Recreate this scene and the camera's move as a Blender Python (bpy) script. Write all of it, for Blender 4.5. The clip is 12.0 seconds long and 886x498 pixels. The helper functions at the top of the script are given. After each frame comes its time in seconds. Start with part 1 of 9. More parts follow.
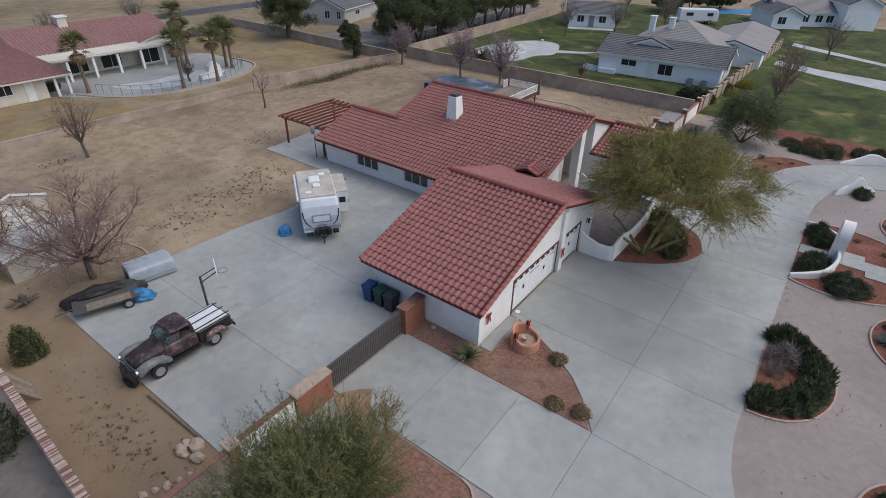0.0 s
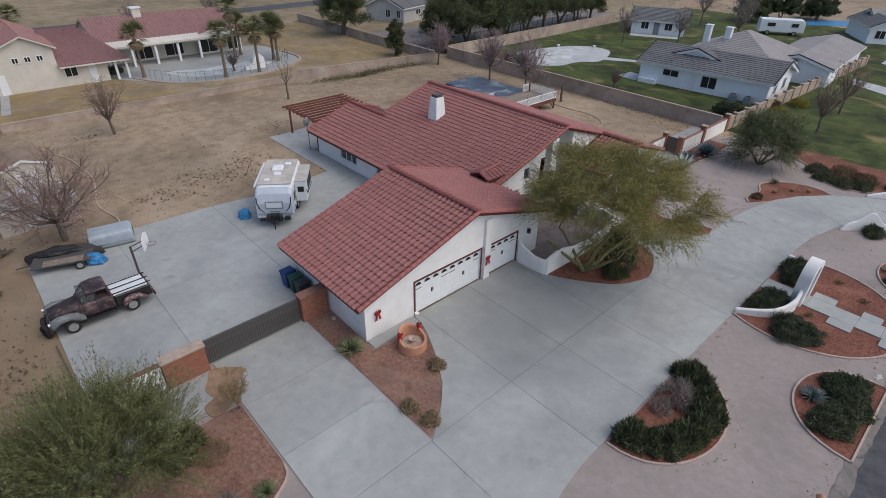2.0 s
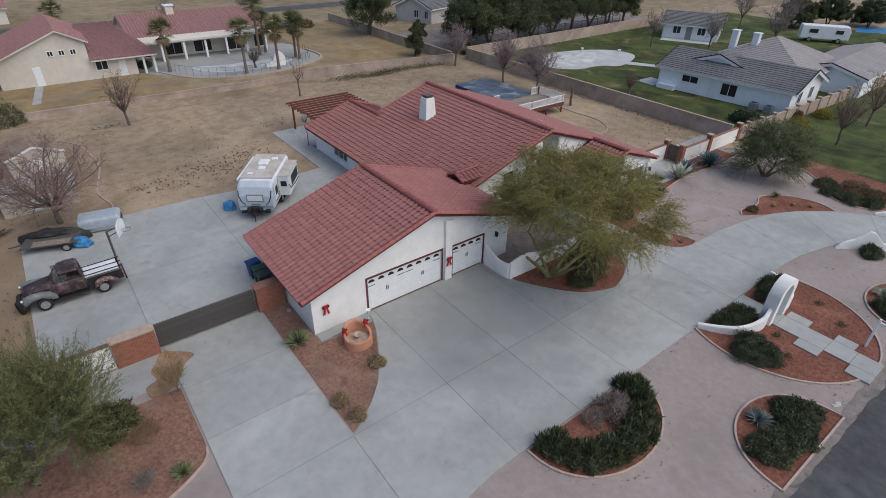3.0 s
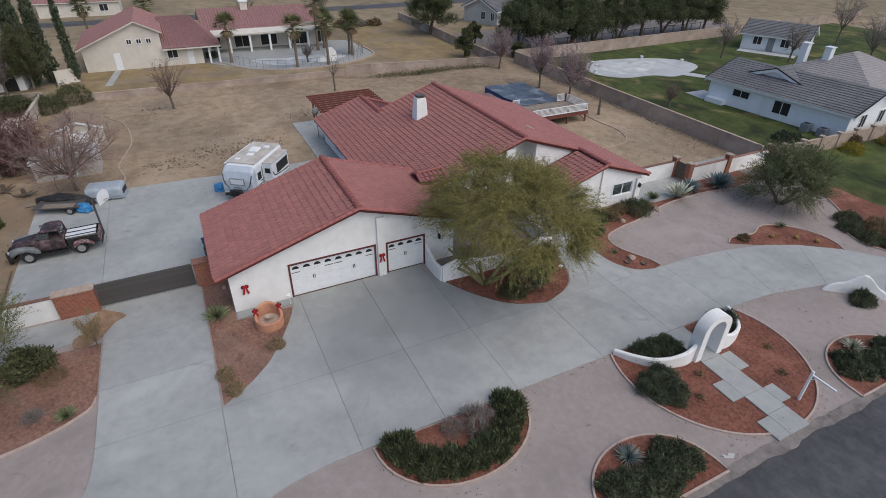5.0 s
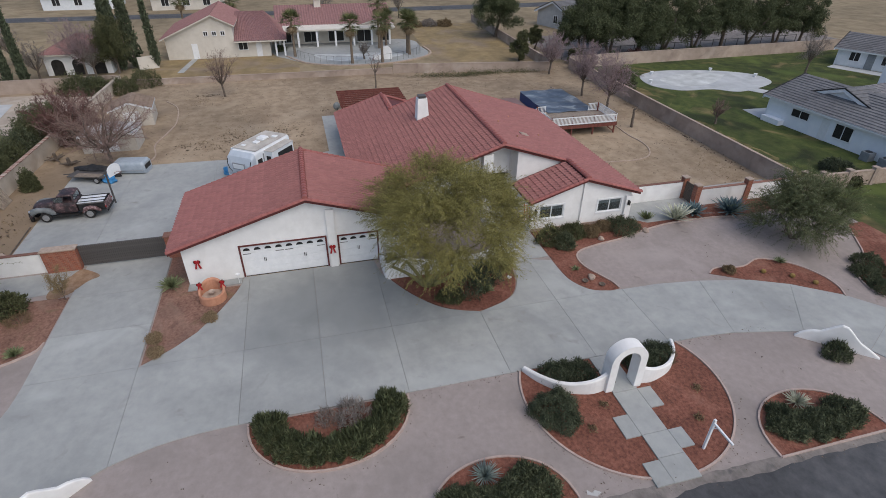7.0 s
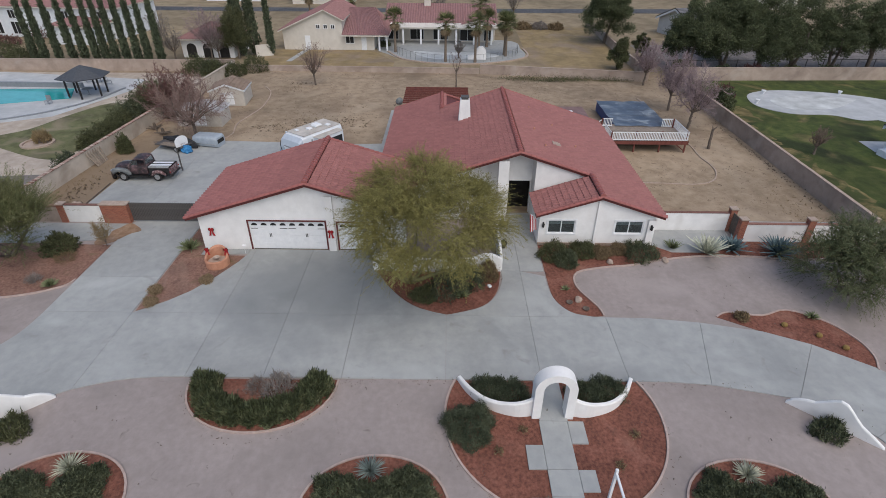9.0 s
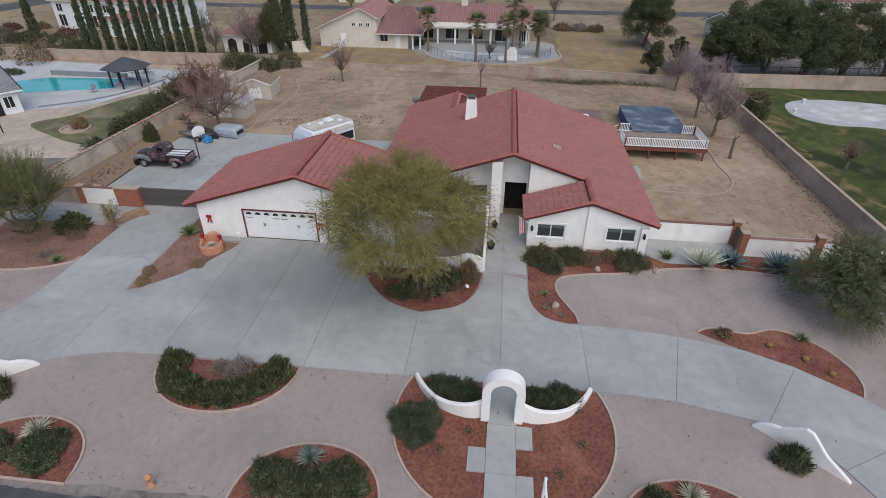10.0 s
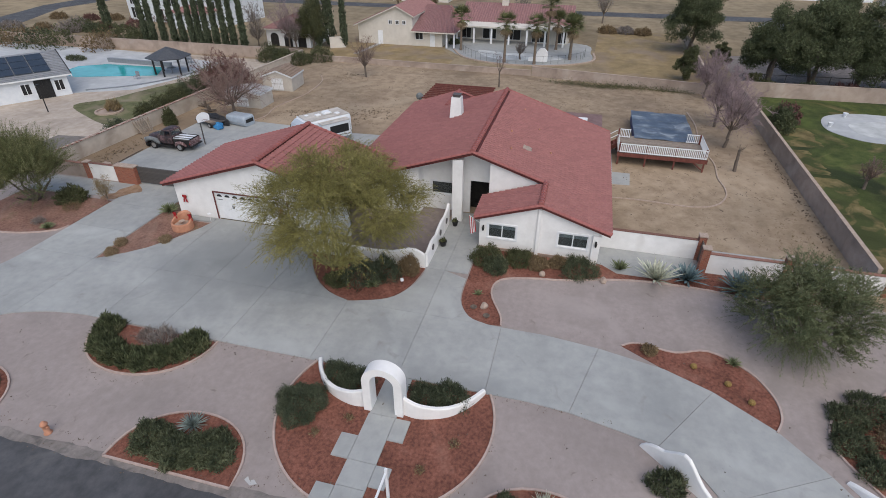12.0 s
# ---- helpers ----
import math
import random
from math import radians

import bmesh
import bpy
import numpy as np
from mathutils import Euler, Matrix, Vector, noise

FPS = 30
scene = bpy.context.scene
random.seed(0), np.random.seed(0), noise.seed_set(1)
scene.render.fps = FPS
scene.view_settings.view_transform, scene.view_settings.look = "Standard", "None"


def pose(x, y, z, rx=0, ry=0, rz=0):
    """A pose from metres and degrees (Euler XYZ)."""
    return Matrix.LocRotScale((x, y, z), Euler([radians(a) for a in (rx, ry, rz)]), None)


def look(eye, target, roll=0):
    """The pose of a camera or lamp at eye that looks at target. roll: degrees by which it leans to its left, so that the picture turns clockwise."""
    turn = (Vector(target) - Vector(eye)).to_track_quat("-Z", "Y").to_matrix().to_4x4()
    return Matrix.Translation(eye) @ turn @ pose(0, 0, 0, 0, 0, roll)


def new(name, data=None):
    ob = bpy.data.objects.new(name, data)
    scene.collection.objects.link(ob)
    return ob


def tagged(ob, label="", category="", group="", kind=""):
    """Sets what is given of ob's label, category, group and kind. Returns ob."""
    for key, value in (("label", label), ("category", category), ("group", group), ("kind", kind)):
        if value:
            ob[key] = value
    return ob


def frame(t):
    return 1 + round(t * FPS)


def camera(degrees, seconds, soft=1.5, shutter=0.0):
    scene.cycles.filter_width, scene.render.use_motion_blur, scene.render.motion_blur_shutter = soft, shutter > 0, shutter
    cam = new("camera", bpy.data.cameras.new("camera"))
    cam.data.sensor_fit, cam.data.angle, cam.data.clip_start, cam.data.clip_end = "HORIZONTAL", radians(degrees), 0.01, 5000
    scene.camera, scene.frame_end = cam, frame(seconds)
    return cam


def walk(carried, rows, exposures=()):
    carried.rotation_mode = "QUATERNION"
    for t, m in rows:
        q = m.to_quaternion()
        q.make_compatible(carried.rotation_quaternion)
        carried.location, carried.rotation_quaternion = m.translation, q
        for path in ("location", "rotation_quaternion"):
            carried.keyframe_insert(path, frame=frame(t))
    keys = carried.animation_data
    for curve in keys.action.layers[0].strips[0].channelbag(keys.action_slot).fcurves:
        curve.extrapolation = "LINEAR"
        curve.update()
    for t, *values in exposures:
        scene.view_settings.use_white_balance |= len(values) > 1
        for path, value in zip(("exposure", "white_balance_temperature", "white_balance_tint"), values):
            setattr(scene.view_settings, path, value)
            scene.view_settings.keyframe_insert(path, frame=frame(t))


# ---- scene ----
cam = camera(80.1, 12.0, soft=0.9)
METRES, EYE, TILT, LEAN, TURN = 49.02, 17.5, 0.0, 0.0, 36.6
ROWS = [
    (0.0, -0.0013, 0.0002, 0.0009, 0.42, -32.38, -0.94),
    (0.5, 0.0450, 0.0007, 0.0017, 3.11, -32.41, -0.91),
    (1.0, 0.0905, 0.0029, 0.0023, 5.51, -32.40, -0.94),
    (1.5, 0.1357, 0.0072, 0.0033, 8.03, -32.42, -0.95),
    (2.0, 0.1800, 0.0139, 0.0042, 11.00, -32.43, -0.97),
    (2.5, 0.2232, 0.0222, 0.0047, 13.57, -32.41, -0.99),
    (3.0, 0.2675, 0.0324, 0.0059, 16.10, -32.41, -0.93),
    (5.0, 0.4351, 0.0928, 0.0100, 27.31, -32.45, -0.72),
    (5.5, 0.4735, 0.1125, 0.0106, 29.96, -32.44, -0.70),
    (6.0, 0.5104, 0.1337, 0.0114, 32.68, -32.42, -0.63),
    (6.5, 0.5453, 0.1566, 0.0125, 35.55, -32.42, -0.60),
    (7.0, 0.5777, 0.1806, 0.0134, 38.71, -32.43, -0.57),
    (9.0, 0.6884, 0.2934, 0.0154, 53.93, -32.46, -0.37),
    (9.5, 0.7114, 0.3244, 0.0151, 57.66, -32.46, -0.32),
    (10.0, 0.7325, 0.3560, 0.0148, 59.77, -32.48, -0.31),
    (10.5, 0.7525, 0.3885, 0.0143, 61.64, -32.46, -0.28),
    (11.0, 0.7715, 0.4211, 0.0138, 63.69, -32.47, -0.24),
    (11.5, 0.7887, 0.4529, 0.0132, 65.70, -32.47, -0.21),
    (12.0, 0.8042, 0.4844, 0.0122, 67.92, -32.46, -0.16),
]
walk(cam, [(t, pose(0, 0, EYE, TILT, LEAN, TURN) @ pose(METRES * x, METRES * y, METRES * z, 90 + pitch, roll, yaw)) for t, x, y, z, yaw, pitch, roll in ROWS], [(0.0, 0.0), (7.0, 0.0), (9.5, 0.04), (12.0, 0.1)])

# ---- world and light: overcast afternoon ----
world = bpy.data.worlds.new("overcast_sky")
scene.world = world
world.use_nodes = True
wn = world.node_tree
sky = wn.nodes.new("ShaderNodeTexSky")
sky.sky_type, sky.sun_disc = "NISHITA", False
sky.sun_elevation, sky.sun_rotation = radians(58), radians(60)
sky.air_density, sky.dust_density, sky.ozone_density = 1.0, 2.3, 1.4
wn.nodes["Background"].inputs[1].default_value = 0.15
wn.links.new(sky.outputs[0], wn.nodes["Background"].inputs[0])
sun = new("sun", bpy.data.lights.new("sun", "SUN"))
sun.data.energy, sun.data.angle, sun.data.color = 1.65, radians(75), (1.0, 0.91, 0.785)
sun.matrix_world = look((34, 46, 42), (0, 30, 0))


# ---- materials ----
def mat(name, cols, scale=1.0, rough=0.8, bump=0.0, bscale=20.0, metal=0.0, big=0.0, bigscale=0.15, rnd=0.0, island=0.0, spec=0.3, detail=5.0, stretch=None, patch=None, blot=None):
    """A surface whose colour runs through cols by fine noise, with large soft stains (big), piece-wise change (rnd, island) and relief."""
    m = bpy.data.materials.new(name)
    m.use_nodes = True
    nt = m.node_tree
    nd, ln = nt.nodes, nt.links
    p = nd["Principled BSDF"]
    p.inputs["Roughness"].default_value = rough
    p.inputs["Metallic"].default_value = metal
    p.inputs["Specular IOR Level"].default_value = spec
    tc = nd.new("ShaderNodeTexCoord")
    co = tc.outputs["Object"]
    if stretch:
        mp = nd.new("ShaderNodeMapping")
        mp.inputs["Scale"].default_value = stretch
        ln.new(co, mp.inputs[0])
        co = mp.outputs[0]
    n1 = nd.new("ShaderNodeTexNoise")
    n1.inputs["Scale"].default_value, n1.inputs["Detail"].default_value, n1.inputs["Roughness"].default_value = scale, detail, 0.65
    ln.new(co, n1.inputs["Vector"])
    ramp = nd.new("ShaderNodeValToRGB")
    el = ramp.color_ramp.elements
    lo, hi = 0.32, 0.68
    el[0].position, el[1].position = lo, hi
    el[0].color, el[1].color = (*cols[0], 1), (*cols[-1], 1)
    for i, c in enumerate(cols[1:-1]):
        e = el.new(lo + (hi - lo) * (i + 1) / (len(cols) - 1))
        e.color = (*c, 1)
    ln.new(n1.outputs[0], ramp.inputs[0])
    out = ramp.outputs[0]

    for col, psc, p0, p1 in (patch if isinstance(patch, list) else [patch] if patch else []):
        n4 = nd.new("ShaderNodeTexNoise")
        n4.inputs["Scale"].default_value, n4.inputs["Detail"].default_value, n4.inputs["Distortion"].default_value = psc, 6.0, 0.8
        ln.new(co, n4.inputs["Vector"])
        mk = nd.new("ShaderNodeMapRange")
        mk.inputs[1].default_value, mk.inputs[2].default_value = p0, p1
        ln.new(n4.outputs[0], mk.inputs[0])
        mx = nd.new("ShaderNodeMix")
        mx.data_type = "RGBA"
        ln.new(mk.outputs[0], mx.inputs[0])
        ln.new(out, mx.inputs[6])
        mx.inputs[7].default_value = (*col, 1)
        out = mx.outputs[2]

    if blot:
        # one large soft-edged patch of another colour with a ragged outline
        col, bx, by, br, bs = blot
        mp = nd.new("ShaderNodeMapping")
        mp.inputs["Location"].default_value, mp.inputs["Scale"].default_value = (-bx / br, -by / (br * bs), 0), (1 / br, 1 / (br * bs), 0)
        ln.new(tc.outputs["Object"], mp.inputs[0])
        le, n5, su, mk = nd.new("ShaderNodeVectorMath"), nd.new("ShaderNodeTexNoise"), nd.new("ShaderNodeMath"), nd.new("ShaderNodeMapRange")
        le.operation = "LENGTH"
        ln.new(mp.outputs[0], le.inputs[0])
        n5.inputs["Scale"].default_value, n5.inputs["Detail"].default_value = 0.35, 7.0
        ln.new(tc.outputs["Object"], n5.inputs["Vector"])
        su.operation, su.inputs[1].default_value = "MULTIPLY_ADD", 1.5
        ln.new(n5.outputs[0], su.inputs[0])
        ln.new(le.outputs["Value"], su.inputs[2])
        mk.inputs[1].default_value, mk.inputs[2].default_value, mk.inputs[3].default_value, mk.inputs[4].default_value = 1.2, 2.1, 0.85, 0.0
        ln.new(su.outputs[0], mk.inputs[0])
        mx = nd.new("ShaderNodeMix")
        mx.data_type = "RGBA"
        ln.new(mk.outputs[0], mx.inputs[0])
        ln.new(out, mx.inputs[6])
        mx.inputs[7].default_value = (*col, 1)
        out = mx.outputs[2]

    def vary(value, amount, last):
        mr = nd.new("ShaderNodeMapRange")
        mr.inputs[3].default_value, mr.inputs[4].default_value = 1 - amount, 1 + amount
        ln.new(value, mr.inputs[0])
        mul = nd.new("ShaderNodeVectorMath")
        mul.operation = "SCALE"
        ln.new(last, mul.inputs[0])
        ln.new(mr.outputs[0], mul.inputs[3])
        return mul.outputs[0]

    if big:
        n2 = nd.new("ShaderNodeTexNoise")
        n2.inputs["Scale"].default_value, n2.inputs["Detail"].default_value, n2.inputs["Distortion"].default_value = bigscale, 4.0, 0.6
        ln.new(co, n2.inputs["Vector"])
        st = nd.new("ShaderNodeMapRange")
        st.inputs[1].default_value, st.inputs[2].default_value = 0.3, 0.7
        ln.new(n2.outputs[0], st.inputs[0])
        out = vary(st.outputs[0], big, out)
    if rnd:
        oi = nd.new("ShaderNodeObjectInfo")
        out = vary(oi.outputs["Random"], rnd, out)
    if island:
        ge = nd.new("ShaderNodeNewGeometry")
        out = vary(ge.outputs["Random Per Island"], island, out)
    ln.new(out, p.inputs["Base Color"])
    if bump:
        n3 = nd.new("ShaderNodeTexNoise")
        n3.inputs["Scale"].default_value, n3.inputs["Detail"].default_value = bscale, 4.0
        ln.new(co, n3.inputs["Vector"])
        b = nd.new("ShaderNodeBump")
        b.inputs["Strength"].default_value, b.inputs["Distance"].default_value = bump, 0.05
        ln.new(n3.outputs[0], b.inputs["Height"])
        ln.new(b.outputs[0], p.inputs["Normal"])
    return m


def glass(name, tint):
    m = bpy.data.materials.new(name)
    m.use_nodes = True
    p = m.node_tree.nodes["Principled BSDF"]
    p.inputs["Base Color"].default_value = (*tint, 1)
    p.inputs["Roughness"].default_value = 0.03
    p.inputs["Transmission Weight"].default_value = 0.9
    p.inputs["IOR"].default_value = 1.45
    return m


M = {}
M["dirt"] = mat("dry_dirt", [(0.218, 0.163, 0.109), (0.29, 0.222, 0.152), (0.353, 0.277, 0.197)], 0.9, 0.95, 0.45, 6.0, big=0.2, bigscale=0.07, detail=14, patch=[((0.19, 0.141, 0.098), 0.16, 0.5, 0.7), ((0.372, 0.3, 0.218), 0.11, 0.55, 0.75), ((0.125, 0.09, 0.062), 2.6, 0.62, 0.73)], blot=((0.185, 0.137, 0.092), -20.0, 3.6, 8.5, 0.9))
M["granite"] = mat("pink_decomposed_granite", [(0.27, 0.235, 0.222), (0.3, 0.26, 0.246), (0.33, 0.286, 0.271)], 3.0, 0.95, 0.1, 60.0, big=0.09, bigscale=0.12, detail=12, patch=[((0.235, 0.208, 0.195), 0.35, 0.5, 0.76), ((0.345, 0.302, 0.288), 0.22, 0.58, 0.76), ((0.2, 0.173, 0.157), 1.7, 0.66, 0.78)])
M["redrock"] = mat("red_lava_rock", [(0.105, 0.04, 0.029), (0.188, 0.076, 0.053), (0.262, 0.115, 0.08)], 7.0, 0.95, 0.9, 22.0, big=0.22, bigscale=0.5, detail=9, patch=[((0.235, 0.125, 0.092), 0.5, 0.55, 0.8), ((0.09, 0.045, 0.034), 1.1, 0.62, 0.8)])
M["dustyrock"] = mat("dusty_red_rock", [(0.14, 0.075, 0.056), (0.225, 0.125, 0.094), (0.295, 0.175, 0.135)], 7.0, 0.95, 0.9, 22.0, big=0.2, bigscale=0.5, detail=9, patch=[((0.285, 0.19, 0.15), 0.4, 0.52, 0.78), ((0.15, 0.12, 0.065), 0.7, 0.6, 0.76), ((0.1, 0.055, 0.042), 1.1, 0.63, 0.8)])
CONC = [(0.295, 0.308, 0.304), (0.326, 0.338, 0.332), (0.355, 0.366, 0.358)]
CONC_PATCH = [((0.245, 0.26, 0.262), 0.2, 0.52, 0.8), ((0.40, 0.415, 0.41), 0.27, 0.56, 0.78), ((0.25, 0.25, 0.24), 0.9, 0.64, 0.8)]
M["concrete"] = mat("pad_concrete", CONC, 1.8, 0.75, 0.06, 60.0, big=0.08, bigscale=0.3, rnd=0.05, detail=12, patch=CONC_PATCH)
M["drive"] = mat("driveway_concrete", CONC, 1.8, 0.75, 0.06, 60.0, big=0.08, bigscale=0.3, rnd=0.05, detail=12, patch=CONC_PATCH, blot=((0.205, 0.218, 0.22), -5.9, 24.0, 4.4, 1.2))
M["curb"] = mat("pink_curbing", [(0.36, 0.28, 0.25), (0.47, 0.375, 0.335)], 4.0, 0.85, 0.2, 25.0)
M["asphalt"] = mat("road_asphalt", [(0.052, 0.054, 0.06), (0.075, 0.077, 0.083), (0.1, 0.1, 0.106)], 1.5, 0.85, 0.3, 50.0, big=0.22, bigscale=0.2, detail=12, patch=[((0.15, 0.147, 0.145), 0.45, 0.6, 0.84), ((0.045, 0.046, 0.05), 0.25, 0.55, 0.75)])
M["stucco"] = mat("white_stucco", [(0.72, 0.72, 0.715), (0.80, 0.80, 0.795)], 1.5, 0.9, 0.15, 45.0, big=0.05, bigscale=0.5, patch=((0.63, 0.62, 0.60), 0.6, 0.6, 0.85))
M["tile"] = mat("clay_roof_tile", [(0.25, 0.101, 0.096), (0.272, 0.113, 0.107), (0.297, 0.127, 0.119)], 3.0, 0.6, 0.15, 25.0, rnd=0.09, island=0.07, spec=0.4, big=0.03, bigscale=0.4)
M["tile_cap"] = mat("clay_ridge_tile", [(0.25, 0.085, 0.078), (0.31, 0.115, 0.104)], 5.0, 0.65, 0.2, 25.0, island=0.1, rnd=0.08)
M["fascia"] = mat("dark_red_trim", [(0.10, 0.028, 0.026), (0.14, 0.042, 0.038)], 6.0, 0.6)
M["white"] = mat("white_paint", [(0.68, 0.70, 0.72), (0.77, 0.785, 0.80)], 3.0, 0.5)
M["brick"] = mat("red_brick", [(0.18, 0.09, 0.07), (0.255, 0.135, 0.105)], 6.0, 0.9, 0.4, 30.0, rnd=0.25)
def brickwork(name, c1, c2, grout, length=0.21, height=0.075):
    """Fine brick courses with sunk joints, too small to model."""
    m = bpy.data.materials.new(name)
    m.use_nodes = True
    nd, ln = m.node_tree.nodes, m.node_tree.links
    p = nd["Principled BSDF"]
    p.inputs["Roughness"].default_value = 0.9
    tc, sx, cx, ad = nd.new("ShaderNodeTexCoord"), nd.new("ShaderNodeSeparateXYZ"), nd.new("ShaderNodeCombineXYZ"), nd.new("ShaderNodeMath")
    ln.new(tc.outputs["Object"], sx.inputs[0])
    ln.new(sx.outputs[0], ad.inputs[0])
    ln.new(sx.outputs[1], ad.inputs[1])
    ln.new(ad.outputs[0], cx.inputs[0])
    ln.new(sx.outputs[2], cx.inputs[1])
    b = nd.new("ShaderNodeTexBrick")
    ln.new(cx.outputs[0], b.inputs["Vector"])
    b.inputs["Scale"].default_value = 1.0
    b.inputs["Brick Width"].default_value, b.inputs["Row Height"].default_value, b.inputs["Mortar Size"].default_value = length, height, 0.006
    b.inputs["Color1"].default_value, b.inputs["Color2"].default_value, b.inputs["Mortar"].default_value = (*c1, 1), (*c2, 1), (*grout, 1)
    ln.new(b.outputs["Color"], p.inputs["Base Color"])
    bp = nd.new("ShaderNodeBump")
    bp.inputs["Strength"].default_value, bp.inputs["Distance"].default_value, bp.invert = 0.6, 0.01, True
    ln.new(b.outputs["Fac"], bp.inputs["Height"])
    ln.new(bp.outputs[0], p.inputs["Normal"])
    return m


M["brickwork"] = brickwork("brick_courses", (0.33, 0.115, 0.068), (0.235, 0.075, 0.048), (0.29, 0.21, 0.165))
M["mortar"] = mat("mortar", [(0.25, 0.19, 0.15), (0.34, 0.27, 0.22)], 8.0, 0.95)
M["iron"] = mat("dark_iron", [(0.075, 0.07, 0.069), (0.115, 0.108, 0.105)], 8.0, 0.6, metal=0.15)
M["black"] = mat("black_plastic", [(0.012, 0.012, 0.013), (0.03, 0.03, 0.03)], 6.0, 0.5)
M["rubber"] = mat("tyre_rubber", [(0.015, 0.015, 0.016), (0.035, 0.034, 0.033)], 12.0, 0.85)
M["dark"] = mat("dark_interior", [(0.02, 0.019, 0.018), (0.04, 0.037, 0.034)], 2.0, 0.9)
M["glass"] = glass("window_glass", (0.42, 0.48, 0.49))
M["lawn"] = mat("lawn_grass", [(0.03, 0.045, 0.011), (0.055, 0.073, 0.018), (0.083, 0.096, 0.028)], 0.8, 0.95, 0.5, 12.0, big=0.3, bigscale=0.25, detail=14, patch=[((0.17, 0.138, 0.062), 0.22, 0.57, 0.68), ((0.023, 0.033, 0.01), 0.2, 0.5, 0.66), ((0.085, 0.115, 0.028), 0.14, 0.54, 0.7)])
M["strawlawn"] = mat("straw_coloured_grass", [(0.085, 0.075, 0.028), (0.15, 0.12, 0.052), (0.21, 0.168, 0.08)], 0.9, 0.95, 0.5, 12.0, big=0.3, bigscale=0.3, detail=14, patch=[((0.05, 0.062, 0.018), 0.55, 0.46, 0.56)])
M["dulllawn"] = mat("thin_dormant_grass", [(0.07, 0.078, 0.035), (0.11, 0.115, 0.055), (0.15, 0.148, 0.075)], 0.8, 0.95, 0.4, 12.0, big=0.25, bigscale=0.3, detail=14, patch=[((0.19, 0.165, 0.11), 0.35, 0.54, 0.7)])
M["dryland"] = mat("dry_grass_land", [(0.155, 0.12, 0.075), (0.225, 0.178, 0.112), (0.275, 0.222, 0.145)], 0.35, 0.95, 0.5, 4.0, big=0.3, bigscale=0.03, detail=10)
M["block"] = mat("tan_block_wall", [(0.315, 0.25, 0.207), (0.40, 0.325, 0.272)], 1.0, 0.95, 0.3, 18.0, big=0.16, bigscale=0.3, patch=[((0.25, 0.195, 0.165), 0.5, 0.56, 0.78), ((0.42, 0.36, 0.315), 0.35, 0.6, 0.78)])
M["shedwall"] = mat("cream_shed_siding", [(0.44, 0.405, 0.355), (0.52, 0.485, 0.435)], 2.0, 0.8, big=0.1, bigscale=0.5)
M["brownroof"] = mat("brown_roll_roofing", [(0.2, 0.145, 0.108), (0.275, 0.208, 0.16)], 2.0, 0.9, 0.2, 20.0, big=0.12, bigscale=0.5)
M["shingle"] = mat("grey_roof_tile", [(0.125, 0.127, 0.137), (0.185, 0.187, 0.197)], 3.0, 0.85, 0.3, 20.0, big=0.12, bigscale=0.4, island=0.1)
M["paleblue"] = mat("pale_siding", [(0.74, 0.775, 0.82), (0.82, 0.845, 0.87)], 1.5, 0.85, 0.1, 30.0)
M["cream"] = mat("cream_stucco", [(0.54, 0.505, 0.45), (0.63, 0.595, 0.535)], 0.8, 0.9, 0.1, 30.0, big=0.08)
M["redwood"] = mat("red_stained_wood", [(0.11, 0.035, 0.028), (0.175, 0.06, 0.047)], 5.0, 0.75, stretch=(1, 1, 0.3))
M["deckwood"] = mat("weathered_deck_wood", [(0.20, 0.165, 0.135), (0.31, 0.26, 0.215)], 5.0, 0.85, rnd=0.15)
M["bark"] = mat("grey_bark", [(0.10, 0.08, 0.065), (0.17, 0.14, 0.115)], 8.0, 0.95, 0.6, 20.0)
M["rustytwig"] = mat("reddish_bare_twigs", [(0.185, 0.125, 0.108), (0.27, 0.19, 0.165)], 5.0, 0.95, island=0.2)
M["twig"] = mat("bare_twigs", [(0.15, 0.105, 0.088), (0.23, 0.165, 0.14)], 5.0, 0.95, island=0.2)
M["mauvetwig"] = mat("mauve_twigs", [(0.215, 0.16, 0.165), (0.31, 0.24, 0.245)], 5.0, 0.95, island=0.2)
M["greenbark"] = mat("palo_verde_bark", [(0.14, 0.135, 0.06), (0.22, 0.20, 0.10)], 5.0, 0.85)
M["paloverde"] = mat("palo_verde_leaf", [(0.175, 0.163, 0.054), (0.265, 0.245, 0.084), (0.345, 0.312, 0.118)], 0.6, 0.85, island=0.16)
M["mesquite"] = mat("mesquite_leaf", [(0.09, 0.108, 0.047), (0.155, 0.172, 0.074), (0.25, 0.252, 0.125)], 0.8, 0.85, island=0.4)
M["darkmesquite"] = mat("dark_mesquite_leaf", [(0.066, 0.084, 0.04), (0.122, 0.145, 0.072), (0.205, 0.222, 0.125)], 0.8, 0.85, island=0.4)
M["shrub"] = mat("dark_shrub_leaf", [(0.04, 0.052, 0.03), (0.085, 0.1, 0.055), (0.155, 0.168, 0.1)], 2.0, 0.75, island=0.5)
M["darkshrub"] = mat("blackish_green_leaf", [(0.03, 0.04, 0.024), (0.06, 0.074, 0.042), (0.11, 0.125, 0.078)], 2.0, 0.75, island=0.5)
M["hedge"] = mat("hedge_leaf", [(0.045, 0.057, 0.03), (0.09, 0.107, 0.053), (0.19, 0.2, 0.11)], 2.0, 0.7, island=0.5)
M["pine"] = mat("pine_needles", [(0.058, 0.074, 0.038), (0.125, 0.142, 0.073)], 0.6, 0.9, island=0.4)
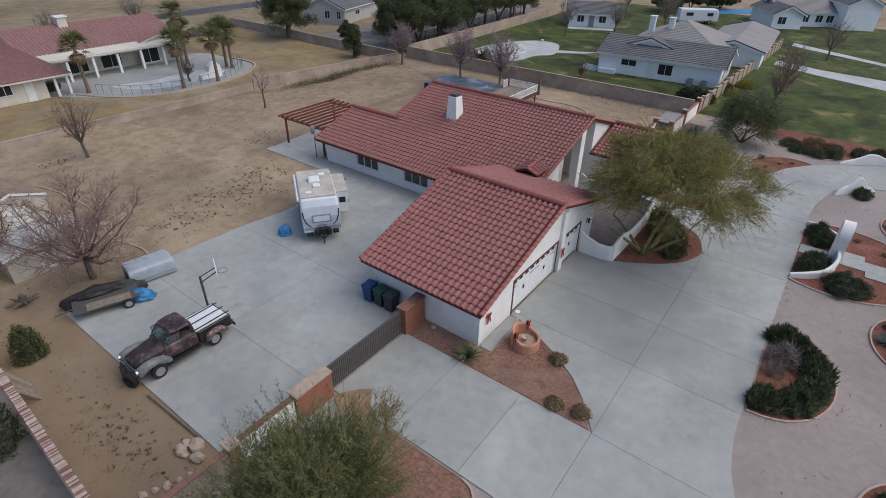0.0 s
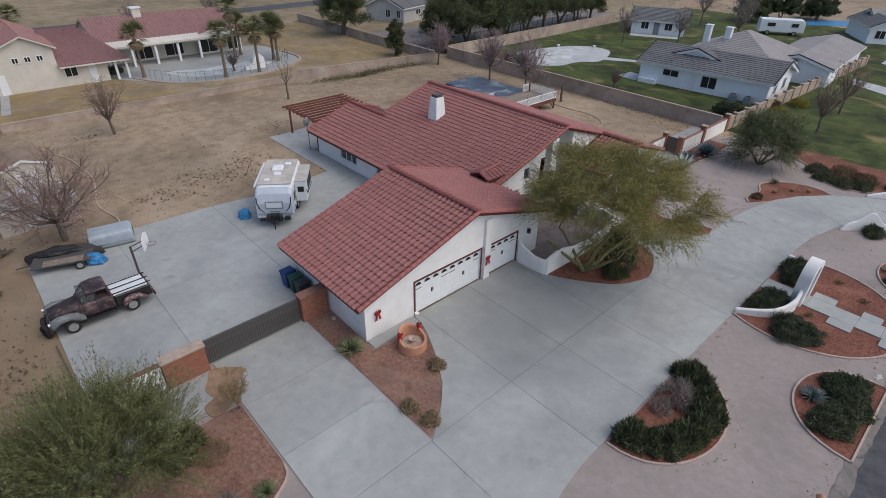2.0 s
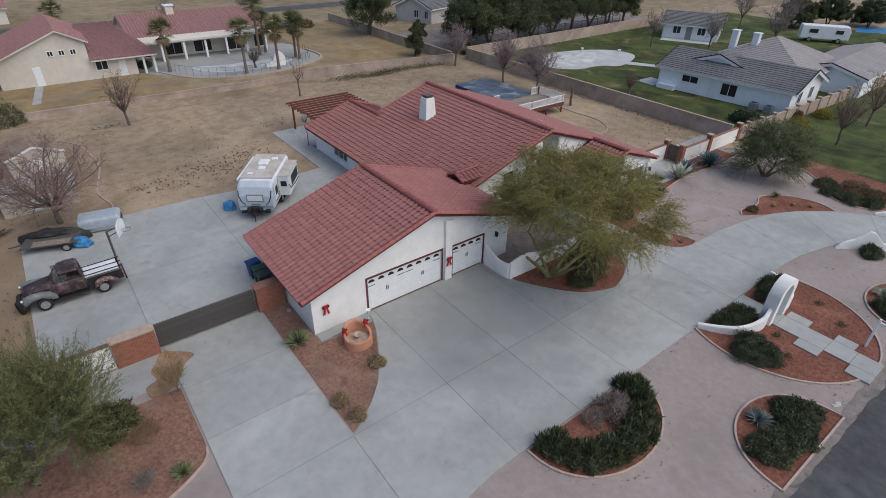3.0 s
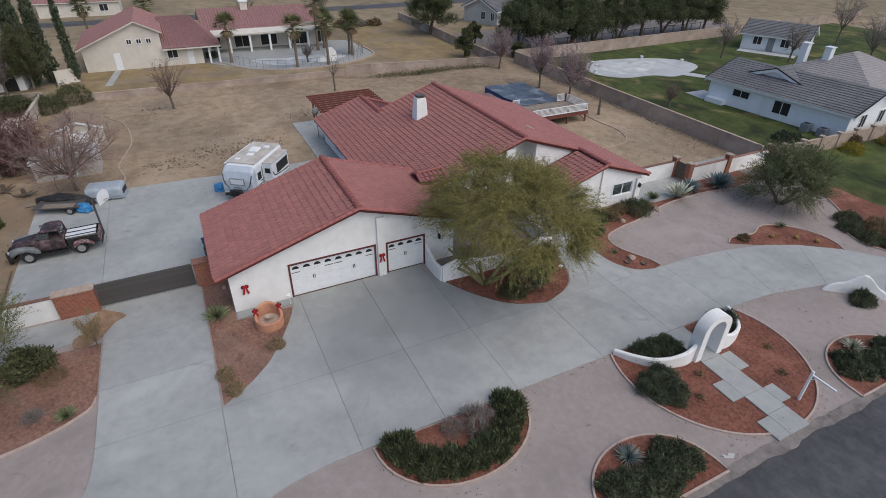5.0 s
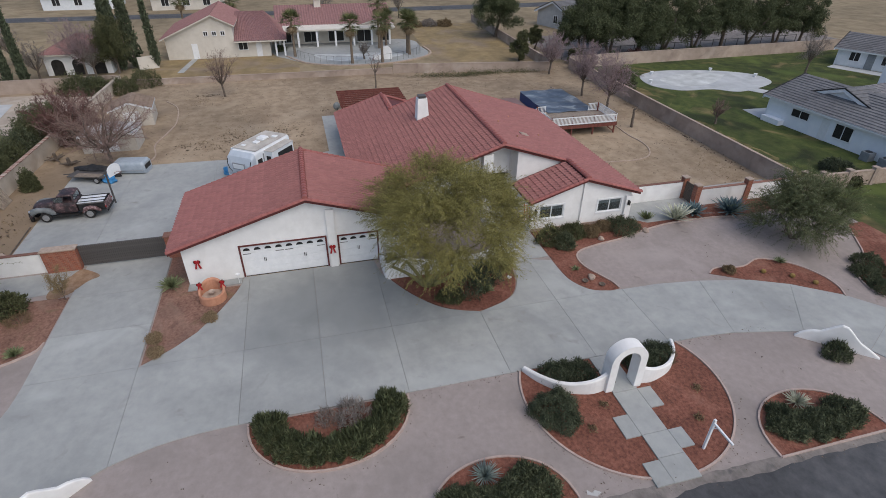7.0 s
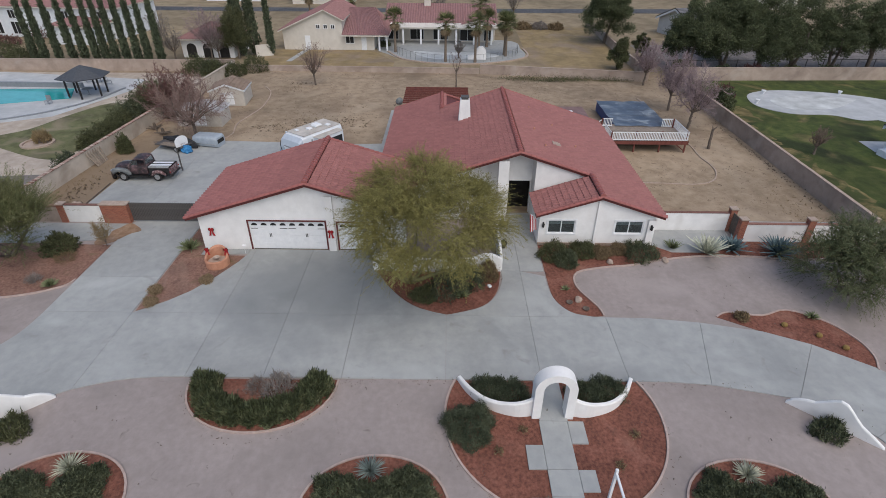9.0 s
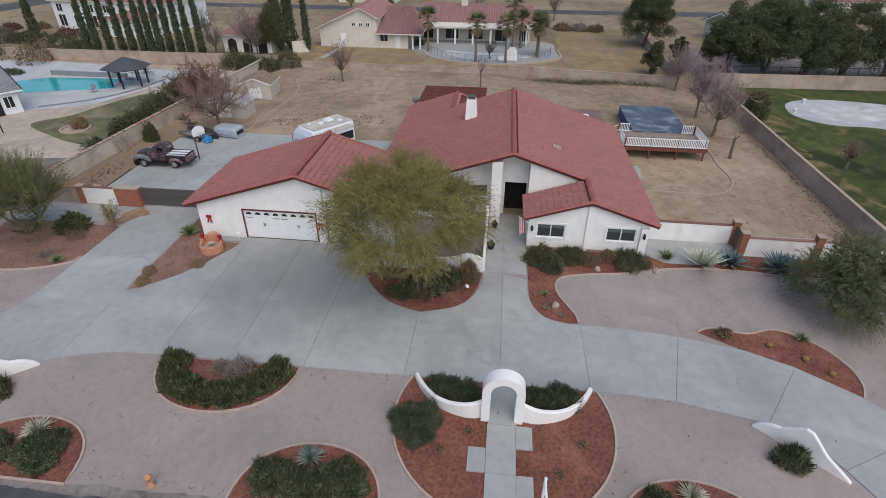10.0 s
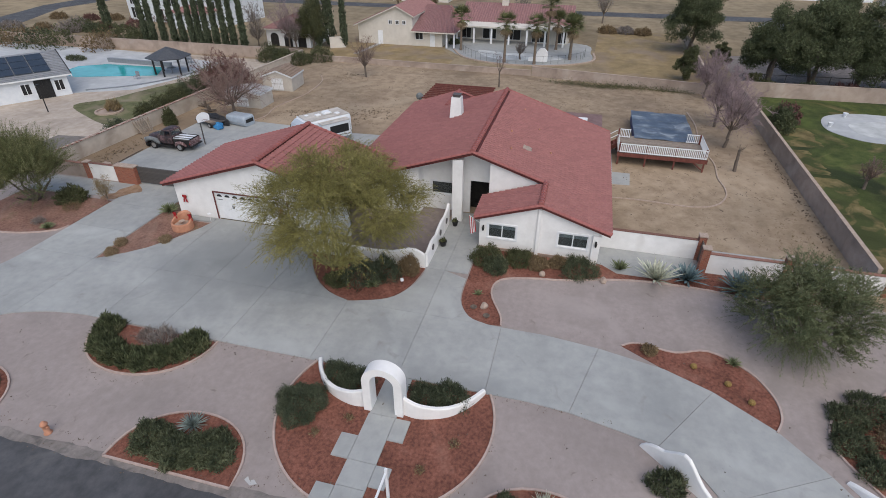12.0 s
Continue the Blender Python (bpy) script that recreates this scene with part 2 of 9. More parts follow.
M["cypress"] = mat("cypress_foliage", [(0.055, 0.07, 0.042), (0.11, 0.13, 0.078)], 1.0, 0.9, island=0.4)
M["palm"] = mat("palm_frond", [(0.088, 0.104, 0.045), (0.176, 0.184, 0.08)], 2.0, 0.85, island=0.35)
M["palmbark"] = mat("grey_brown_palm_bark", [(0.14, 0.108, 0.08), (0.21, 0.168, 0.13)], 4.0, 0.95, 0.4, 12.0)
M["deadfrond"] = mat("dead_frond", [(0.20, 0.145, 0.085), (0.29, 0.22, 0.14)], 3.0, 0.95, island=0.3)
M["agave"] = mat("blue_agave_leaf", [(0.075, 0.12, 0.135), (0.15, 0.21, 0.215)], 3.0, 0.65, island=0.2)
M["paleagave"] = mat("variegated_agave_leaf", [(0.28, 0.31, 0.24), (0.55, 0.55, 0.44)], 4.0, 0.65, island=0.25)
M["yucca"] = mat("yucca_leaf", [(0.1, 0.128, 0.062), (0.2, 0.22, 0.115)], 3.0, 0.7, island=0.35)
M["silveryucca"] = mat("silver_yucca_leaf", [(0.13, 0.175, 0.165), (0.25, 0.3, 0.285)], 3.0, 0.7, island=0.3)
M["drybush"] = mat("dry_bush", [(0.12, 0.085, 0.05), (0.23, 0.17, 0.095)], 4.0, 0.95, island=0.35)
M["greybush"] = mat("grey_leafless_bush", [(0.16, 0.14, 0.125), (0.27, 0.24, 0.22)], 4.0, 0.95, island=0.3)
M["water"] = mat("pool_water", [(0.02, 0.30, 0.32), (0.04, 0.40, 0.41)], 0.6, 0.06, 0.1, 4.0, spec=0.5)
# the pale patch colour paints the cover's whitish highlight
M["tarp"] = mat("blue_pool_cover", [(0.045, 0.065, 0.10), (0.075, 0.10, 0.14), (0.17, 0.20, 0.24)], 0.8, 0.4, 0.3, 3.0, spec=0.5, patch=((0.3, 0.34, 0.37), 0.7, 0.6, 0.72))
M["greydust"] = mat("grey_dusty_paving", [(0.13, 0.118, 0.108), (0.17, 0.156, 0.143), (0.205, 0.19, 0.175)], 1.5, 0.95, 0.2, 10.0, big=0.16, bigscale=0.15, detail=12)
M["washsoil"] = mat("rusty_washed_soil", [(0.19, 0.115, 0.068), (0.26, 0.168, 0.108), (0.33, 0.235, 0.165)], 2.2, 0.95, 0.3, 14.0, big=0.2, bigscale=0.5, detail=12)
M["sand"] = mat("pale_sandy_soil", [(0.335, 0.285, 0.235), (0.40, 0.345, 0.29), (0.46, 0.405, 0.35)], 1.2, 0.95, 0.25, 8.0, big=0.14, bigscale=0.12, detail=12, patch=[((0.29, 0.25, 0.205), 0.3, 0.54, 0.74)])
M["verge"] = mat("dusty_road_verge", [(0.15, 0.135, 0.125), (0.2, 0.18, 0.168), (0.25, 0.222, 0.207)], 2.4, 0.95, 0.5, 22.0, big=0.2, bigscale=0.5, detail=12, patch=[((0.11, 0.105, 0.102), 1.3, 0.56, 0.72)])
# sandy block, paler than M["block"]: the light on its face is in the colour
M["litwall"] = mat("pale_tan_lit_block", [(0.44, 0.385, 0.32), (0.52, 0.46, 0.39)], 1.5, 0.95, 0.2, 14.0, big=0.14, bigscale=0.4, detail=10, patch=[((0.36, 0.3, 0.24), 0.5, 0.56, 0.76)])
M["litter"] = mat("dry_leaf_litter", [(0.105, 0.08, 0.06), (0.175, 0.135, 0.1)], 6.0, 0.95, island=0.35)
M["palestone"] = mat("pale_patio", [(0.40, 0.40, 0.40), (0.50, 0.50, 0.49)], 1.0, 0.8, big=0.1)

M["rust"] = mat("rusted_maroon_paint", [(0.018, 0.016, 0.018), (0.045, 0.03, 0.032), (0.17, 0.105, 0.108)], 3.5, 0.5, 0.15, 20.0, big=0.35, bigscale=1.2, spec=0.4)
M["primer"] = mat("grey_primer", [(0.12, 0.135, 0.14), (0.20, 0.215, 0.22)], 4.0, 0.55, big=0.15, bigscale=1.0)
M["pinkrust"] = mat("faded_pink_rust", [(0.05, 0.028, 0.028), (0.16, 0.095, 0.095), (0.40, 0.33, 0.33)], 6.0, 0.6)
M["chrome"] = mat("dull_chrome", [(0.45, 0.45, 0.45), (0.6, 0.6, 0.6)], 8.0, 0.3, metal=0.9)
M["coldwhite"] = mat("white_fibreglass", [(0.62, 0.66, 0.70), (0.72, 0.75, 0.78)], 2.0, 0.35, spec=0.5)
M["rvfront"] = mat("blue_grey_fibreglass", [(0.40, 0.455, 0.52), (0.48, 0.535, 0.60)], 2.0, 0.35, spec=0.5)
M["rvroof"] = mat("dusty_trailer_roof", [(0.40, 0.37, 0.33), (0.52, 0.49, 0.45)], 2.0, 0.7, big=0.12, bigscale=1.0)
M["rvgrey"] = mat("grey_trailer_stripe", [(0.18, 0.20, 0.22), (0.24, 0.26, 0.28)], 3.0, 0.4)
M["silver"] = mat("silver_blue_fibreglass", [(0.28, 0.33, 0.38), (0.38, 0.43, 0.48)], 3.0, 0.4, spec=0.5)
M["blacktarp"] = mat("black_tarp", [(0.012, 0.012, 0.013), (0.035, 0.035, 0.037)], 3.0, 0.5, 0.5, 6.0)
M["bluetarp"] = mat("blue_tarp", [(0.02, 0.13, 0.32), (0.06, 0.26, 0.5)], 4.0, 0.5, 0.4, 8.0)
M["bluebin"] = mat("blue_bin", [(0.015, 0.04, 0.14), (0.025, 0.06, 0.19)], 4.0, 0.5)
M["greenbin"] = mat("dark_green_bin", [(0.015, 0.05, 0.035), (0.025, 0.075, 0.05)], 4.0, 0.5)
M["greybin"] = mat("charcoal_bin", [(0.03, 0.035, 0.04), (0.05, 0.055, 0.06)], 4.0, 0.5)
M["terracotta"] = mat("terracotta_stucco", [(0.40, 0.19, 0.12), (0.50, 0.26, 0.17)], 3.0, 0.85, 0.15, 30.0, big=0.1, bigscale=1.5)
M["redcloth"] = mat("red_ribbon", [(0.27, 0.012, 0.016), (0.42, 0.022, 0.028)], 8.0, 0.7)
M["rock"] = mat("pale_boulder", [(0.32, 0.25, 0.20), (0.45, 0.36, 0.30)], 4.0, 0.9, 0.4, 12.0)
M["yellowcactus"] = mat("golden_cactus", [(0.2, 0.13, 0.04), (0.3, 0.205, 0.075)], 10.0, 0.8, 0.6, 40.0)
M["darkroof"] = mat("charcoal_shingles", [(0.045, 0.05, 0.058), (0.075, 0.08, 0.09)], 4.0, 0.6, 0.3, 25.0, spec=0.5)
M["greyroof"] = mat("grey_mineral_roofing", [(0.2, 0.21, 0.225), (0.27, 0.28, 0.295)], 3.0, 0.8, 0.2, 20.0, big=0.1, bigscale=0.5)
M["solar"] = mat("solar_panel_glass", [(0.02, 0.028, 0.04), (0.035, 0.045, 0.06)], 3.0, 0.18, spec=0.6)
M["coldconcrete"] = mat("pale_pool_deck", [(0.38, 0.40, 0.42), (0.47, 0.49, 0.50)], 1.0, 0.8, big=0.12, bigscale=0.3)
M["plaster"] = mat("drained_pool_plaster", [(0.36, 0.38, 0.38), (0.55, 0.57, 0.57)], 0.6, 0.8, big=0.2, bigscale=0.35)
M["pinktile"] = mat("pink_roof_tile", [(0.215, 0.11, 0.107), (0.31, 0.175, 0.168)], 3.0, 0.75, 0.2, 25.0, island=0.12, rnd=0.1)
M["goldgrass"] = mat("golden_grass", [(0.2, 0.148, 0.075), (0.285, 0.215, 0.115)], 0.8, 0.95, 0.5, 8.0, big=0.2, bigscale=0.3, detail=9, patch=[((0.24, 0.185, 0.13), 0.2, 0.48, 0.66)])
M["autumn"] = mat("reddish_leaves", [(0.10, 0.05, 0.045), (0.17, 0.09, 0.08)], 2.0, 0.9, island=0.4)
M["olive"] = mat("olive_shrub_leaf", [(0.06, 0.068, 0.034), (0.125, 0.132, 0.062)], 2.0, 0.85, island=0.4)
M["court"] = mat("brown_court_paving", [(0.19, 0.16, 0.15), (0.27, 0.225, 0.205)], 2.0, 0.85, 0.1, 30.0, big=0.15, bigscale=0.5)
M["paleshingle"] = mat("taupe_roof_shingle", [(0.245, 0.232, 0.235), (0.31, 0.295, 0.295)], 3.0, 0.85, 0.3, 20.0, big=0.08, bigscale=0.4, island=0.05)
M["yellowbush"] = mat("yellow_bush_leaf", [(0.22, 0.19, 0.03), (0.36, 0.31, 0.06)], 3.0, 0.85, island=0.3)
M["greenstem"] = mat("green_twigs", [(0.10, 0.095, 0.045), (0.17, 0.155, 0.075)], 5.0, 0.9, island=0.2)
M["palebrick"] = mat("pale_brick", [(0.36, 0.285, 0.245), (0.48, 0.395, 0.345)], 6.0, 0.9, 0.4, 30.0, rnd=0.2)
M["mauveroof"] = mat("mauve_brown_roofing", [(0.16, 0.10, 0.10), (0.21, 0.14, 0.135)], 2.0, 0.85, 0.2, 20.0, big=0.12, bigscale=0.6)
M["flag"] = mat("faded_red_cloth", [(0.35, 0.03, 0.03), (0.45, 0.05, 0.05)], 8.0, 0.8)


for key, amount in (("paloverde", 0.3), ("mesquite", 0.25), ("darkmesquite", 0.22), ("shrub", 0.2), ("hedge", 0.2), ("pine", 0.2), ("palm", 0.25), ("olive", 0.2), ("yellowbush", 0.25)):
    # thin leaves let part of the light through
    nd, ln = M[key].node_tree.nodes, M[key].node_tree.links
    p, out = nd["Principled BSDF"], nd["Material Output"]
    tr_, mx_ = nd.new("ShaderNodeBsdfTranslucent"), nd.new("ShaderNodeMixShader")
    ln.new(p.inputs["Base Color"].links[0].from_socket, tr_.inputs["Color"])
    mx_.inputs[0].default_value = amount
    ln.new(p.outputs[0], mx_.inputs[1])
    ln.new(tr_.outputs[0], mx_.inputs[2])
    ln.new(mx_.outputs[0], out.inputs["Surface"])


# ---- mesh helpers ----
def thing(name, loc=(0, 0, 0), rz=0, label="", category="", group="", kind=""):
    ob = new(name)
    ob.matrix_world = pose(*loc, 0, 0, rz)
    ob.empty_display_size = 0.2
    return tagged(ob, label, category, group, kind)


def part(name, bm, material, parent=None, label="", smooth=False, away=None):
    """Links a bmesh (or a mesh) as one mesh object under parent. away: the mesh is in the world's coordinates, and the parent stands there."""
    if isinstance(bm, bpy.types.Mesh):
        me = bm
    else:
        me = bpy.data.meshes.new(name)
        bmesh.ops.recalc_face_normals(bm, faces=bm.faces)
        bm.to_mesh(me)
        bm.free()
    if smooth:
        for f in me.polygons:
            f.use_smooth = True
    if not me.materials:
        me.materials.append(M[material])
    ob = new(name, me)
    ob.parent = parent
    if away is not None:
        ob.location = -Vector(away)
    return tagged(ob, label)


def box(bm, x0, x1, y0, y1, z0, z1, bevel=0.0):
    vs = [bm.verts.new((x, y, z)) for x in (x0, x1) for y in (y0, y1) for z in (z0, z1)]
    fs = [bm.faces.new([vs[i] for i in q]) for q in ((0, 1, 3, 2), (4, 6, 7, 5), (0, 4, 5, 1), (2, 3, 7, 6), (0, 2, 6, 4), (1, 5, 7, 3))]
    if bevel:
        es = list({e for f in fs for e in f.edges})
        bmesh.ops.bevel(bm, geom=es, offset=bevel, segments=2, affect="EDGES", profile=0.5)
    return bm


def boxes(*rows, bevel=0.0):
    bm = bmesh.new()
    for r in rows:
        box(bm, *r, bevel=bevel)
    return bm


def prism(pts, z0, z1, bm=None):
    """Upright prism on a plan outline."""
    bm = bm or bmesh.new()
    lo = [bm.verts.new((x, y, z0)) for x, y in pts]
    hi = [bm.verts.new((x, y, z1)) for x, y in pts]
    bm.faces.new(hi)
    bm.faces.new(lo[::-1])
    n = len(pts)
    for i in range(n):
        bm.faces.new((lo[i], lo[(i + 1) % n], hi[(i + 1) % n], hi[i]))
    return bm


def extrude_profile(pts, a0, a1, axis="x", bm=None):
    """A profile given in the plane across the axis, drawn out from a0 to a1 along it. For x: (y, z); for y: (x, z)."""
    bm = bm or bmesh.new()
    put = (lambda a, p: (a, p[0], p[1])) if axis == "x" else (lambda a, p: (p[0], a, p[1]))
    lo = [bm.verts.new(put(a0, p)) for p in pts]
    hi = [bm.verts.new(put(a1, p)) for p in pts]
    bm.faces.new(hi)
    bm.faces.new(lo[::-1])
    n = len(pts)
    for i in range(n):
        bm.faces.new((lo[i], lo[(i + 1) % n], hi[(i + 1) % n], hi[i]))
    return bm


def rod(bm, a, b, r0, r1=None, seg=8, cap=True):
    """Tapered round bar from a to b."""
    a, b = Vector(a), Vector(b)
    r1 = r0 if r1 is None else r1
    d = (b - a).normalized()
    u = d.orthogonal().normalized()
    v = d.cross(u)
    ring = lambda c, r: [bm.verts.new(c + (u * math.cos(k) + v * math.sin(k)) * r) for k in (2 * math.pi * i / seg for i in range(seg))]
    A, B = ring(a, r0), ring(b, r1)
    for i in range(seg):
        bm.faces.new((A[i], A[(i + 1) % seg], B[(i + 1) % seg], B[i]))
    if cap:
        bm.faces.new(A[::-1])
        bm.faces.new(B)
    return bm


def rods(*rows, seg=8):
    bm = bmesh.new()
    for r in rows:
        rod(bm, *r, seg=seg)
    return bm


def lathe(profile, seg=24, bm=None, loc=(0, 0, 0)):
    """Turned body: profile of (radius, height)."""
    bm = bm or bmesh.new()
    rings = []
    for r, z in profile:
        rings.append([bm.verts.new((loc[0] + r * math.cos(2 * math.pi * i / seg), loc[1] + r * math.sin(2 * math.pi * i / seg), loc[2] + z)) for i in range(seg)])
    for A, B in zip(rings, rings[1:]):
        for i in range(seg):
            bm.faces.new((A[i], A[(i + 1) % seg], B[(i + 1) % seg], B[i]))
    bm.faces.new(rings[0][::-1])
    bm.faces.new(rings[-1])
    return bm


def curve(pts, n=6, closed=True):
    """Smooth outline through a few plan points (Catmull-Rom)."""
    out, k = [], len(pts)
    for i in range(k if closed else k - 1):
        g = lambda j: pts[j % k] if closed else pts[min(max(j, 0), k - 1)]
        p0, p1, p2, p3 = g(i - 1), g(i), g(i + 1), g(i + 2)
        for s in range(n):
            t = s / n
            out.append(tuple(0.5 * (2 * b + (c - a) * t + (2 * a - 5 * b + 4 * c - d) * t * t + (3 * b - a - 3 * c + d) * t ** 3) for a, b, c, d in zip(p0, p1, p2, p3)))
    if not closed:
        out.append(tuple(pts[-1]))
    return out


def arc(cx, cy, r, a0, a1, n=16, ry=None):
    ry = ry or r
    return [(cx + r * math.cos(radians(a0 + (a1 - a0) * i / n)), cy + ry * math.sin(radians(a0 + (a1 - a0) * i / n))) for i in range(n + 1)]


def ribbon(pts, width, z0, z1, closed=False):
    """A band of rectangular section along a plan line."""
    n = len(pts)
    L, R = [], []
    for i, p in enumerate(pts):
        a = pts[(i - 1) % n] if closed or i else p
        b = pts[(i + 1) % n] if closed or i < n - 1 else p
        d = Vector((b[0] - a[0], b[1] - a[1])).normalized()
        nx, ny = -d.y * width / 2, d.x * width / 2
        L.append((p[0] + nx, p[1] + ny))
        R.append((p[0] - nx, p[1] - ny))
    bm = bmesh.new()
    rows = [[bm.verts.new((*q, z)) for q in side] for side, z in ((L, z0), (L, z1), (R, z1), (R, z0))]
    for i in range(n if closed else n - 1):
        j = (i + 1) % n
        for k in range(4):
            A, B = rows[k], rows[(k + 1) % 4]
            bm.faces.new((A[i], A[j], B[j], B[i]))
    if not closed:
        bm.faces.new([r[0] for r in rows])
        bm.faces.new([r[-1] for r in rows][::-1])
    return bm


def flat(name, pts, z, material, label, category, depth=0.05):
    ob = part(name, prism(pts, z - depth, z), material)
    return tagged(ob, label, category, kind="structure")


def grid_wall(s0, s1, z0, z1, holes, put, t):
    """One closed wall mesh with openings through it. put(s, depth, z) gives the place."""
    ss = sorted({s0, s1, *[h[0] for h in holes], *[h[1] for h in holes]})
    zs = sorted({z0, z1, *[h[2] for h in holes], *[h[3] for h in holes]})
    solid = lambda i, j: 0 <= i < len(ss) - 1 and 0 <= j < len(zs) - 1 and not any(a <= ss[i] < b and c <= zs[j] < d for a, b, c, d in holes)
    bm, made = bmesh.new(), {}

    def v(i, k, j):
        if (i, k, j) not in made:
            made[i, k, j] = bm.verts.new(put(ss[i], k * t, zs[j]))
        return made[i, k, j]

    for i in range(len(ss) - 1):
        for j in range(len(zs) - 1):
            if not solid(i, j):
                continue
            for k in (0, 1):
                bm.faces.new((v(i, k, j), v(i + 1, k, j), v(i + 1, k, j + 1), v(i, k, j + 1)))
            for di, dj, a, b in ((-1, 0, (i, j), (i, j + 1)), (1, 0, (i + 1, j), (i + 1, j + 1)), (0, -1, (i, j), (i + 1, j)), (0, 1, (i, j + 1), (i + 1, j + 1))):
                if not solid(i + di, j + dj):
                    bm.faces.new((v(a[0], 0, a[1]), v(b[0], 0, b[1]), v(b[0], 1, b[1]), v(a[0], 1, a[1])))
    return bm


def wall_y(x, t, y0, y1, z0, z1, holes=()):
    """Wall along y, its outer face at x, t thick towards smaller x."""
    return grid_wall(y0, y1, z0, z1, list(holes), lambda s, k, z: (x - k, s, z), t)


def wall_x(y, t, x0, x1, z0, z1, holes=()):
    """Wall along x, its outer face at y, t thick towards larger y."""
    return grid_wall(x0, x1, z0, z1, list(holes), lambda s, k, z: (s, y + k, z), t)


def section(x, yc, w, z0, z1, power=4.0, n=20):
    """A rounded upright outline across x, for lofted bodies."""
    out = []
    for i in range(n):
        a = 2 * math.pi * (i + 0.5) / n
        c, s = math.cos(a), math.sin(a)
        out.append((x, yc + w / 2 * math.copysign(abs(c) ** (2 / power), c), (z0 + z1) / 2 + (z1 - z0) / 2 * math.copysign(abs(s) ** (2 / power), s)))
    return out


def loft(rows, bm=None):
    bm = bm or bmesh.new()
    R = [[bm.verts.new(p) for p in r] for r in rows]
    n = len(rows[0])
    for A, B in zip(R, R[1:]):
        for i in range(n):
            bm.faces.new((A[i], A[(i + 1) % n], B[(i + 1) % n], B[i]))
    bm.faces.new(R[0][::-1])
    bm.faces.new(R[-1])
    return bm


def swept_wall(pts, heights, width, z0=-0.05):
    """A wall along a plan line whose top rises and falls; rounded top edge."""
    n = len(pts)
    bm = bmesh.new()
    rows = []
    for i, p in enumerate(pts):
        a, b = pts[max(i - 1, 0)], pts[min(i + 1, n - 1)]
        d = Vector((b[0] - a[0], b[1] - a[1])).normalized()
        nx, ny = -d.y * width / 2, d.x * width / 2
        h = heights[i]
        rows.append([bm.verts.new((p[0] + nx * k, p[1] + ny * k, z)) for k, z in ((1, z0), (1, h - width * 0.3), (0.6, h), (-0.6, h), (-1, h - width * 0.3), (-1, z0))])
    for A, B in zip(rows, rows[1:]):
        for i in range(6):
            bm.faces.new((A[i], A[(i + 1) % 6], B[(i + 1) % 6], B[i]))
    bm.faces.new(rows[0][::-1])
    bm.faces.new(rows[-1])
    return bm


def lerp(xs, ys, k):
    return [float(np.interp(i / (k - 1), xs, ys)) for i in range(k)]


# ---- ground and paving ----
def sheet(name, pts, z, material, label, category):
    bm = bmesh.new()
    bm.faces.new([bm.verts.new((x, y, z)) for x, y in pts])
    return tagged(part(name, bm, material), label, category, kind="structure")


def gridmesh(x0, x1, y0, y1, step, height):
    nx, ny = int((x1 - x0) / step), int((y1 - y0) / step)
    vs = [(x0 + i * step, y0 + j * step, height(x0 + i * step, y0 + j * step)) for j in range(ny + 1) for i in range(nx + 1)]
    fs = [(j * (nx + 1) + i, j * (nx + 1) + i + 1, (j + 1) * (nx + 1) + i + 1, (j + 1) * (nx + 1) + i) for j in range(ny) for i in range(nx)]
    return vs, fs


bm = bmesh.new()
bmesh.ops.create_grid(bm, x_segments=40, y_segments=40, size=1500)
bmesh.ops.translate(bm, verts=bm.verts, vec=(-60, 30, 0))
tagged(part("ground", bm, "dirt"), "bare tan dirt yard with scattered tracks", "ground", kind="structure")

sheet("land_1", [(-55.3, -200), (-55.3, 260), (-500, 260), (-500, -200)], 0.006, "dryland", "dry yellow grass land behind the lots", "ground")
sheet("front_yard", [(8.3, -60), (8.3, 61.3), (-9.2, 61.3), (-12.9, 56), (-12.9, 37), (-9.9, 37), (-9.9, 16.3), (-13.3, 16.3), (-13.3, -60)], 0.008, "granite", "pinkish decomposed granite front yard", "gravel yard")
flat("road_1", [(8.3, -160), (17.5, -160), (17.5, 220), (8.3, 220)], 0.02, "asphalt", "dark worn asphalt street", "road", 0.03)
sheet("lawn_1", [(7.9, 61.0), (7.9, 140), (-55.0, 140), (-51.8, 60.8)], 0.012, "lawn", "green lawn with yellowed patches", "lawn")

sheet("west_yard", [(-13.5, -60), (-13.5, 1.0), (-53.3, 2.7), (-53.4, -60)], 0.007, "sand", "pale sandy yard of the neighbouring lot", "ground")
sheet("far_lot", [(-56.6, 62.0), (-60.0, 118.0), (-78.0, 118.0), (-74.0, 62.0)], 0.013, "verge", "dusty grey lot behind the pines", "pavement")


def ragged(x0, x1, y0, y1, step, amp, seed):
    """Outline of a long strip whose two edges wander."""
    ys = np.arange(y0, y1 + 0.01, step)
    wob = lambda x, k: [(x + amp * (noise.noise(Vector((y * 0.55, seed, k))) + 0.6 * noise.noise(Vector((y * 2.3, seed, k + 4)))), float(y)) for y in ys]
    return wob(x0, 0.0) + wob(x1, 9.0)[::-1]


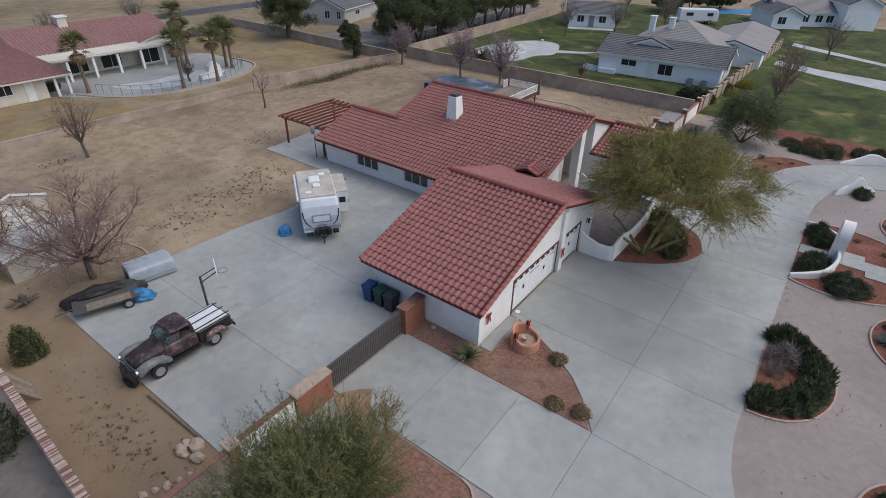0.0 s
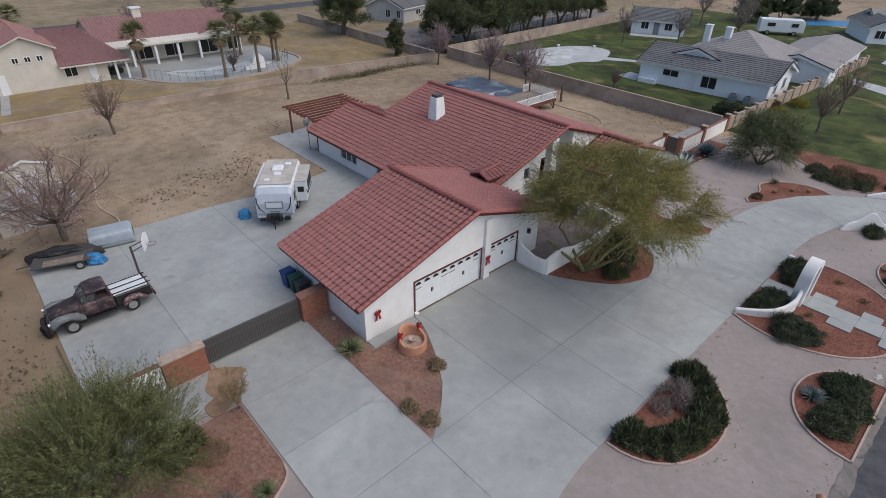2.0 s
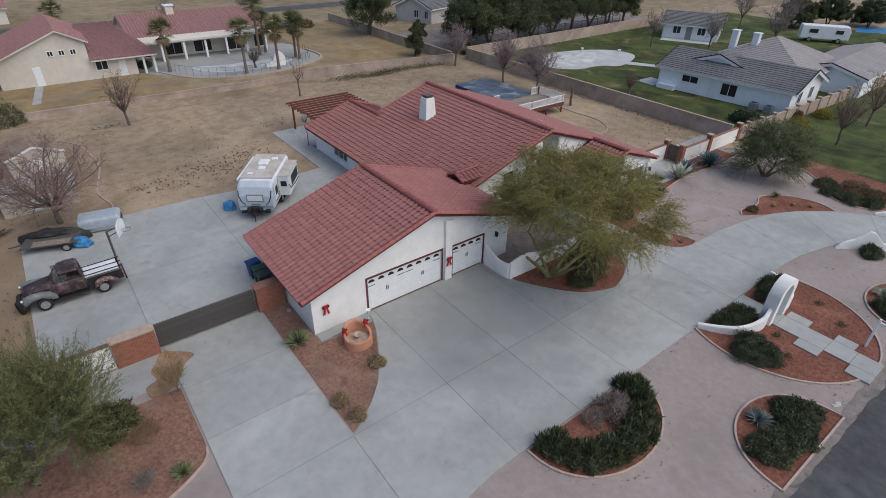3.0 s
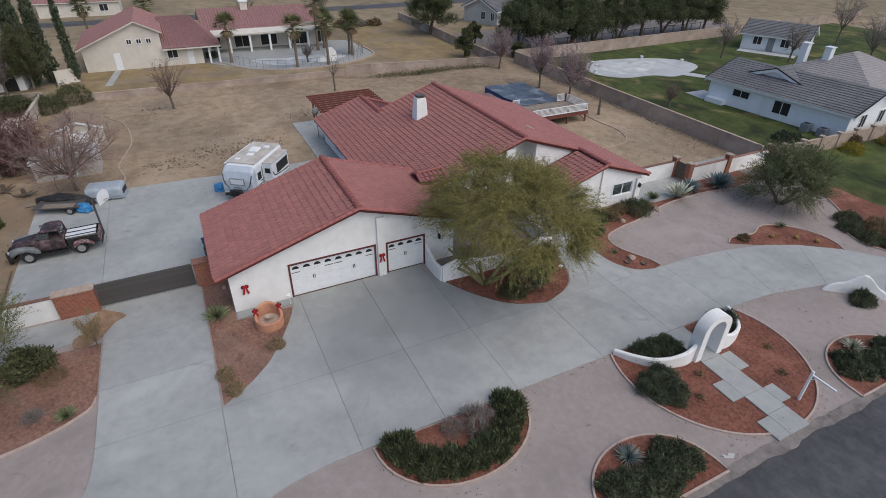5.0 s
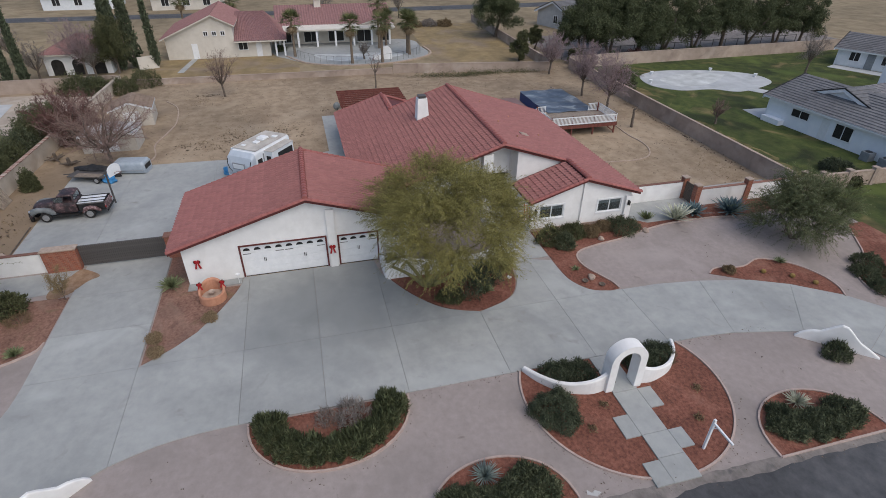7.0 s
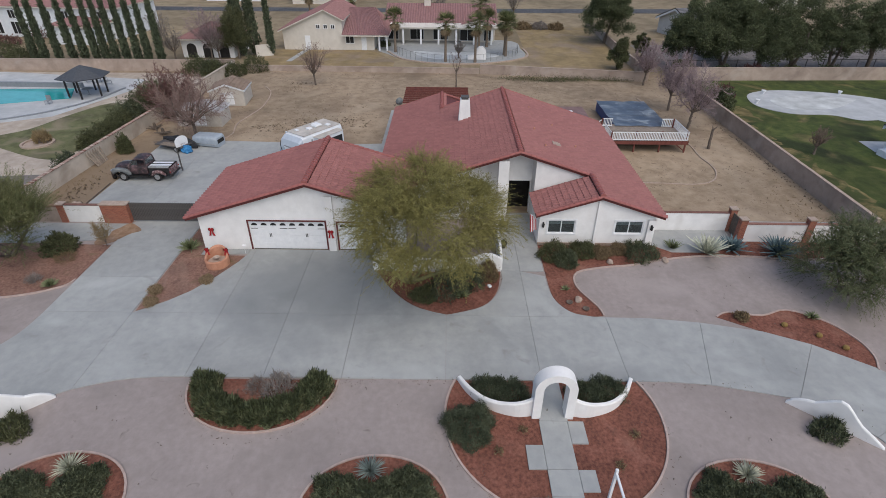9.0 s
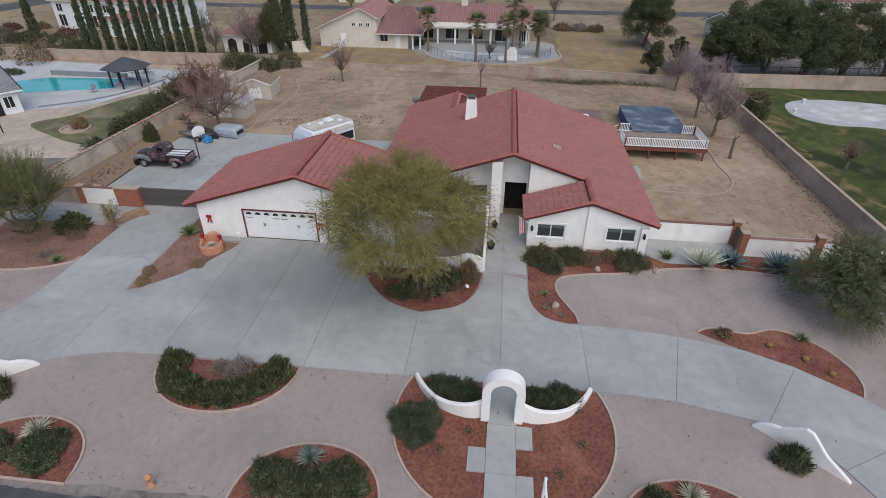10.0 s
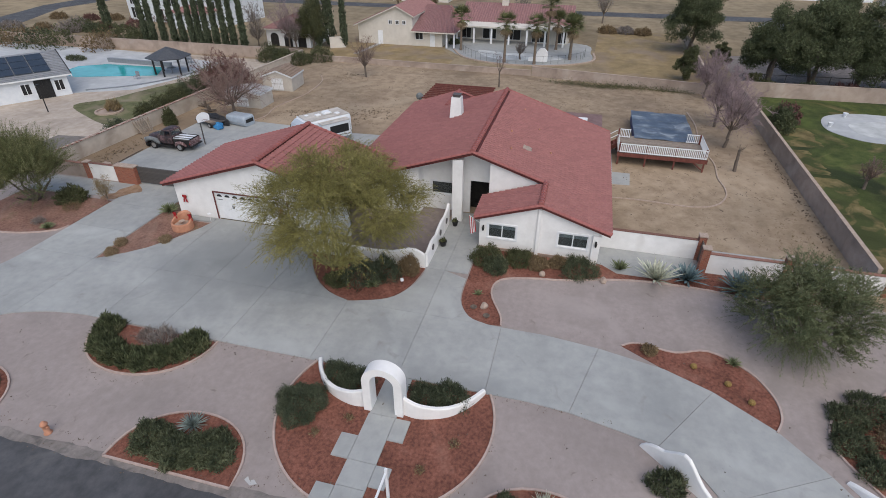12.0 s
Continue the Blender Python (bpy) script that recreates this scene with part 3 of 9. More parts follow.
sheet("neighbour_paving", [(-13.6, -5.5), (-13.6, 0.95), (-21.2, 1.25), (-20.4, -5.5)], 0.012, "greydust", "grey dusty paving along the lot wall", "paving")
for i, (x0, x1, y0, y1) in enumerate(((61.2, 65.0, -41.0, -35.5), (61.0, 63.6, -34.6, -29.0), (61.1, 64.2, -28.4, -14.0))):
    sheet("lawn_dry_strip", [(y, x) for x, y in ragged(x0, x1, y0, y1, 0.25, 0.55, 3.7 + i)], 0.017 + 0.002 * i, "strawlawn", "straw-coloured dry grass along the block wall", "lawn")
sheet("road_verge", ragged(7.95, 8.42, -58.0, 61.0, 0.22, 0.13, 2.5), 0.0255, "verge", "dusty ragged verge between gravel and asphalt", "verge")

# driveway in cast slabs with open joints
driveway = thing("driveway", (-3, 25, 0), label="pale grey concrete driveway cast in large slabs", category="driveway", kind="structure")
JOINT = 0.011


def slab(pts, parent, away, z=0.055, material="concrete"):
    """One slab, pulled in from its outline by half a joint."""
    n = len(pts)
    area = sum(pts[i][0] * pts[(i + 1) % n][1] - pts[(i + 1) % n][0] * pts[i][1] for i in range(n))
    s = 1 if area > 0 else -1
    inn = []
    for i in range(n):
        a, b, c = Vector(pts[i - 1]), Vector(pts[i]), Vector(pts[(i + 1) % n])
        d1, d2 = (b - a).normalized(), (c - b).normalized()
        nrm = Vector((-d1.y - d2.y, d1.x + d2.x))
        if nrm.length > 1e-6:
            nrm.normalize()
        inn.append(tuple(b + nrm * JOINT * s))
    return part("slab", prism(inn, -0.03, z), material, parent, away=away)


DA = (-3, 25, 0)
X1, X0 = 1.15, -3.45
for y0, y1 in ((14.85, 19.6), (19.6, 23.25), (23.25, 26.9), (26.9, 31.75), (31.75, 36.2), (36.2, 40.3)):
    front = [(X1, y0), (X1, y1)]
    if y0 == 14.85:
        front = curve([(2.0, 14.85), (1.45, 16.5), (1.2, 18.2), (X1, 19.6)], 3, False)
    back = [(X0, y1), (X0, y0)]
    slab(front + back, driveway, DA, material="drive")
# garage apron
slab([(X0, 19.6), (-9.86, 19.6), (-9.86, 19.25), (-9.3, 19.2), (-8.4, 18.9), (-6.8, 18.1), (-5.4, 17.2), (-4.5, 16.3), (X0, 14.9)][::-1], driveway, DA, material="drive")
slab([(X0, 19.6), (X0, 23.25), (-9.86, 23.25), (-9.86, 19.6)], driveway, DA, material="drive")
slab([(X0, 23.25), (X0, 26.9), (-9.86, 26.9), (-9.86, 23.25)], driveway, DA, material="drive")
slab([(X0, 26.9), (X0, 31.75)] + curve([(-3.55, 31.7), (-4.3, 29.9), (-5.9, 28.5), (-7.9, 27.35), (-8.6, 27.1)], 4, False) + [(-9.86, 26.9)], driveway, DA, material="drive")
# walk to the entrance
slab([(X0, 31.75), (X0, 36.2), (-7.7, 36.2), (-7.7, 35.05)] + curve([(-6.9, 35.05), (-5.6, 34.7), (-4.3, 33.8), (-3.55, 31.9)], 4, False), driveway, DA, material="drive")
slab([(X0, 36.2), (X0, 40.2)] + curve([(-3.5, 39.6), (-3.9, 38.5), (-5.2, 37.75), (-7.2, 37.62)], 4, False) + [(-7.7, 36.2)], driveway, DA, material="drive")
slab([(-7.7, 36.2), (-7.7, 37.62), (-15.1, 37.62), (-15.1, 36.2)], driveway, DA, material="drive")
slab([(-7.7, 35.05), (-7.7, 36.2), (-15.1, 36.2), (-15.1, 35.05)], driveway, DA, material="drive")
# curve to the east exit
EO = [(X0, 40.3), (-3.42, 42.6), (-3.1, 45.2), (-2.45, 48.2), (-1.5, 50.2), (0.1, 52.4), (1.9, 53.9), (4.5, 55.6), (8.25, 57.0)]
EI = [(X1, 40.3), (X1, 42.2), (1.3, 44.0), (1.75, 46.1), (2.1, 47.6), (2.9, 48.9), (4.1, 49.7), (6.0, 50.6), (8.25, 51.2)]
for i in (0, 2, 4, 6):
    j = min(i + 2, 8)
    slab(EI[i:j + 1] + EO[i:j + 1][::-1], driveway, DA, material="drive")
# west drive and its exit
for xa, xb in ((-13.3, -10.0), (-10.0, -6.7), (-6.7, -3.45)):
    slab([(xb, 10.1), (xb, 14.85), (xa, 14.85), (xa, 10.1)], driveway, DA, material="drive")
slab([(X0, 14.85), (2.0, 14.85), (2.5, 14.0), (3.6, 13.0), (4.4, 12.4)] + curve([(1.5, 7.9), (0.2, 9.0), (-1.6, 9.9), (X0, 10.1)], 4, False), driveway, DA, material="drive")
slab([(4.4, 12.4), (8.25, 10.0), (8.25, 3.0), (4.4, 5.4), (1.5, 7.9)][::-1], driveway, DA, material="drive")

# parking pad behind the gate
pad = thing("parking_pad", (-21, 15, 0), label="weathered grey concrete parking pad behind the gate", category="pavement", kind="structure")
PA = (-21, 15, 0)
slab([(-13.35, 5.25), (-13.35, 9.85), (-20.6, 9.85), (-20.6, 5.25)][::-1], pad, PA, 0.05)
slab([(-20.6, 5.25), (-20.6, 9.85), (-28.8, 9.85), (-27.8, 5.25)], pad, PA, 0.05)
slab([(-13.35, 9.85), (-13.35, 16.25), (-20.6, 16.25), (-20.6, 9.85)], pad, PA, 0.05)
slab([(-20.6, 9.85), (-20.6, 16.25), (-28.5, 16.25), (-28.8, 9.85)], pad, PA, 0.05)
slab([(-16.65, 16.25), (-16.65, 27.25), (-22.4, 27.25), (-22.4, 16.25)], pad, PA, 0.05)
slab([(-22.4, 16.25), (-22.4, 27.25), (-26.0, 27.25), (-28.3, 24.6), (-28.0, 19.3), (-28.5, 16.25)], pad, PA, 0.05)
slab([(-26.0, 27.25), (-38.4, 27.25), (-38.4, 25.6), (-28.4, 25.6), (-28.3, 24.6)], pad, PA, 0.05)
slab([(-33.2, 27.25), (-33.2, 34.0), (-38.9, 34.0), (-38.4, 27.25)], pad, PA, 0.05)
side = thing("side_walk", (-12, 7, 0), label="stained concrete strip before the white wall", category="pavement", kind="structure")
slab([(-13.0, 2.0), (-13.0, 10.0), (-10.9, 10.0), (-10.5, 6.0), (-10.3, 2.0)], side, (-12, 7, 0), 0.03)
slab([(-9.84, 16.3), (-9.84, 19.2), (-9.3, 19.2), (-9.2, 16.3)][::-1], side, (-12, 7, 0), 0.06)


slab([(-12.88, 45.05), (-10.75, 45.05), (-10.05, 46.2), (-10.05, 49.0), (-11.2, 50.8), (-12.88, 50.8)], side, (-12, 7, 0), 0.03)


slab([(-14.2, 51.2), (-11.75, 51.2), (-11.75, 59.6), (-14.2, 59.6)], side, (-12, 7, 0), 0.03)
# planting beds of red rock with pink curbs
def bed(name, pts, label, curb=None, z=0.035, rock="redrock"):
    ob = thing(name, (pts[0][0], pts[0][1], 0), label=label, category="planting bed", kind="structure")
    w = (pts[0][0], pts[0][1], 0)
    part("gravel", prism(pts, -0.05, z), rock, ob, away=w)
    if curb:
        part("curb", ribbon(curb, 0.085, -0.05, 0.09), "curb", ob, "pink concrete edging", away=w)
    return ob


bed("garage_bed", [(-13.2, 16.25), (-13.2, 14.9), (-3.6, 14.95)] + curve([(-3.6, 14.95), (-4.5, 16.25), (-5.4, 17.15), (-6.8, 18.05), (-8.4, 18.85), (-9.1, 19.1)], 3, False)[1:] + [(-9.15, 16.25)], "dusty red rock bed beside the garage", rock="dustyrock")
tb = curve([(-8.0, 27.4), (-5.95, 28.5), (-4.35, 29.95), (-3.6, 31.75), (-4.35, 33.75), (-5.7, 34.65), (-7.6, 35.0)], 4, False)
bed("tree_bed", tb, "rounded red rock bed under the tree", None, 0.07)
fan = arc(3.2, 36.38, 4.6, -116, 116, 36)
bed("fan_bed", fan, "round red rock bed round the arch", arc(3.2, 36.38, 4.66, -116, 116, 44))
hb = [(1.25 + 3.0 * math.sin(a) ** 0.9, 23.4 - 3.4 * math.cos(a)) for a in (math.pi * i / 20 for i in range(21))]
bed("hedge_bed", hb, "half-round bed full of low hedge", hb)
for yc in (17.2, 29.15, 43.4):
    sb = [(8.1 - 2.85 * math.sin(a) ** 0.8, yc - 2.82 * math.cos(a)) for a in (math.pi * i / 20 for i in range(21))]
    bed("street_bed", sb, "half-round red rock bed beside the street", sb + [sb[0]])
rb = curve([(-3.6, 46.3), (-4.0, 47.1), (-3.75, 48.8), (-4.25, 50.4), (-3.3, 52.0), (-1.9, 52.75), (-0.7, 52.8), (0.2, 52.4)], 4, False)
bed("drive_bed", rb + [(-1.45, 50.3), (-2.4, 48.3)], "crescent red rock bed beside the driveway", rb)
rb2 = curve([(-6.5, 59.8), (-2.9, 57.3), (-2.0, 55.6), (-0.7, 54.6), (0.7, 54.5), (2.6, 55.6), (5.0, 57.2), (8.0, 58.2)], 4, False)
bed("corner_bed", rb2 + [(8.0, 61.2), (-6.5, 61.2)], "curving red rock bed beside the lawn", rb2)
wb = curve([(-7.4, 37.7), (-5.2, 37.8), (-3.95, 38.5), (-3.55, 39.5), (-3.6, 40.25)], 4, False) + curve([(-3.7, 40.25), (-4.4, 40.1), (-6.2, 39.3), (-7.6, 39.6), (-8.2, 41.3), (-8.5, 43.2), (-9.2, 45.6), (-9.6, 48.0), (-9.6, 51.1), (-9.3, 54.0), (-9.6, 57.0)], 4, False)
bed("house_bed", wb + [(-11.4, 57.0), (-11.4, 50.9), (-10.0, 49.0), (-10.0, 46.2), (-10.75, 45.3), (-10.75, 37.7)], "curving red rock bed along the house front", curve([(-3.6, 40.25), (-4.4, 40.1), (-6.2, 39.3), (-7.6, 39.6), (-8.2, 41.3), (-8.5, 43.2), (-9.2, 45.6), (-9.6, 48.0), (-9.6, 51.1), (-9.3, 54.0), (-9.6, 57.0)], 4, False))
lb = curve([(-4.3, 2.0), (-4.5, 6.0), (-4.9, 8.1), (-5.7, 9.7), (-6.4, 10.02)], 4, False)
bed("west_bed", lb + [(-10.2, 10.02), (-10.3, 7.0), (-10.3, 2.0)], "dusty red rock bed beside the west drive", lb, rock="dustyrock")
part_walk = thing("garden_path", (4.5, 36.2, 0), label="grey concrete stepping slabs through the arch", category="path", kind="structure")
GP = (4.5, 36.2, 0)
for x0, x1, y0, y1 in ((1.2, 3.5, 35.75, 36.95), (3.5, 5.82, 35.72, 36.92), (3.5, 4.62, 36.92, 37.6), (4.7, 5.82, 35.0, 35.72), (5.82, 6.95, 35.72, 36.92), (5.82, 6.75, 36.92, 37.58), (6.95, 8.05, 35.72, 36.92), (7.0, 8.05, 34.97, 35.72)):
    slab([(x0, y0), (x1, y0), (x1, y1), (x0, y1)], part_walk, GP, 0.1)


# ---- the house ----
house = thing("house", (-20, 30, 0), label="single-storey white stucco house with red tile roof and garage", category="house")
HA = (-20, 30, 0)
PITCH = 0.33


def tile_shape(w=0.33, ln=0.44):
    """One S-shaped tile: x across, y up the slope, z out of it."""
    prof = ((0.0, 0.0), (0.1, -0.006), (0.26, 0.068), (0.5, 0.104), (0.74, 0.068), (0.9, -0.006), (1.0, 0.0))
    vs = [(c * w, 0, h + 0.066) for c, h in prof] + [(c * w, ln, h) for c, h in prof] + [(c * w, 0.004, h * 0.6 - 0.012) for c, h in prof]
    k = len(prof)
    fs = [(i, i + 1, k + i + 1, k + i) for i in range(k - 1)] + [(2 * k + i, 2 * k + i + 1, i + 1, i) for i in range(k - 1)]
    return vs, fs


TV, TF = tile_shape()


def tiled(roof, corner, along, up, width, length, inside=None, singles=None, w=0.33, step=0.40, lift=0.03):
    """Covers a slope with tiles. corner: the eave's start; along, up: unit directions; inside(place) says where tiles lie; singles(i, j): which are pieces of their own."""
    corner, along, up = Vector(corner), Vector(along).normalized(), Vector(up).normalized()
    if along.cross(up).z < 0:
        corner, along = corner + along * width, -along
    nrm = along.cross(up)
    base = Matrix((along, up, nrm)).transposed().to_4x4()
    one = bpy.data.meshes.new("tile")
    one.from_pydata(TV, [], TF)
    one.materials.append(M["tile"])
    arr = np.array(TV)
    R = np.array(base.to_3x3())
    nv, vs, fs = 0, [], []
    rng = random.Random(3)
    for j in range(int(length / step)):
        for i in range(int(width / w)):
            at = corner + along * (i * w) + up * (j * step) + nrm * (lift + rng.uniform(-0.004, 0.006))
            if inside and not inside(at + along * (w / 2) + up * (step / 2)):
                continue
            if singles and singles(i, j):
                ob = new("tile", one)
                ob.parent = roof
                ob.matrix_local = Matrix.Translation(at - Vector(HA)) @ base
                continue
            vs.append(arr @ R.T + np.array(at - Vector(HA)))
            fs += [tuple(nv + k for k in f) for f in TF]
            nv += len(TV)
    if vs:
        me = bpy.data.meshes.new("tiles")
        me.from_pydata(np.concatenate(vs).tolist(), [], fs)
        tagged(part("tiles", me, "tile", roof), "rows of red clay tiles", kind="stuff")


def cap_shape(r, ln):
    vs, fs = [], []
    for y, k, dz in ((0, 1.12, 0.012), (ln, 0.92, -0.004)):
        vs += [(math.cos(math.pi * i / 6) * r * k, y, math.sin(math.pi * i / 6) * r * k + dz) for i in range(7)]
    fs = [(i, i + 7, i + 8, i + 1) for i in range(6)] + [tuple(range(7))]
    return vs, fs


CAP = bpy.data.meshes.new("ridge_tile")
CAP.from_pydata(cap_shape(0.13, 0.39)[0], [], cap_shape(0.13, 0.39)[1])
CAP.materials.append(M["tile_cap"])


def caps(roof, a, b, r=0.13, away=HA):
    """A row of half-round cap tiles from a to b."""
    a, b = Vector(a), Vector(b)
    n = max(2, round((b - a).length / 0.36))
    d = (b - a) / n
    side = d.cross(Vector((0, 0, 1))).normalized()
    upv = side.cross(d).normalized()
    turn = Matrix((side, d.normalized(), upv)).transposed().to_4x4()
    for i in range(n):
        ob = new("ridge_tile", CAP)
        ob.parent = roof
        ob.matrix_local = Matrix.Translation(a + d * i - Vector(away)) @ turn @ Matrix.Diagonal((r / 0.13, d.length / 0.36, r / 0.13, 1))


def deck(roof, pts, t=0.14):
    """Roof boarding: a slab under the tiles, its upper side through the points given."""
    bm = bmesh.new()
    hi = [bm.verts.new(p) for p in pts]
    lo = [bm.verts.new((p[0], p[1], p[2] - t)) for p in pts]
    n = len(pts)
    bm.faces.new(hi)
    bm.faces.new(lo[::-1])
    for i in range(n):
        bm.faces.new((lo[i], lo[(i + 1) % n], hi[(i + 1) % n], hi[i]))
    return part("roof_boarding", bm, "fascia", roof, away=HA)


# garage: gable roof, ridge along x
GR, GP_, GW, GE, GF, GB = 23.35, 0.311, 15.7, 29.6, -9.5, -16.95
GZ = 4.78
gz = lambda y: GZ - GP_ * abs(y - GR)
garage_roof = thing("roof", (0, 0, 0))
garage_roof.parent = house
tagged(garage_roof, "red clay tile gable roof over the garage")
deck(garage_roof, [(GF, GW, gz(GW)), (GF, GR, GZ), (GB, GR, GZ), (GB, GW, gz(GW))])
deck(garage_roof, [(GF, GR, GZ - 0.005), (GF, GE, gz(GE)), (GB, GE, gz(GE)), (GB, GR, GZ - 0.005)])
sl = math.hypot(1, GP_)
tiled(garage_roof, (GF, GW - 0.04, gz(GW - 0.04)), (-1, 0, 0), (0, 1, GP_), GF - GB, (GR - GW) * sl + 0.1, None, lambda i, j: j < 14 and i < 21)
tiled(garage_roof, (GB, GE + 0.04, gz(GE + 0.04)), (1, 0, 0), (0, -1, GP_), GF - GB, (GE - GR) * sl + 0.1)
caps(garage_roof, (GF + 0.05, GR, GZ + 0.125), (GB - 0.05, GR, GZ + 0.125), 0.165)
for ya, yb in ((GW, GR), (GE, GR)):
    caps(garage_roof, (GF, ya, gz(ya) + 0.055), (GF, yb, gz(yb) + 0.055), 0.12)
    caps(garage_roof, (GB, ya, gz(ya) + 0.055), (GB, yb, gz(yb) + 0.055), 0.12)

# main roof: ridge along x, with the wing in front of it and the gable behind it
RY, RZ, RF, RB = 36.5, 5.2, -13.65, -28.4
WE, EE = 26.65, 45.5
mz = lambda y: RZ - PITCH * abs(y - RY)
main_roof = thing("roof")
main_roof.parent = house
tagged(main_roof, "red clay tile roof over the main house")
BY, BX = 31.2, -32.9
WY, WX = 41.3, -10.5
deck(main_roof, [(RF, RY, RZ), (RB, RY, RZ), (RB, BY, mz(BY)), (BX, BY, mz(BY)), (BX, WE, mz(WE)), (-16.5, WE, mz(WE)), (RF, 29.5, mz(29.5))])
deck(main_roof, [(RF, RY, RZ - 0.005), (RF, WY, mz(WY)), (WX, WY, mz(WY)), (WX, EE, mz(EE)), (RB, EE, mz(EE)), (RB, RY, RZ - 0.005)])
sl = math.hypot(1, PITCH)
tiled(main_roof, (RF, WE - 0.04, mz(WE - 0.04)), (-1, 0, 0), (0, 1, PITCH), RF - BX, (RY - WE) * sl + 0.1,
      lambda p: (p.x > RB or p.y < BY) and (p.y > 29.4 or p.x < GB + 1.6 or p.z > gz(p.y) - 0.1))
tiled(main_roof, (RB, EE + 0.04, mz(EE + 0.04)), (1, 0, 0), (0, -1, PITCH), WX - RB, (EE - RY) * sl + 0.1, lambda p: p.x < RF or p.y > WY)
# wing: short slope towards the walk
WL = 37.35
wz = lambda y: mz(WY) - PITCH * (WY - y)
deck(main_roof, [(WX, WY, mz(WY) - 0.005), (WX, WL, wz(WL)), (RF - 0.2, WL, wz(WL)), (RF - 0.2, WY, mz(WY) - 0.005)])
tiled(main_roof, (WX, WL - 0.04, wz(WL - 0.04)), (-1, 0, 0), (0, 1, PITCH), WX - RF, (WY - WL) * sl + 0.1)
# gable behind
bz = lambda y: mz(BY) - PITCH * (y - BY)
deck(main_roof, [(RB + 0.5, BY, mz(BY) - 0.005), (RB + 0.5, 34.2, bz(34.2)), (BX, 34.2, bz(34.2)), (BX, BY, mz(BY) - 0.005)])
tiled(main_roof, (BX, 34.24, bz(34.24)), (1, 0, 0), (0, -1, PITCH), RB - BX + 3.5, (34.24 - BY) * sl + 0.1, lambda p: p.z > mz(p.y) - 0.3)
caps(main_roof, (RF + 0.05, RY, RZ + 0.125), (RB - 0.05, RY, RZ + 0.125), 0.165)
caps(main_roof, (WX + 0.05, WY, mz(WY) + 0.125), (RF, WY, mz(WY) + 0.125), 0.165)
caps(main_roof, (RB + 0.5, BY, mz(BY) + 0.125), (BX - 0.05, BY, mz(BY) + 0.125), 0.165)
for x, ya, yb, f in ((RF, 29.5, RY, mz), (RF, WY, RY, mz), (WX, EE, WY, mz), (WX, WL, WY, wz), (RB, EE, RY, mz), (RB, BY, RY, mz), (BX, WE, BY, mz), (BX, 34.2, BY, bz)):
    caps(main_roof, (x, ya, f(ya) + 0.055), (x, yb, f(yb) + 0.055), 0.12)

# walls
TH = 0.2


def under(f, y, d=0.17):
    return f(y) - d


def gable_wall(x, ys, f, z0, t=TH):
    """The part of a wall along y between z0 and the roof."""
    pts = [(ys[0], z0), (ys[-1], z0)] + [(y, under(f, y)) for y in reversed(ys)]
    return extrude_profile(pts, x - t, x, "x")


DOORS = [(19.4, 24.15, 0.0, 2.08), (24.95, 27.2, 0.0, 2.02)]
part("wall", wall_y(-9.9, TH, 16.3, 29.2, 0, 2.3, DOORS), "stucco", house, away=HA)
part("wall", gable_wall(-9.9, (16.3, GR, 29.2), gz, 2.3), "stucco", house, away=HA)
part("pilaster", boxes((-9.9, -9.72, 24.32, 24.78, 0, 3.9)), "stucco", house, away=HA)
part("wall", wall_x(16.3, TH, -16.6, -10.1, 0, under(gz, 16.3)), "stucco", house, away=HA)
part("wall", boxes((-16.6, -16.4, 16.5, 27.3, 0, 2.3)), "stucco", house, away=HA)
part("wall", gable_wall(-16.4, (16.5, GR, 27.3), gz, 2.3), "stucco", house, away=HA)
WWIN = [(-28.9, -26.6, 0.6, 1.85), (-24.0, -21.7, 0.6, 1.85)]
part("wall", wall_x(27.3, TH, -32.4, -16.6, 0, under(mz, 27.3), WWIN), "stucco", house, away=HA)
part("wall", wall_x(45.0, -TH, -28.0, -10.8, 0, under(mz, 45.0)), "stucco", house, away=HA)
FWIN = [(38.2, 39.95, 0.92, 1.87), (42.5, 44.3, 0.92, 1.85)]
part("wall", wall_y(-10.8, TH, 37.65, 44.8, 0, 2.0, FWIN), "stucco", house, away=HA)
part("wall", gable_wall(-10.8, (37.65, WY, 44.8), lambda y: min(mz(y), wz(y)), 2.0), "stucco", house, away=HA)
part("pilaster", boxes((-10.8, -10.68, 41.2, 41.4, 0, 3.3)), "stucco", house, away=HA)
part("pilaster", boxes((-10.8, -10.62, 44.55, 45.0, 0, 2.0)), "stucco", house, away=HA)
part("plinth", boxes((-10.8, -10.74, 37.65, 44.9, 0, 0.22)), "block", house, away=HA)
part("wall", wall_x(37.65, TH, -14.05, -11.0, 0, under(wz, 37.65)), "stucco", house, away=HA)
part("wall", wall_x(37.65, TH, -16.0, -14.05, 0, under(mz, 37.85)), "stucco", house, away=HA)
part("entry_back", boxes((-17.2, -17.0, 35.6, 38.2, 0, 2.6)), "dark", house, away=HA)
part("front_door", boxes((-17.0, -16.94, 36.3, 37.3, 0.05, 2.1)), "dark", house, away=HA)
part("wall", gable_wall(-13.85, (37.65, 41.4), mz, under(wz, 37.65)), "stucco", house, away=HA)
CW = [(31.22, 31.68, 0.8, 1.7), (31.8, 32.26, 0.8, 1.7)]
part("wall", wall_y(-14.1, TH, 29.2, 32.7, 0, 2.3, CW), "stucco", house, away=HA)
part("wall", gable_wall(-14.1, (29.2, 32.7), mz, 2.3), "stucco", house, away=HA)
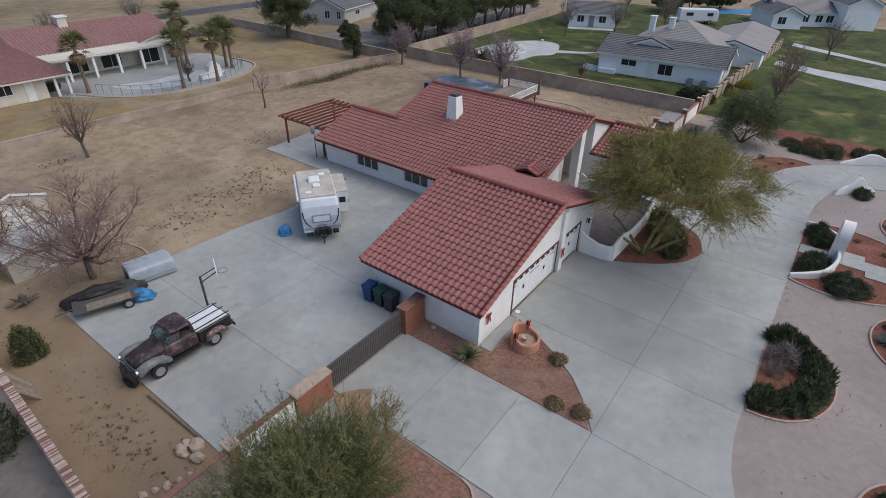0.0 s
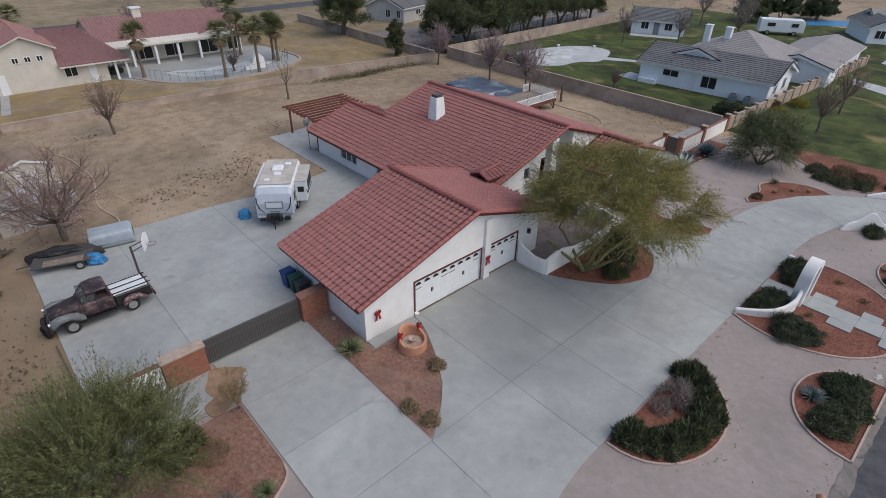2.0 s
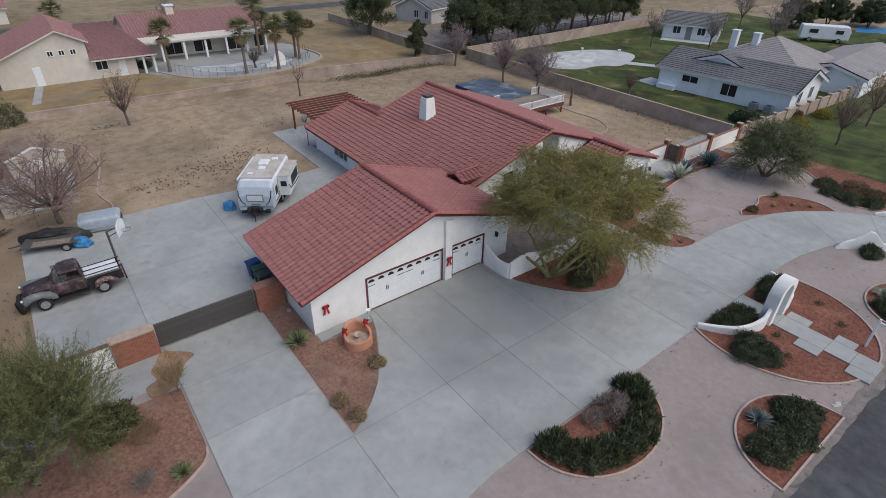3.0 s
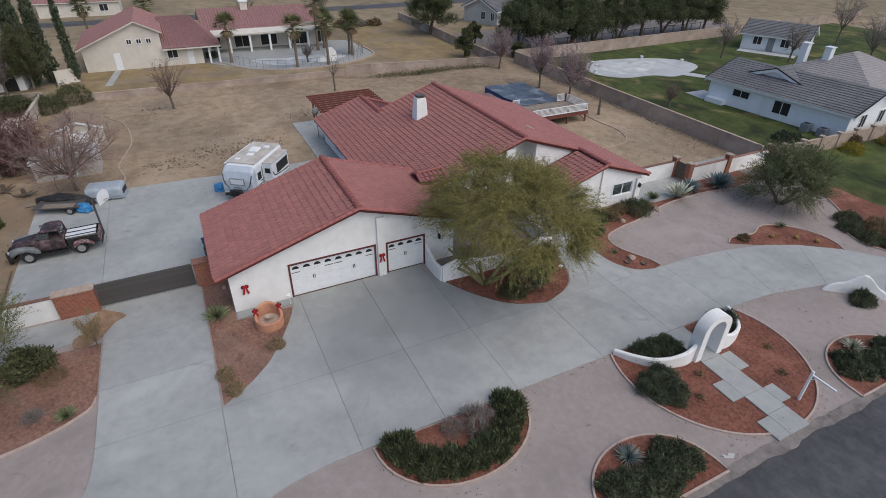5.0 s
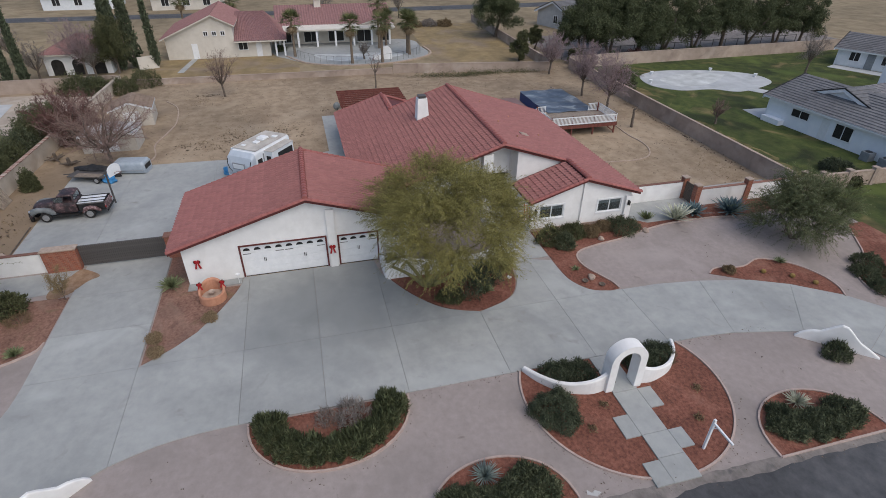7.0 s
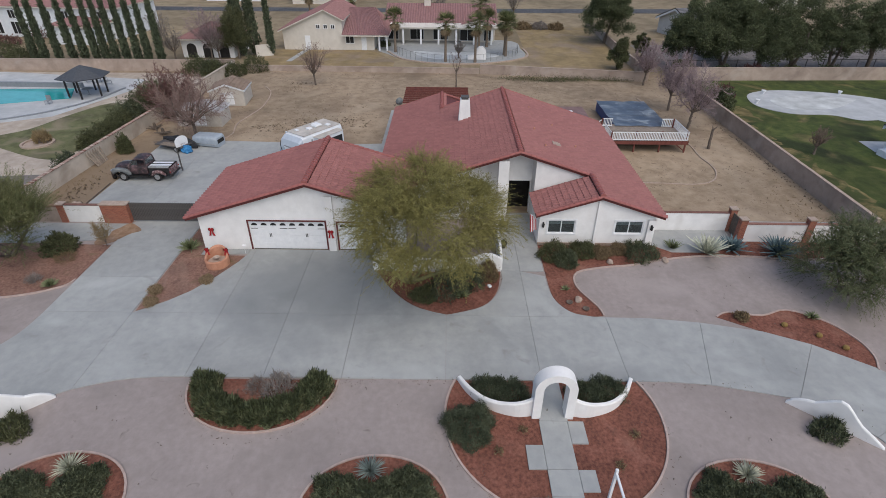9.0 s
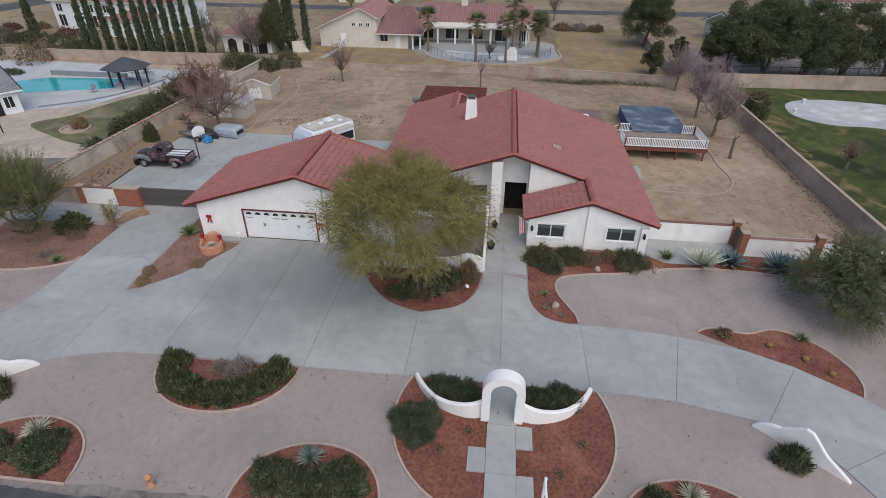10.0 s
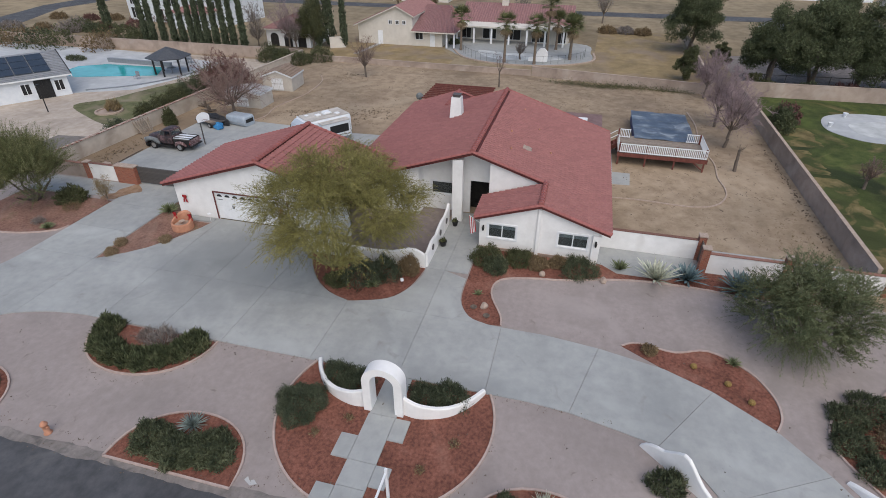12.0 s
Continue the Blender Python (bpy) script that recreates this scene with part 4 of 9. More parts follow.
part("wall", wall_x(32.7, -TH, -15.3, -14.3, 0, 3.7), "stucco", house, away=HA)
RW = [(33.3, 34.9, 1.25, 2.2), (36.1, 37.6, 0.0, 2.5)]
part("wall", wall_y(-15.3, TH, 32.7, 37.65, 0, 2.62, RW), "stucco", house, away=HA)
part("wall", gable_wall(-15.3, (32.7, RY, 37.65), mz, 2.62), "stucco", house, away=HA)
part("column", boxes((-14.3, -13.75, 35.15, 35.85, 0, under(mz, 35.15)), bevel=0.02), "stucco", house, away=HA)
part("wall", boxes((-28.0, -27.8, 31.4, 44.8, 0, 2.4)), "stucco", house, away=HA)
part("wall", gable_wall(-27.8, (31.4, RY, 44.8), mz, 2.4), "stucco", house, away=HA)
part("wall", boxes((-32.4, -32.2, 27.5, 33.8, 0, 2.3)), "stucco", house, away=HA)
part("wall", gable_wall(-32.2, (27.5, BY, 33.8), lambda y: min(mz(y), bz(y)), 2.3), "stucco", house, away=HA)
part("wall", wall_x(33.8, -TH, -32.2, -28.0, 0, 2.35), "stucco", house, away=HA)
part("inner_floor", boxes((-27.9, -16.2, 27.5, 44.7, -0.02, 0.02), (-16.2, -11.0, 37.9, 44.7, -0.02, 0.02), (-16.3, -10.2, 16.6, 29.1, -0.02, 0.02)), "dark", house, away=HA)


def window(parent, away, s0, s1, z0, z1, at, along, panes=2, trim="white", sill=True, depth=0.1):
    """A sliding window in an opening. along 'y': in a wall facing +x at x=at; along 'x': in a wall facing -y at y=at."""
    w = thing("window")
    w.parent = parent
    put = (lambda a, b, c, d, e, f: (at - f, at - e, a, b, c, d)) if along == "y" else (lambda a, b, c, d, e, f: (a, b, at + e, at + f, c, d))
    k = 0.06
    rows = [put(s0, s1, z0, z0 + k, 0.02, depth), put(s0, s1, z1 - k, z1, 0.02, depth), put(s0, s0 + k, z0 + k, z1 - k, 0.02, depth), put(s1 - k, s1, z0 + k, z1 - k, 0.02, depth)]
    n = (s1 - s0) / panes
    rows += [put(s0 + n * i - k / 2, s0 + n * i + k / 2, z0 + k, z1 - k, 0.03, depth - 0.01) for i in range(1, panes)]
    part("window_frame", boxes(*rows), trim, w, away=away)
    for i in range(panes):
        part("pane", boxes(put(s0 + n * i + k / 2 + 0.01, s0 + n * (i + 1) - k / 2 - 0.01, z0 + k, z1 - k, 0.055, 0.065)), "glass", w, away=away)
    t = 0.09
    out = [put(s0 - t, s1 + t, z1, z1 + t, -0.035, 0), put(s0 - t, s1 + t, z0 - t, z0, -0.05, 0), put(s0 - t, s0, z0, z1, -0.035, 0), put(s1, s1 + t, z0, z1, -0.035, 0)]
    if sill:
        part("window_trim", boxes(*out), trim, w, away=away)
    return w


for a, b, c, d in WWIN:
    window(house, HA, a, b, c, d, 27.3, "x", 3)
for a, b, c, d in FWIN:
    w = window(house, HA, a, b, c, d, -10.8, "y", 2)
    part("blind", boxes((-10.895, -10.885, a + 0.06, b - 0.06, d - 0.32, d - 0.06)), "white", w, "raised white blind", away=HA)
for a, b, c, d in CW:
    window(house, HA, a, b, c, d, -14.1, "y", 1)
window(house, HA, *RW[0], -15.3, "y", 1)
for x in (-14.72, -15.1):
    slit = thing("window")
    slit.parent = house
    part("window_frame", boxes((x - 0.13, x + 0.13, 32.7, 32.72, 0.75, 0.8), (x - 0.13, x + 0.13, 32.7, 32.72, 1.75, 1.8), (x - 0.13, x - 0.09, 32.7, 32.72, 0.8, 1.75), (x + 0.09, x + 0.13, 32.7, 32.72, 0.8, 1.75)), "white", slit, away=HA)
    part("pane", boxes((x - 0.09, x + 0.09, 32.7, 32.708, 0.8, 1.75)), "black", slit, away=HA)


def garage_door(y0, y1, z1, lights):
    d = thing("garage_door")
    d.parent = house
    tagged(d, "white panelled garage door with arched lights")
    n = 4
    h = z1 / n
    x = -10.0
    for i in range(n):
        bm = boxes((x - 0.05, x, y0, y1, i * h + 0.004, (i + 1) * h - 0.004))
        k = lights
        for j in range(k):
            a, b = y0 + (y1 - y0) * (j + 0.12) / k, y0 + (y1 - y0) * (j + 0.88) / k
            if i < n - 1:
                box(bm, x, x + 0.006, a, b, i * h + 0.09, (i + 1) * h - 0.07)
        part("panel", bm, "white", d, away=HA)
    for j in range(lights):
        c = y0 + (y1 - y0) * (j + 0.5) / lights
        r = 0.19
        pts = [(c + r * math.cos(math.pi * k / 10), z1 - 0.34 + 0.17 * math.sin(math.pi * k / 10)) for k in range(11)]
        part("door_light", extrude_profile(pts, x, x + 0.015, "x"), "black", d, "dark arched glass light", away=HA)
    for c in ((0.26, 0.74) if lights > 4 else (0.5,)):
        for k in (-0.06, 0.03):
            yc = y0 + (y1 - y0) * c + k
            part("door_handle", boxes((x, x + 0.035, yc, yc + 0.03, 0.92, 1.16)), "black", d, away=HA)
    for a in ((y0 + 0.06, y0 + 0.5), (y1 - 0.5, y1 - 0.06)) + (((y0 + y1) / 2 - 0.5, (y0 + y1) / 2 - 0.04), ((y0 + y1) / 2 + 0.04, (y0 + y1) / 2 + 0.5)) * (lights > 4):
        part("strap_hinge", boxes((x, x + 0.014, a[0], a[1], 1.5, 1.535)), "iron", d, away=HA)
    part("bottom_seal", boxes((x - 0.045, x + 0.012, y0, y1, 0.0, 0.035)), "rubber", d, away=HA)
    t = 0.1
    part("door_trim", boxes((-9.9, -9.865, y0 - t, y0, 0, z1 + t), (-9.9, -9.865, y1, y1 + t, 0, z1 + t), (-9.9, -9.865, y0, y1, z1, z1 + t)), "fascia", d, "dark red door trim", away=HA)


garage_door(19.4, 24.15, 2.08, 8)
garage_door(24.95, 27.2, 2.02, 4)

# small gablet between the two roofs
gx = -14.7
for s in (-1, 1):
    deck(main_roof, [(gx, 28.9, 3.62), (gx, 30.7, 3.72), (gx + s * 0.8, 30.6, 3.3), (gx + s * 0.8, 28.9, 3.3)])
    tiled(main_roof, (gx + s * 0.82, 28.88, 3.3), (0, 1, 0), (-s, 0, 0.42), 1.75, 0.85)
    caps(main_roof, (gx + s * 0.8, 28.9, 3.34), (gx, 28.9, 3.66), 0.1)
caps(main_roof, (gx, 28.9, 3.68), (gx, 30.7, 3.78), 0.11)

# chimney
cz = mz(33.1)
bm = bmesh.new()
lo = [bm.verts.new((x, y, cz - 0.5)) for x, y in ((-24.15, 32.6), (-23.1, 32.6), (-23.1, 33.65), (-24.15, 33.65))]
hi = [bm.verts.new((x, y, 5.75)) for x, y in ((-24.0, 32.74), (-23.25, 32.74), (-23.25, 33.5), (-24.0, 33.5))]
bm.faces.new(hi)
bm.faces.new(lo[::-1])
for i in range(4):
    bm.faces.new((lo[i], lo[(i + 1) % 4], hi[(i + 1) % 4], hi[i]))
chimney = part("chimney", bm, "stucco", house, "tapered white stucco chimney", away=HA)
part("chimney_cap", boxes((-23.9, -23.35, 32.85, 33.4, 5.76, 5.92), (-23.95, -23.3, 32.8, 33.45, 5.92, 5.97)), "iron", chimney)


# ---- walls round the lot ----
def lot_wall(name, a, b, h, material, label, t=0.2, cap=None, z0=-0.05):
    a, b = Vector(a), Vector(b)
    w = thing(name, (a.x, a.y, 0), math.degrees(math.atan2(b.y - a.y, b.x - a.x)), label, "wall", kind="structure")
    n = (b - a).length
    part("wall", boxes((0, n, -t / 2, t / 2, z0, h)), material, w)
    if cap:
        part("coping", boxes((0, n, -t / 2 - 0.03, t / 2 + 0.03, h, h + (0.04 if cap == "brick" else 0.06))), cap, w)
    return w


lot_wall("wall_east", (-51.6, 60.5), (-11.9, 60.1), 1.5, "block", "tan block wall along the east side", cap="rock")
lot_wall("wall_front_east", (-13.0, 45.0), (-13.0, 50.85), 1.35, "stucco", "low white stucco wall beside the house", cap="brick")
lot_wall("wall_front_far", (-11.6, 51.3), (-11.6, 60.9), 1.3, "stucco", "low white stucco wall between brick piers", cap="brick")
wall_lawn = lot_wall("wall_lawn", (-11.6, 61.1), (-10.3, 106.0), 1.25, "rock", "long pale stucco wall with square piers beside the lawn", cap="rock")
for i in range(18):
    part("pier", boxes((1.2 + i * 2.5, 1.55 + i * 2.5, -0.18, 0.18, -0.05, 1.45), (1.15 + i * 2.5, 1.6 + i * 2.5, -0.23, 0.23, 1.45, 1.53)), "block", wall_lawn)
lot_wall("wall_back", (-55.2, 3.2), (-54.4, 36.0), 0.7, "block", "low tan block wall along the back of the yard", cap="block")
lot_wall("wall_back_middle", (-54.4, 36.1), (-51.1, 57.5), 1.2, "block", "tan block wall along the back of the yard", cap="block")
lot_wall("wall_back_east", (-51.9, 60.6), (-55.6, 150.0), 1.6, "block", "tan block wall behind the lawn", cap="block")
lot_wall("wall_back_west", (-53.4, -90.0), (-54.5, 3.0), 1.5, "block", "tan block wall behind the pool", cap="block")
lot_wall("wall_far", (-51.4, 57.7), (-92.0, 58.8), 1.3, "block", "tan block wall between the far lots", cap="block")
lot_wall("wall_front_west", (-13.3, 5.5), (-13.3, 8.05), 1.3, "stucco", "white stucco wall beside the gate", cap="brick")
lot_wall("wall_front_corner", (-13.3, 1.2), (-13.3, 5.1), 1.2, "block", "tan block wall under the tree", cap="brick")
lot_wall("wall_west", (-13.3, 1.1), (-54.9, 2.9), 1.4, "litwall", "tan block wall between the lots")

# brick-on-edge coping of the wall between the lots
wall_west = [o for o in scene.objects if o.name == "wall_west"][0]
cop = {}
for key in ("brick", "mortar"):
    bm = boxes((-0.034, 0.034, -0.16, 0.16, 0.0, 0.07), bevel=0.012)
    cop[key] = bpy.data.meshes.new("brick")
    bm.to_mesh(cop[key])
    bm.free()
    cop[key].materials.append(M[key if key == "brick" else "palebrick"])
rng = random.Random(4)
for i in range(290):
    b = new("brick", cop["brick" if rng.random() < 0.42 else "mortar"])
    b.parent = wall_west
    b.matrix_local = pose(0.05 + i * 0.078, rng.uniform(-0.012, 0.012), 1.4, 0, 0, rng.uniform(-3, 3))
part("coping", boxes((22.75, 41.5, -0.16, 0.16, 1.4, 1.47)), "sand", wall_west)


# ---- plants ----
def scatter(points, n, size, spread, seed, aspect=3.0, up=0.0, heart=None):
    """Leaf mesh: n small blades round each point, as arrays of vertices and faces."""
    rng = np.random.default_rng(seed)
    P = np.repeat(np.array(points, float), n, axis=0)
    k = len(P)
    P = P + rng.normal(0, 1, (k, 3)) * spread
    d = rng.normal(0, 1, (k, 3))
    d[:, 2] += up
    if heart is not None:
        o = P - np.array(heart)
        d += 0.9 * o / (np.linalg.norm(o, axis=1)[:, None] + 1e-9)
    d /= np.linalg.norm(d, axis=1)[:, None] + 1e-9
    n0 = rng.normal(0, 1, (k, 3))
    if heart is not None:
        n0 = 0.55 * n0 + o / (np.linalg.norm(o, axis=1)[:, None] + 1e-9) + np.array([0, 0, 0.35])
    s = np.cross(d, n0)
    s /= np.linalg.norm(s, axis=1)[:, None] + 1e-9
    ln = size * rng.uniform(0.6, 1.4, (k, 1))
    w = 1.2 * ln / aspect
    V = np.stack([P - s * w / 2, P + s * w / 2, P + d * ln], axis=1).reshape(-1, 3)
    F = np.arange(3 * k).reshape(-1, 3)
    return V, F


def leafmesh(name, V, F, material, parent, label=""):
    me = bpy.data.meshes.new(name)
    me.from_pydata(V.tolist(), [], F.tolist())
    me.materials.append(M[material])
    ob = new(name, me)
    ob.parent = parent
    return tagged(ob, label)


def puffs(C, n, size, r, seed, aspect):
    """Rounded tufts of leaves: n blades on the skin of a lumpy ball round each point, facing outwards."""
    g = np.random.default_rng(seed)
    P = np.repeat(np.array([tuple(c) for c in C], float), n, axis=0)
    k = len(P)
    o = g.normal(0, 1, (k, 3))
    o /= np.linalg.norm(o, axis=1)[:, None]
    rad = np.repeat(r * g.uniform(0.65, 1.3, len(C)), n)[:, None]
    P = P + o * rad * g.uniform(0.5, 1.08, (k, 1)) * np.array([1, 1, 0.72])
    n0 = o + 0.45 * g.normal(0, 1, (k, 3)) + np.array([0, 0, 0.3])
    d = 0.5 * o + g.normal(0, 0.6, (k, 3)) + np.array([0, 0, 0.35])
    d /= np.linalg.norm(d, axis=1)[:, None]
    s = np.cross(d, n0)
    s /= np.linalg.norm(s, axis=1)[:, None] + 1e-9
    ln = size * g.uniform(0.6, 1.4, (k, 1))
    w = ln / aspect
    V = np.stack([P - s * w / 2, P + s * w / 2, P + d * ln], axis=1).reshape(-1, 3)
    return V, np.arange(3 * k).reshape(-1, 3)


def spray_tree(name, loc, seed, label, leaf, bark, twig, crown, stems=4, clumps=40, strands=110, length=0.85, pinnae=28, size=0.085, aspect=3.6, droop=0.2, lift=0.5, r=0.15, puff=0.9, low=-0.3, fork=1.9, shell=0.76, spread=0.5, root=0.0, tidy=0.42, uneven=0.2):
    """A feathery desert tree: a few stems that fork low, limbs to tufts spread over a dome, and in each tuft long thin sprays set with tiny leaves.
    crown: the dome's centre and half-widths about the foot."""
    t = thing(name, loc, 0, label, "tree")
    rng, g = random.Random(seed), np.random.default_rng(seed)
    cx, cy, cz, rx, ry, rz = crown
    C = []
    for i in range(clumps):
        sz = 1 - (1 - low) * (i + 0.5) / clumps
        a, h, k = i * 2.399963 + rng.uniform(-0.4, 0.4), math.sqrt(max(0.0, 1 - sz * sz)), shell * rng.uniform(1 - uneven, 1 + uneven * 0.6)
        C.append(Vector((cx + rx * k * h * math.cos(a), cy + ry * k * h * math.sin(a), cz + rz * k * sz)))
    for i in range(clumps // 4):
        a, k = i * 2.4 + rng.uniform(-0.5, 0.5), rng.uniform(0.15, 0.5)
        C.append(Vector((cx + rx * k * math.cos(a), cy + ry * k * math.sin(a), cz + rz * rng.uniform(-0.05, 0.45))))
    segs, knots = [], []
    for i in range(stems):
        a = 2 * math.pi * (i + rng.uniform(-0.2, 0.2)) / stems + root
        p, rad = Vector((0.1 * math.cos(a), 0.1 * math.sin(a), -0.05)), r * rng.uniform(0.8, 1.1)
        d = Vector((spread * math.cos(a), spread * math.sin(a), 0.9)).normalized()
        for k in range(6):
            d = (d + Vector((rng.gauss(0, 0.16) + 0.1 * math.cos(a), rng.gauss(0, 0.16) + 0.1 * math.sin(a), 0.05))).normalized()
            q = p + d * fork / 5
            segs.append((p, q, rad, rad * 0.88))
            p, rad = q, rad * 0.88
            if k > 1:
                knots.append((p, rad))
    for c in sorted(C, key=lambda c: (c - Vector((0, 0, fork))).length):
        p, rad = min(knots, key=lambda q: (q[0] - c).length + (2.5 if q[0].z > c.z + 0.3 else 0.0))
        rad = min(rad * 0.72, 0.075)
        bend = Vector((rng.gauss(0, 0.13), rng.gauss(0, 0.13), rng.uniform(-0.05, 0.22)))
        line = [p, p.lerp(c, 0.35) + bend, p.lerp(c, 0.7) + bend * 0.8, c]
        for u, (a, b) in enumerate(zip(line, line[1:])):
            segs.append((a, b, max(rad * (1 - 0.2 * u), 0.014), max(rad * (0.8 - 0.2 * u), 0.011)))
            knots.append((b, max(rad * (0.8 - 0.2 * u), 0.016)))
    limbs_mesh("trunk", segs, bark, t, 6)
    c = np.repeat(np.array([tuple(q) for q in C]), strands, axis=0)
    m = len(c)
    size_of = np.repeat(puff * g.uniform(0.7, 1.25, len(C)), strands)[:, None]
    p0 = c + g.normal(0, 0.42, (m, 3)) * size_of * np.array([1, 1, 0.6])
    axis = np.array([cx * 0.7, cy * 0.7, cz - 0.9 * rz])
    away = p0 - axis
    away /= np.linalg.norm(away, axis=1)[:, None] + 1e-9
    local = p0 - c
    local /= np.linalg.norm(local, axis=1)[:, None] + 1e-9
    d = 0.8 * away + 0.5 * local + np.array([0, 0, lift]) + g.normal(0, tidy, (m, 3)) + np.repeat(g.normal(0, 0.3, (len(C), 3)), strands, axis=0)
    d /= np.linalg.norm(d, axis=1)[:, None]
    ln = length * g.uniform(0.5, 1.3, (m, 1))
    at = lambda u: p0 + d * ln * u + np.array([0, 0, -1.0]) * droop * ln * u * u
    limbs_mesh("bough", list(zip(at(0.0), at(0.55), np.full(m, 0.006), np.full(m, 0.005))) + list(zip(at(0.55), at(1.0), np.full(m, 0.005), np.full(m, 0.003))), twig, t, 3)
    u = g.uniform(0.05, 1.0, (m, pinnae, 1))
    P = p0[:, None] + d[:, None] * ln[:, None] * u + np.array([0, 0, -1.0]) * droop * ln[:, None] * u * u
    P = (P + g.normal(0, 0.035, P.shape)).reshape(-1, 3)
    tang = (d[:, None] + np.array([0, 0, -2.0]) * droop * u).reshape(-1, 3)
    e = tang + g.normal(0, 0.5, tang.shape)
    e /= np.linalg.norm(e, axis=1)[:, None]
    n0 = np.repeat(0.7 * away + 0.5 * local, pinnae, axis=0) + g.normal(0, 0.5, e.shape) + np.array([0, 0, 0.35])
    s = np.cross(e, n0)
    s /= np.linalg.norm(s, axis=1)[:, None] + 1e-9
    ll = size * g.uniform(0.6, 1.4, (len(P), 1))
    V = np.stack([P - s * ll / aspect / 2, P + s * ll / aspect / 2, P + e * ll], axis=1).reshape(-1, 3)
    V[:, 2] = np.maximum(V[:, 2], 0.06)
    leafmesh("crown", V, np.arange(len(V)).reshape(-1, 3), leaf, t)
    return t


def leafy_tree(name, loc, seed, label, leaf, bark, blobs, r=0.16, stems=3, clumps=240, n=150, size=0.17, cloud=0.34, aspect=9.0, wood=2.6, lean=0.6, group=""):
    """Forked limbs that carry a crown of leaf clumps filling rounded masses. blobs: (x, y, z, rx, ry, rz) about the trunk's foot."""
    t = thing(name, loc, 0, label, "tree", group)
    rng = random.Random(seed)
    vol = [b[3] * b[4] * b[5] for b in blobs]
    C = []
    while len(C) < clumps:
        b = rng.choices(blobs, vol)[0]
        d = Vector((rng.gauss(0, 1), rng.gauss(0, 1), rng.gauss(0, 1))).normalized()
        k = rng.uniform(0.25, 1.0) ** 0.45 * (0.86 + 0.3 * noise.noise(d * 2.2 + Vector((seed, 0, 0))))
        c = Vector((b[0] + d.x * b[3] * k, b[1] + d.y * b[4] * k, b[2] + d.z * b[5] * k))
        if c.z > 0.35:
            C.append(c)
    bm = bmesh.new()
    knots = [[Vector((0, 0, -0.05)), 0, r]]
    for s in range(stems):
        a = 2 * math.pi * s / stems + rng.uniform(-0.5, 0.5)
        p, d, rad = Vector((0.08 * math.cos(a), 0.08 * math.sin(a), -0.05)), Vector((math.cos(a) * lean, math.sin(a) * lean, 1)).normalized(), r
        for k in range(5):
            d = (d + Vector((rng.gauss(0, 0.1 + 0.2 * lean) + 0.2 * lean * math.cos(a), rng.gauss(0, 0.1 + 0.2 * lean) + 0.2 * lean * math.sin(a), 0.12))).normalized()
            q = p + d * wood / 5
            rod(bm, p, q, rad, rad * 0.84, 7, False)
            p, rad = q, rad * 0.84
            if k > 0:
                knots.append([p.copy(), k, rad])
    for c in sorted(C, key=lambda c: c.length):
        near = min(knots, key=lambda q: (q[0] - c).length + (2.0 if q[0].z > c.z + 0.6 else 0.0))
        p, rad = near[0], min(near[2] * 0.62, 0.07)
        m = p.lerp(c, 0.5) + Vector((rng.gauss(0, 0.12), rng.gauss(0, 0.12), 0.12))
        rod(bm, p, m, max(rad, 0.012), max(rad * 0.75, 0.010), 4, False)
        rod(bm, m, c, max(rad * 0.75, 0.010), max(rad * 0.5, 0.007), 3, False)
        knots.append([c.copy(), 9, max(rad * 0.5, 0.012)])
        knots.append([m.copy(), 9, max(rad * 0.75, 0.016)])
    part("trunk", bm, bark, t)
    V, F = puffs(C, n, size, cloud, seed, aspect)
    V[:, 2] = np.maximum(V[:, 2], 0.12)
    leafmesh("crown", V, F, leaf, t)
    return t


def limbs_mesh(name, segs, material, parent, sides=4):
    """Tapered sticks as one mesh. segs: (start, end, radius at start, radius at end)."""
    A = np.array([tuple(g[0]) for g in segs])
    B = np.array([tuple(g[1]) for g in segs])
    r0, r1 = np.array([g[2] for g in segs])[:, None], np.array([g[3] for g in segs])[:, None]
    d = B - A
    d /= np.linalg.norm(d, axis=1)[:, None] + 1e-9
    u = np.cross(d, np.where(np.abs(d[:, 2:3]) > 0.9, [[1.0, 0, 0]], [[0, 0, 1.0]]))
    u /= np.linalg.norm(u, axis=1)[:, None] + 1e-9
    v = np.cross(d, u)
    rings = [P + (u * math.cos(2 * math.pi * k / sides) + v * math.sin(2 * math.pi * k / sides)) * r for P, r in ((A, r0), (B, r1)) for k in range(sides)]
    V = np.stack(rings, axis=1).reshape(-1, 3)
    base = np.arange(len(segs))[:, None] * 2 * sides
    F = np.concatenate([base + np.array([[k, (k + 1) % sides, sides + (k + 1) % sides, sides + k]]) for k in range(sides)])
    return leafmesh(name, V, F, material, parent)


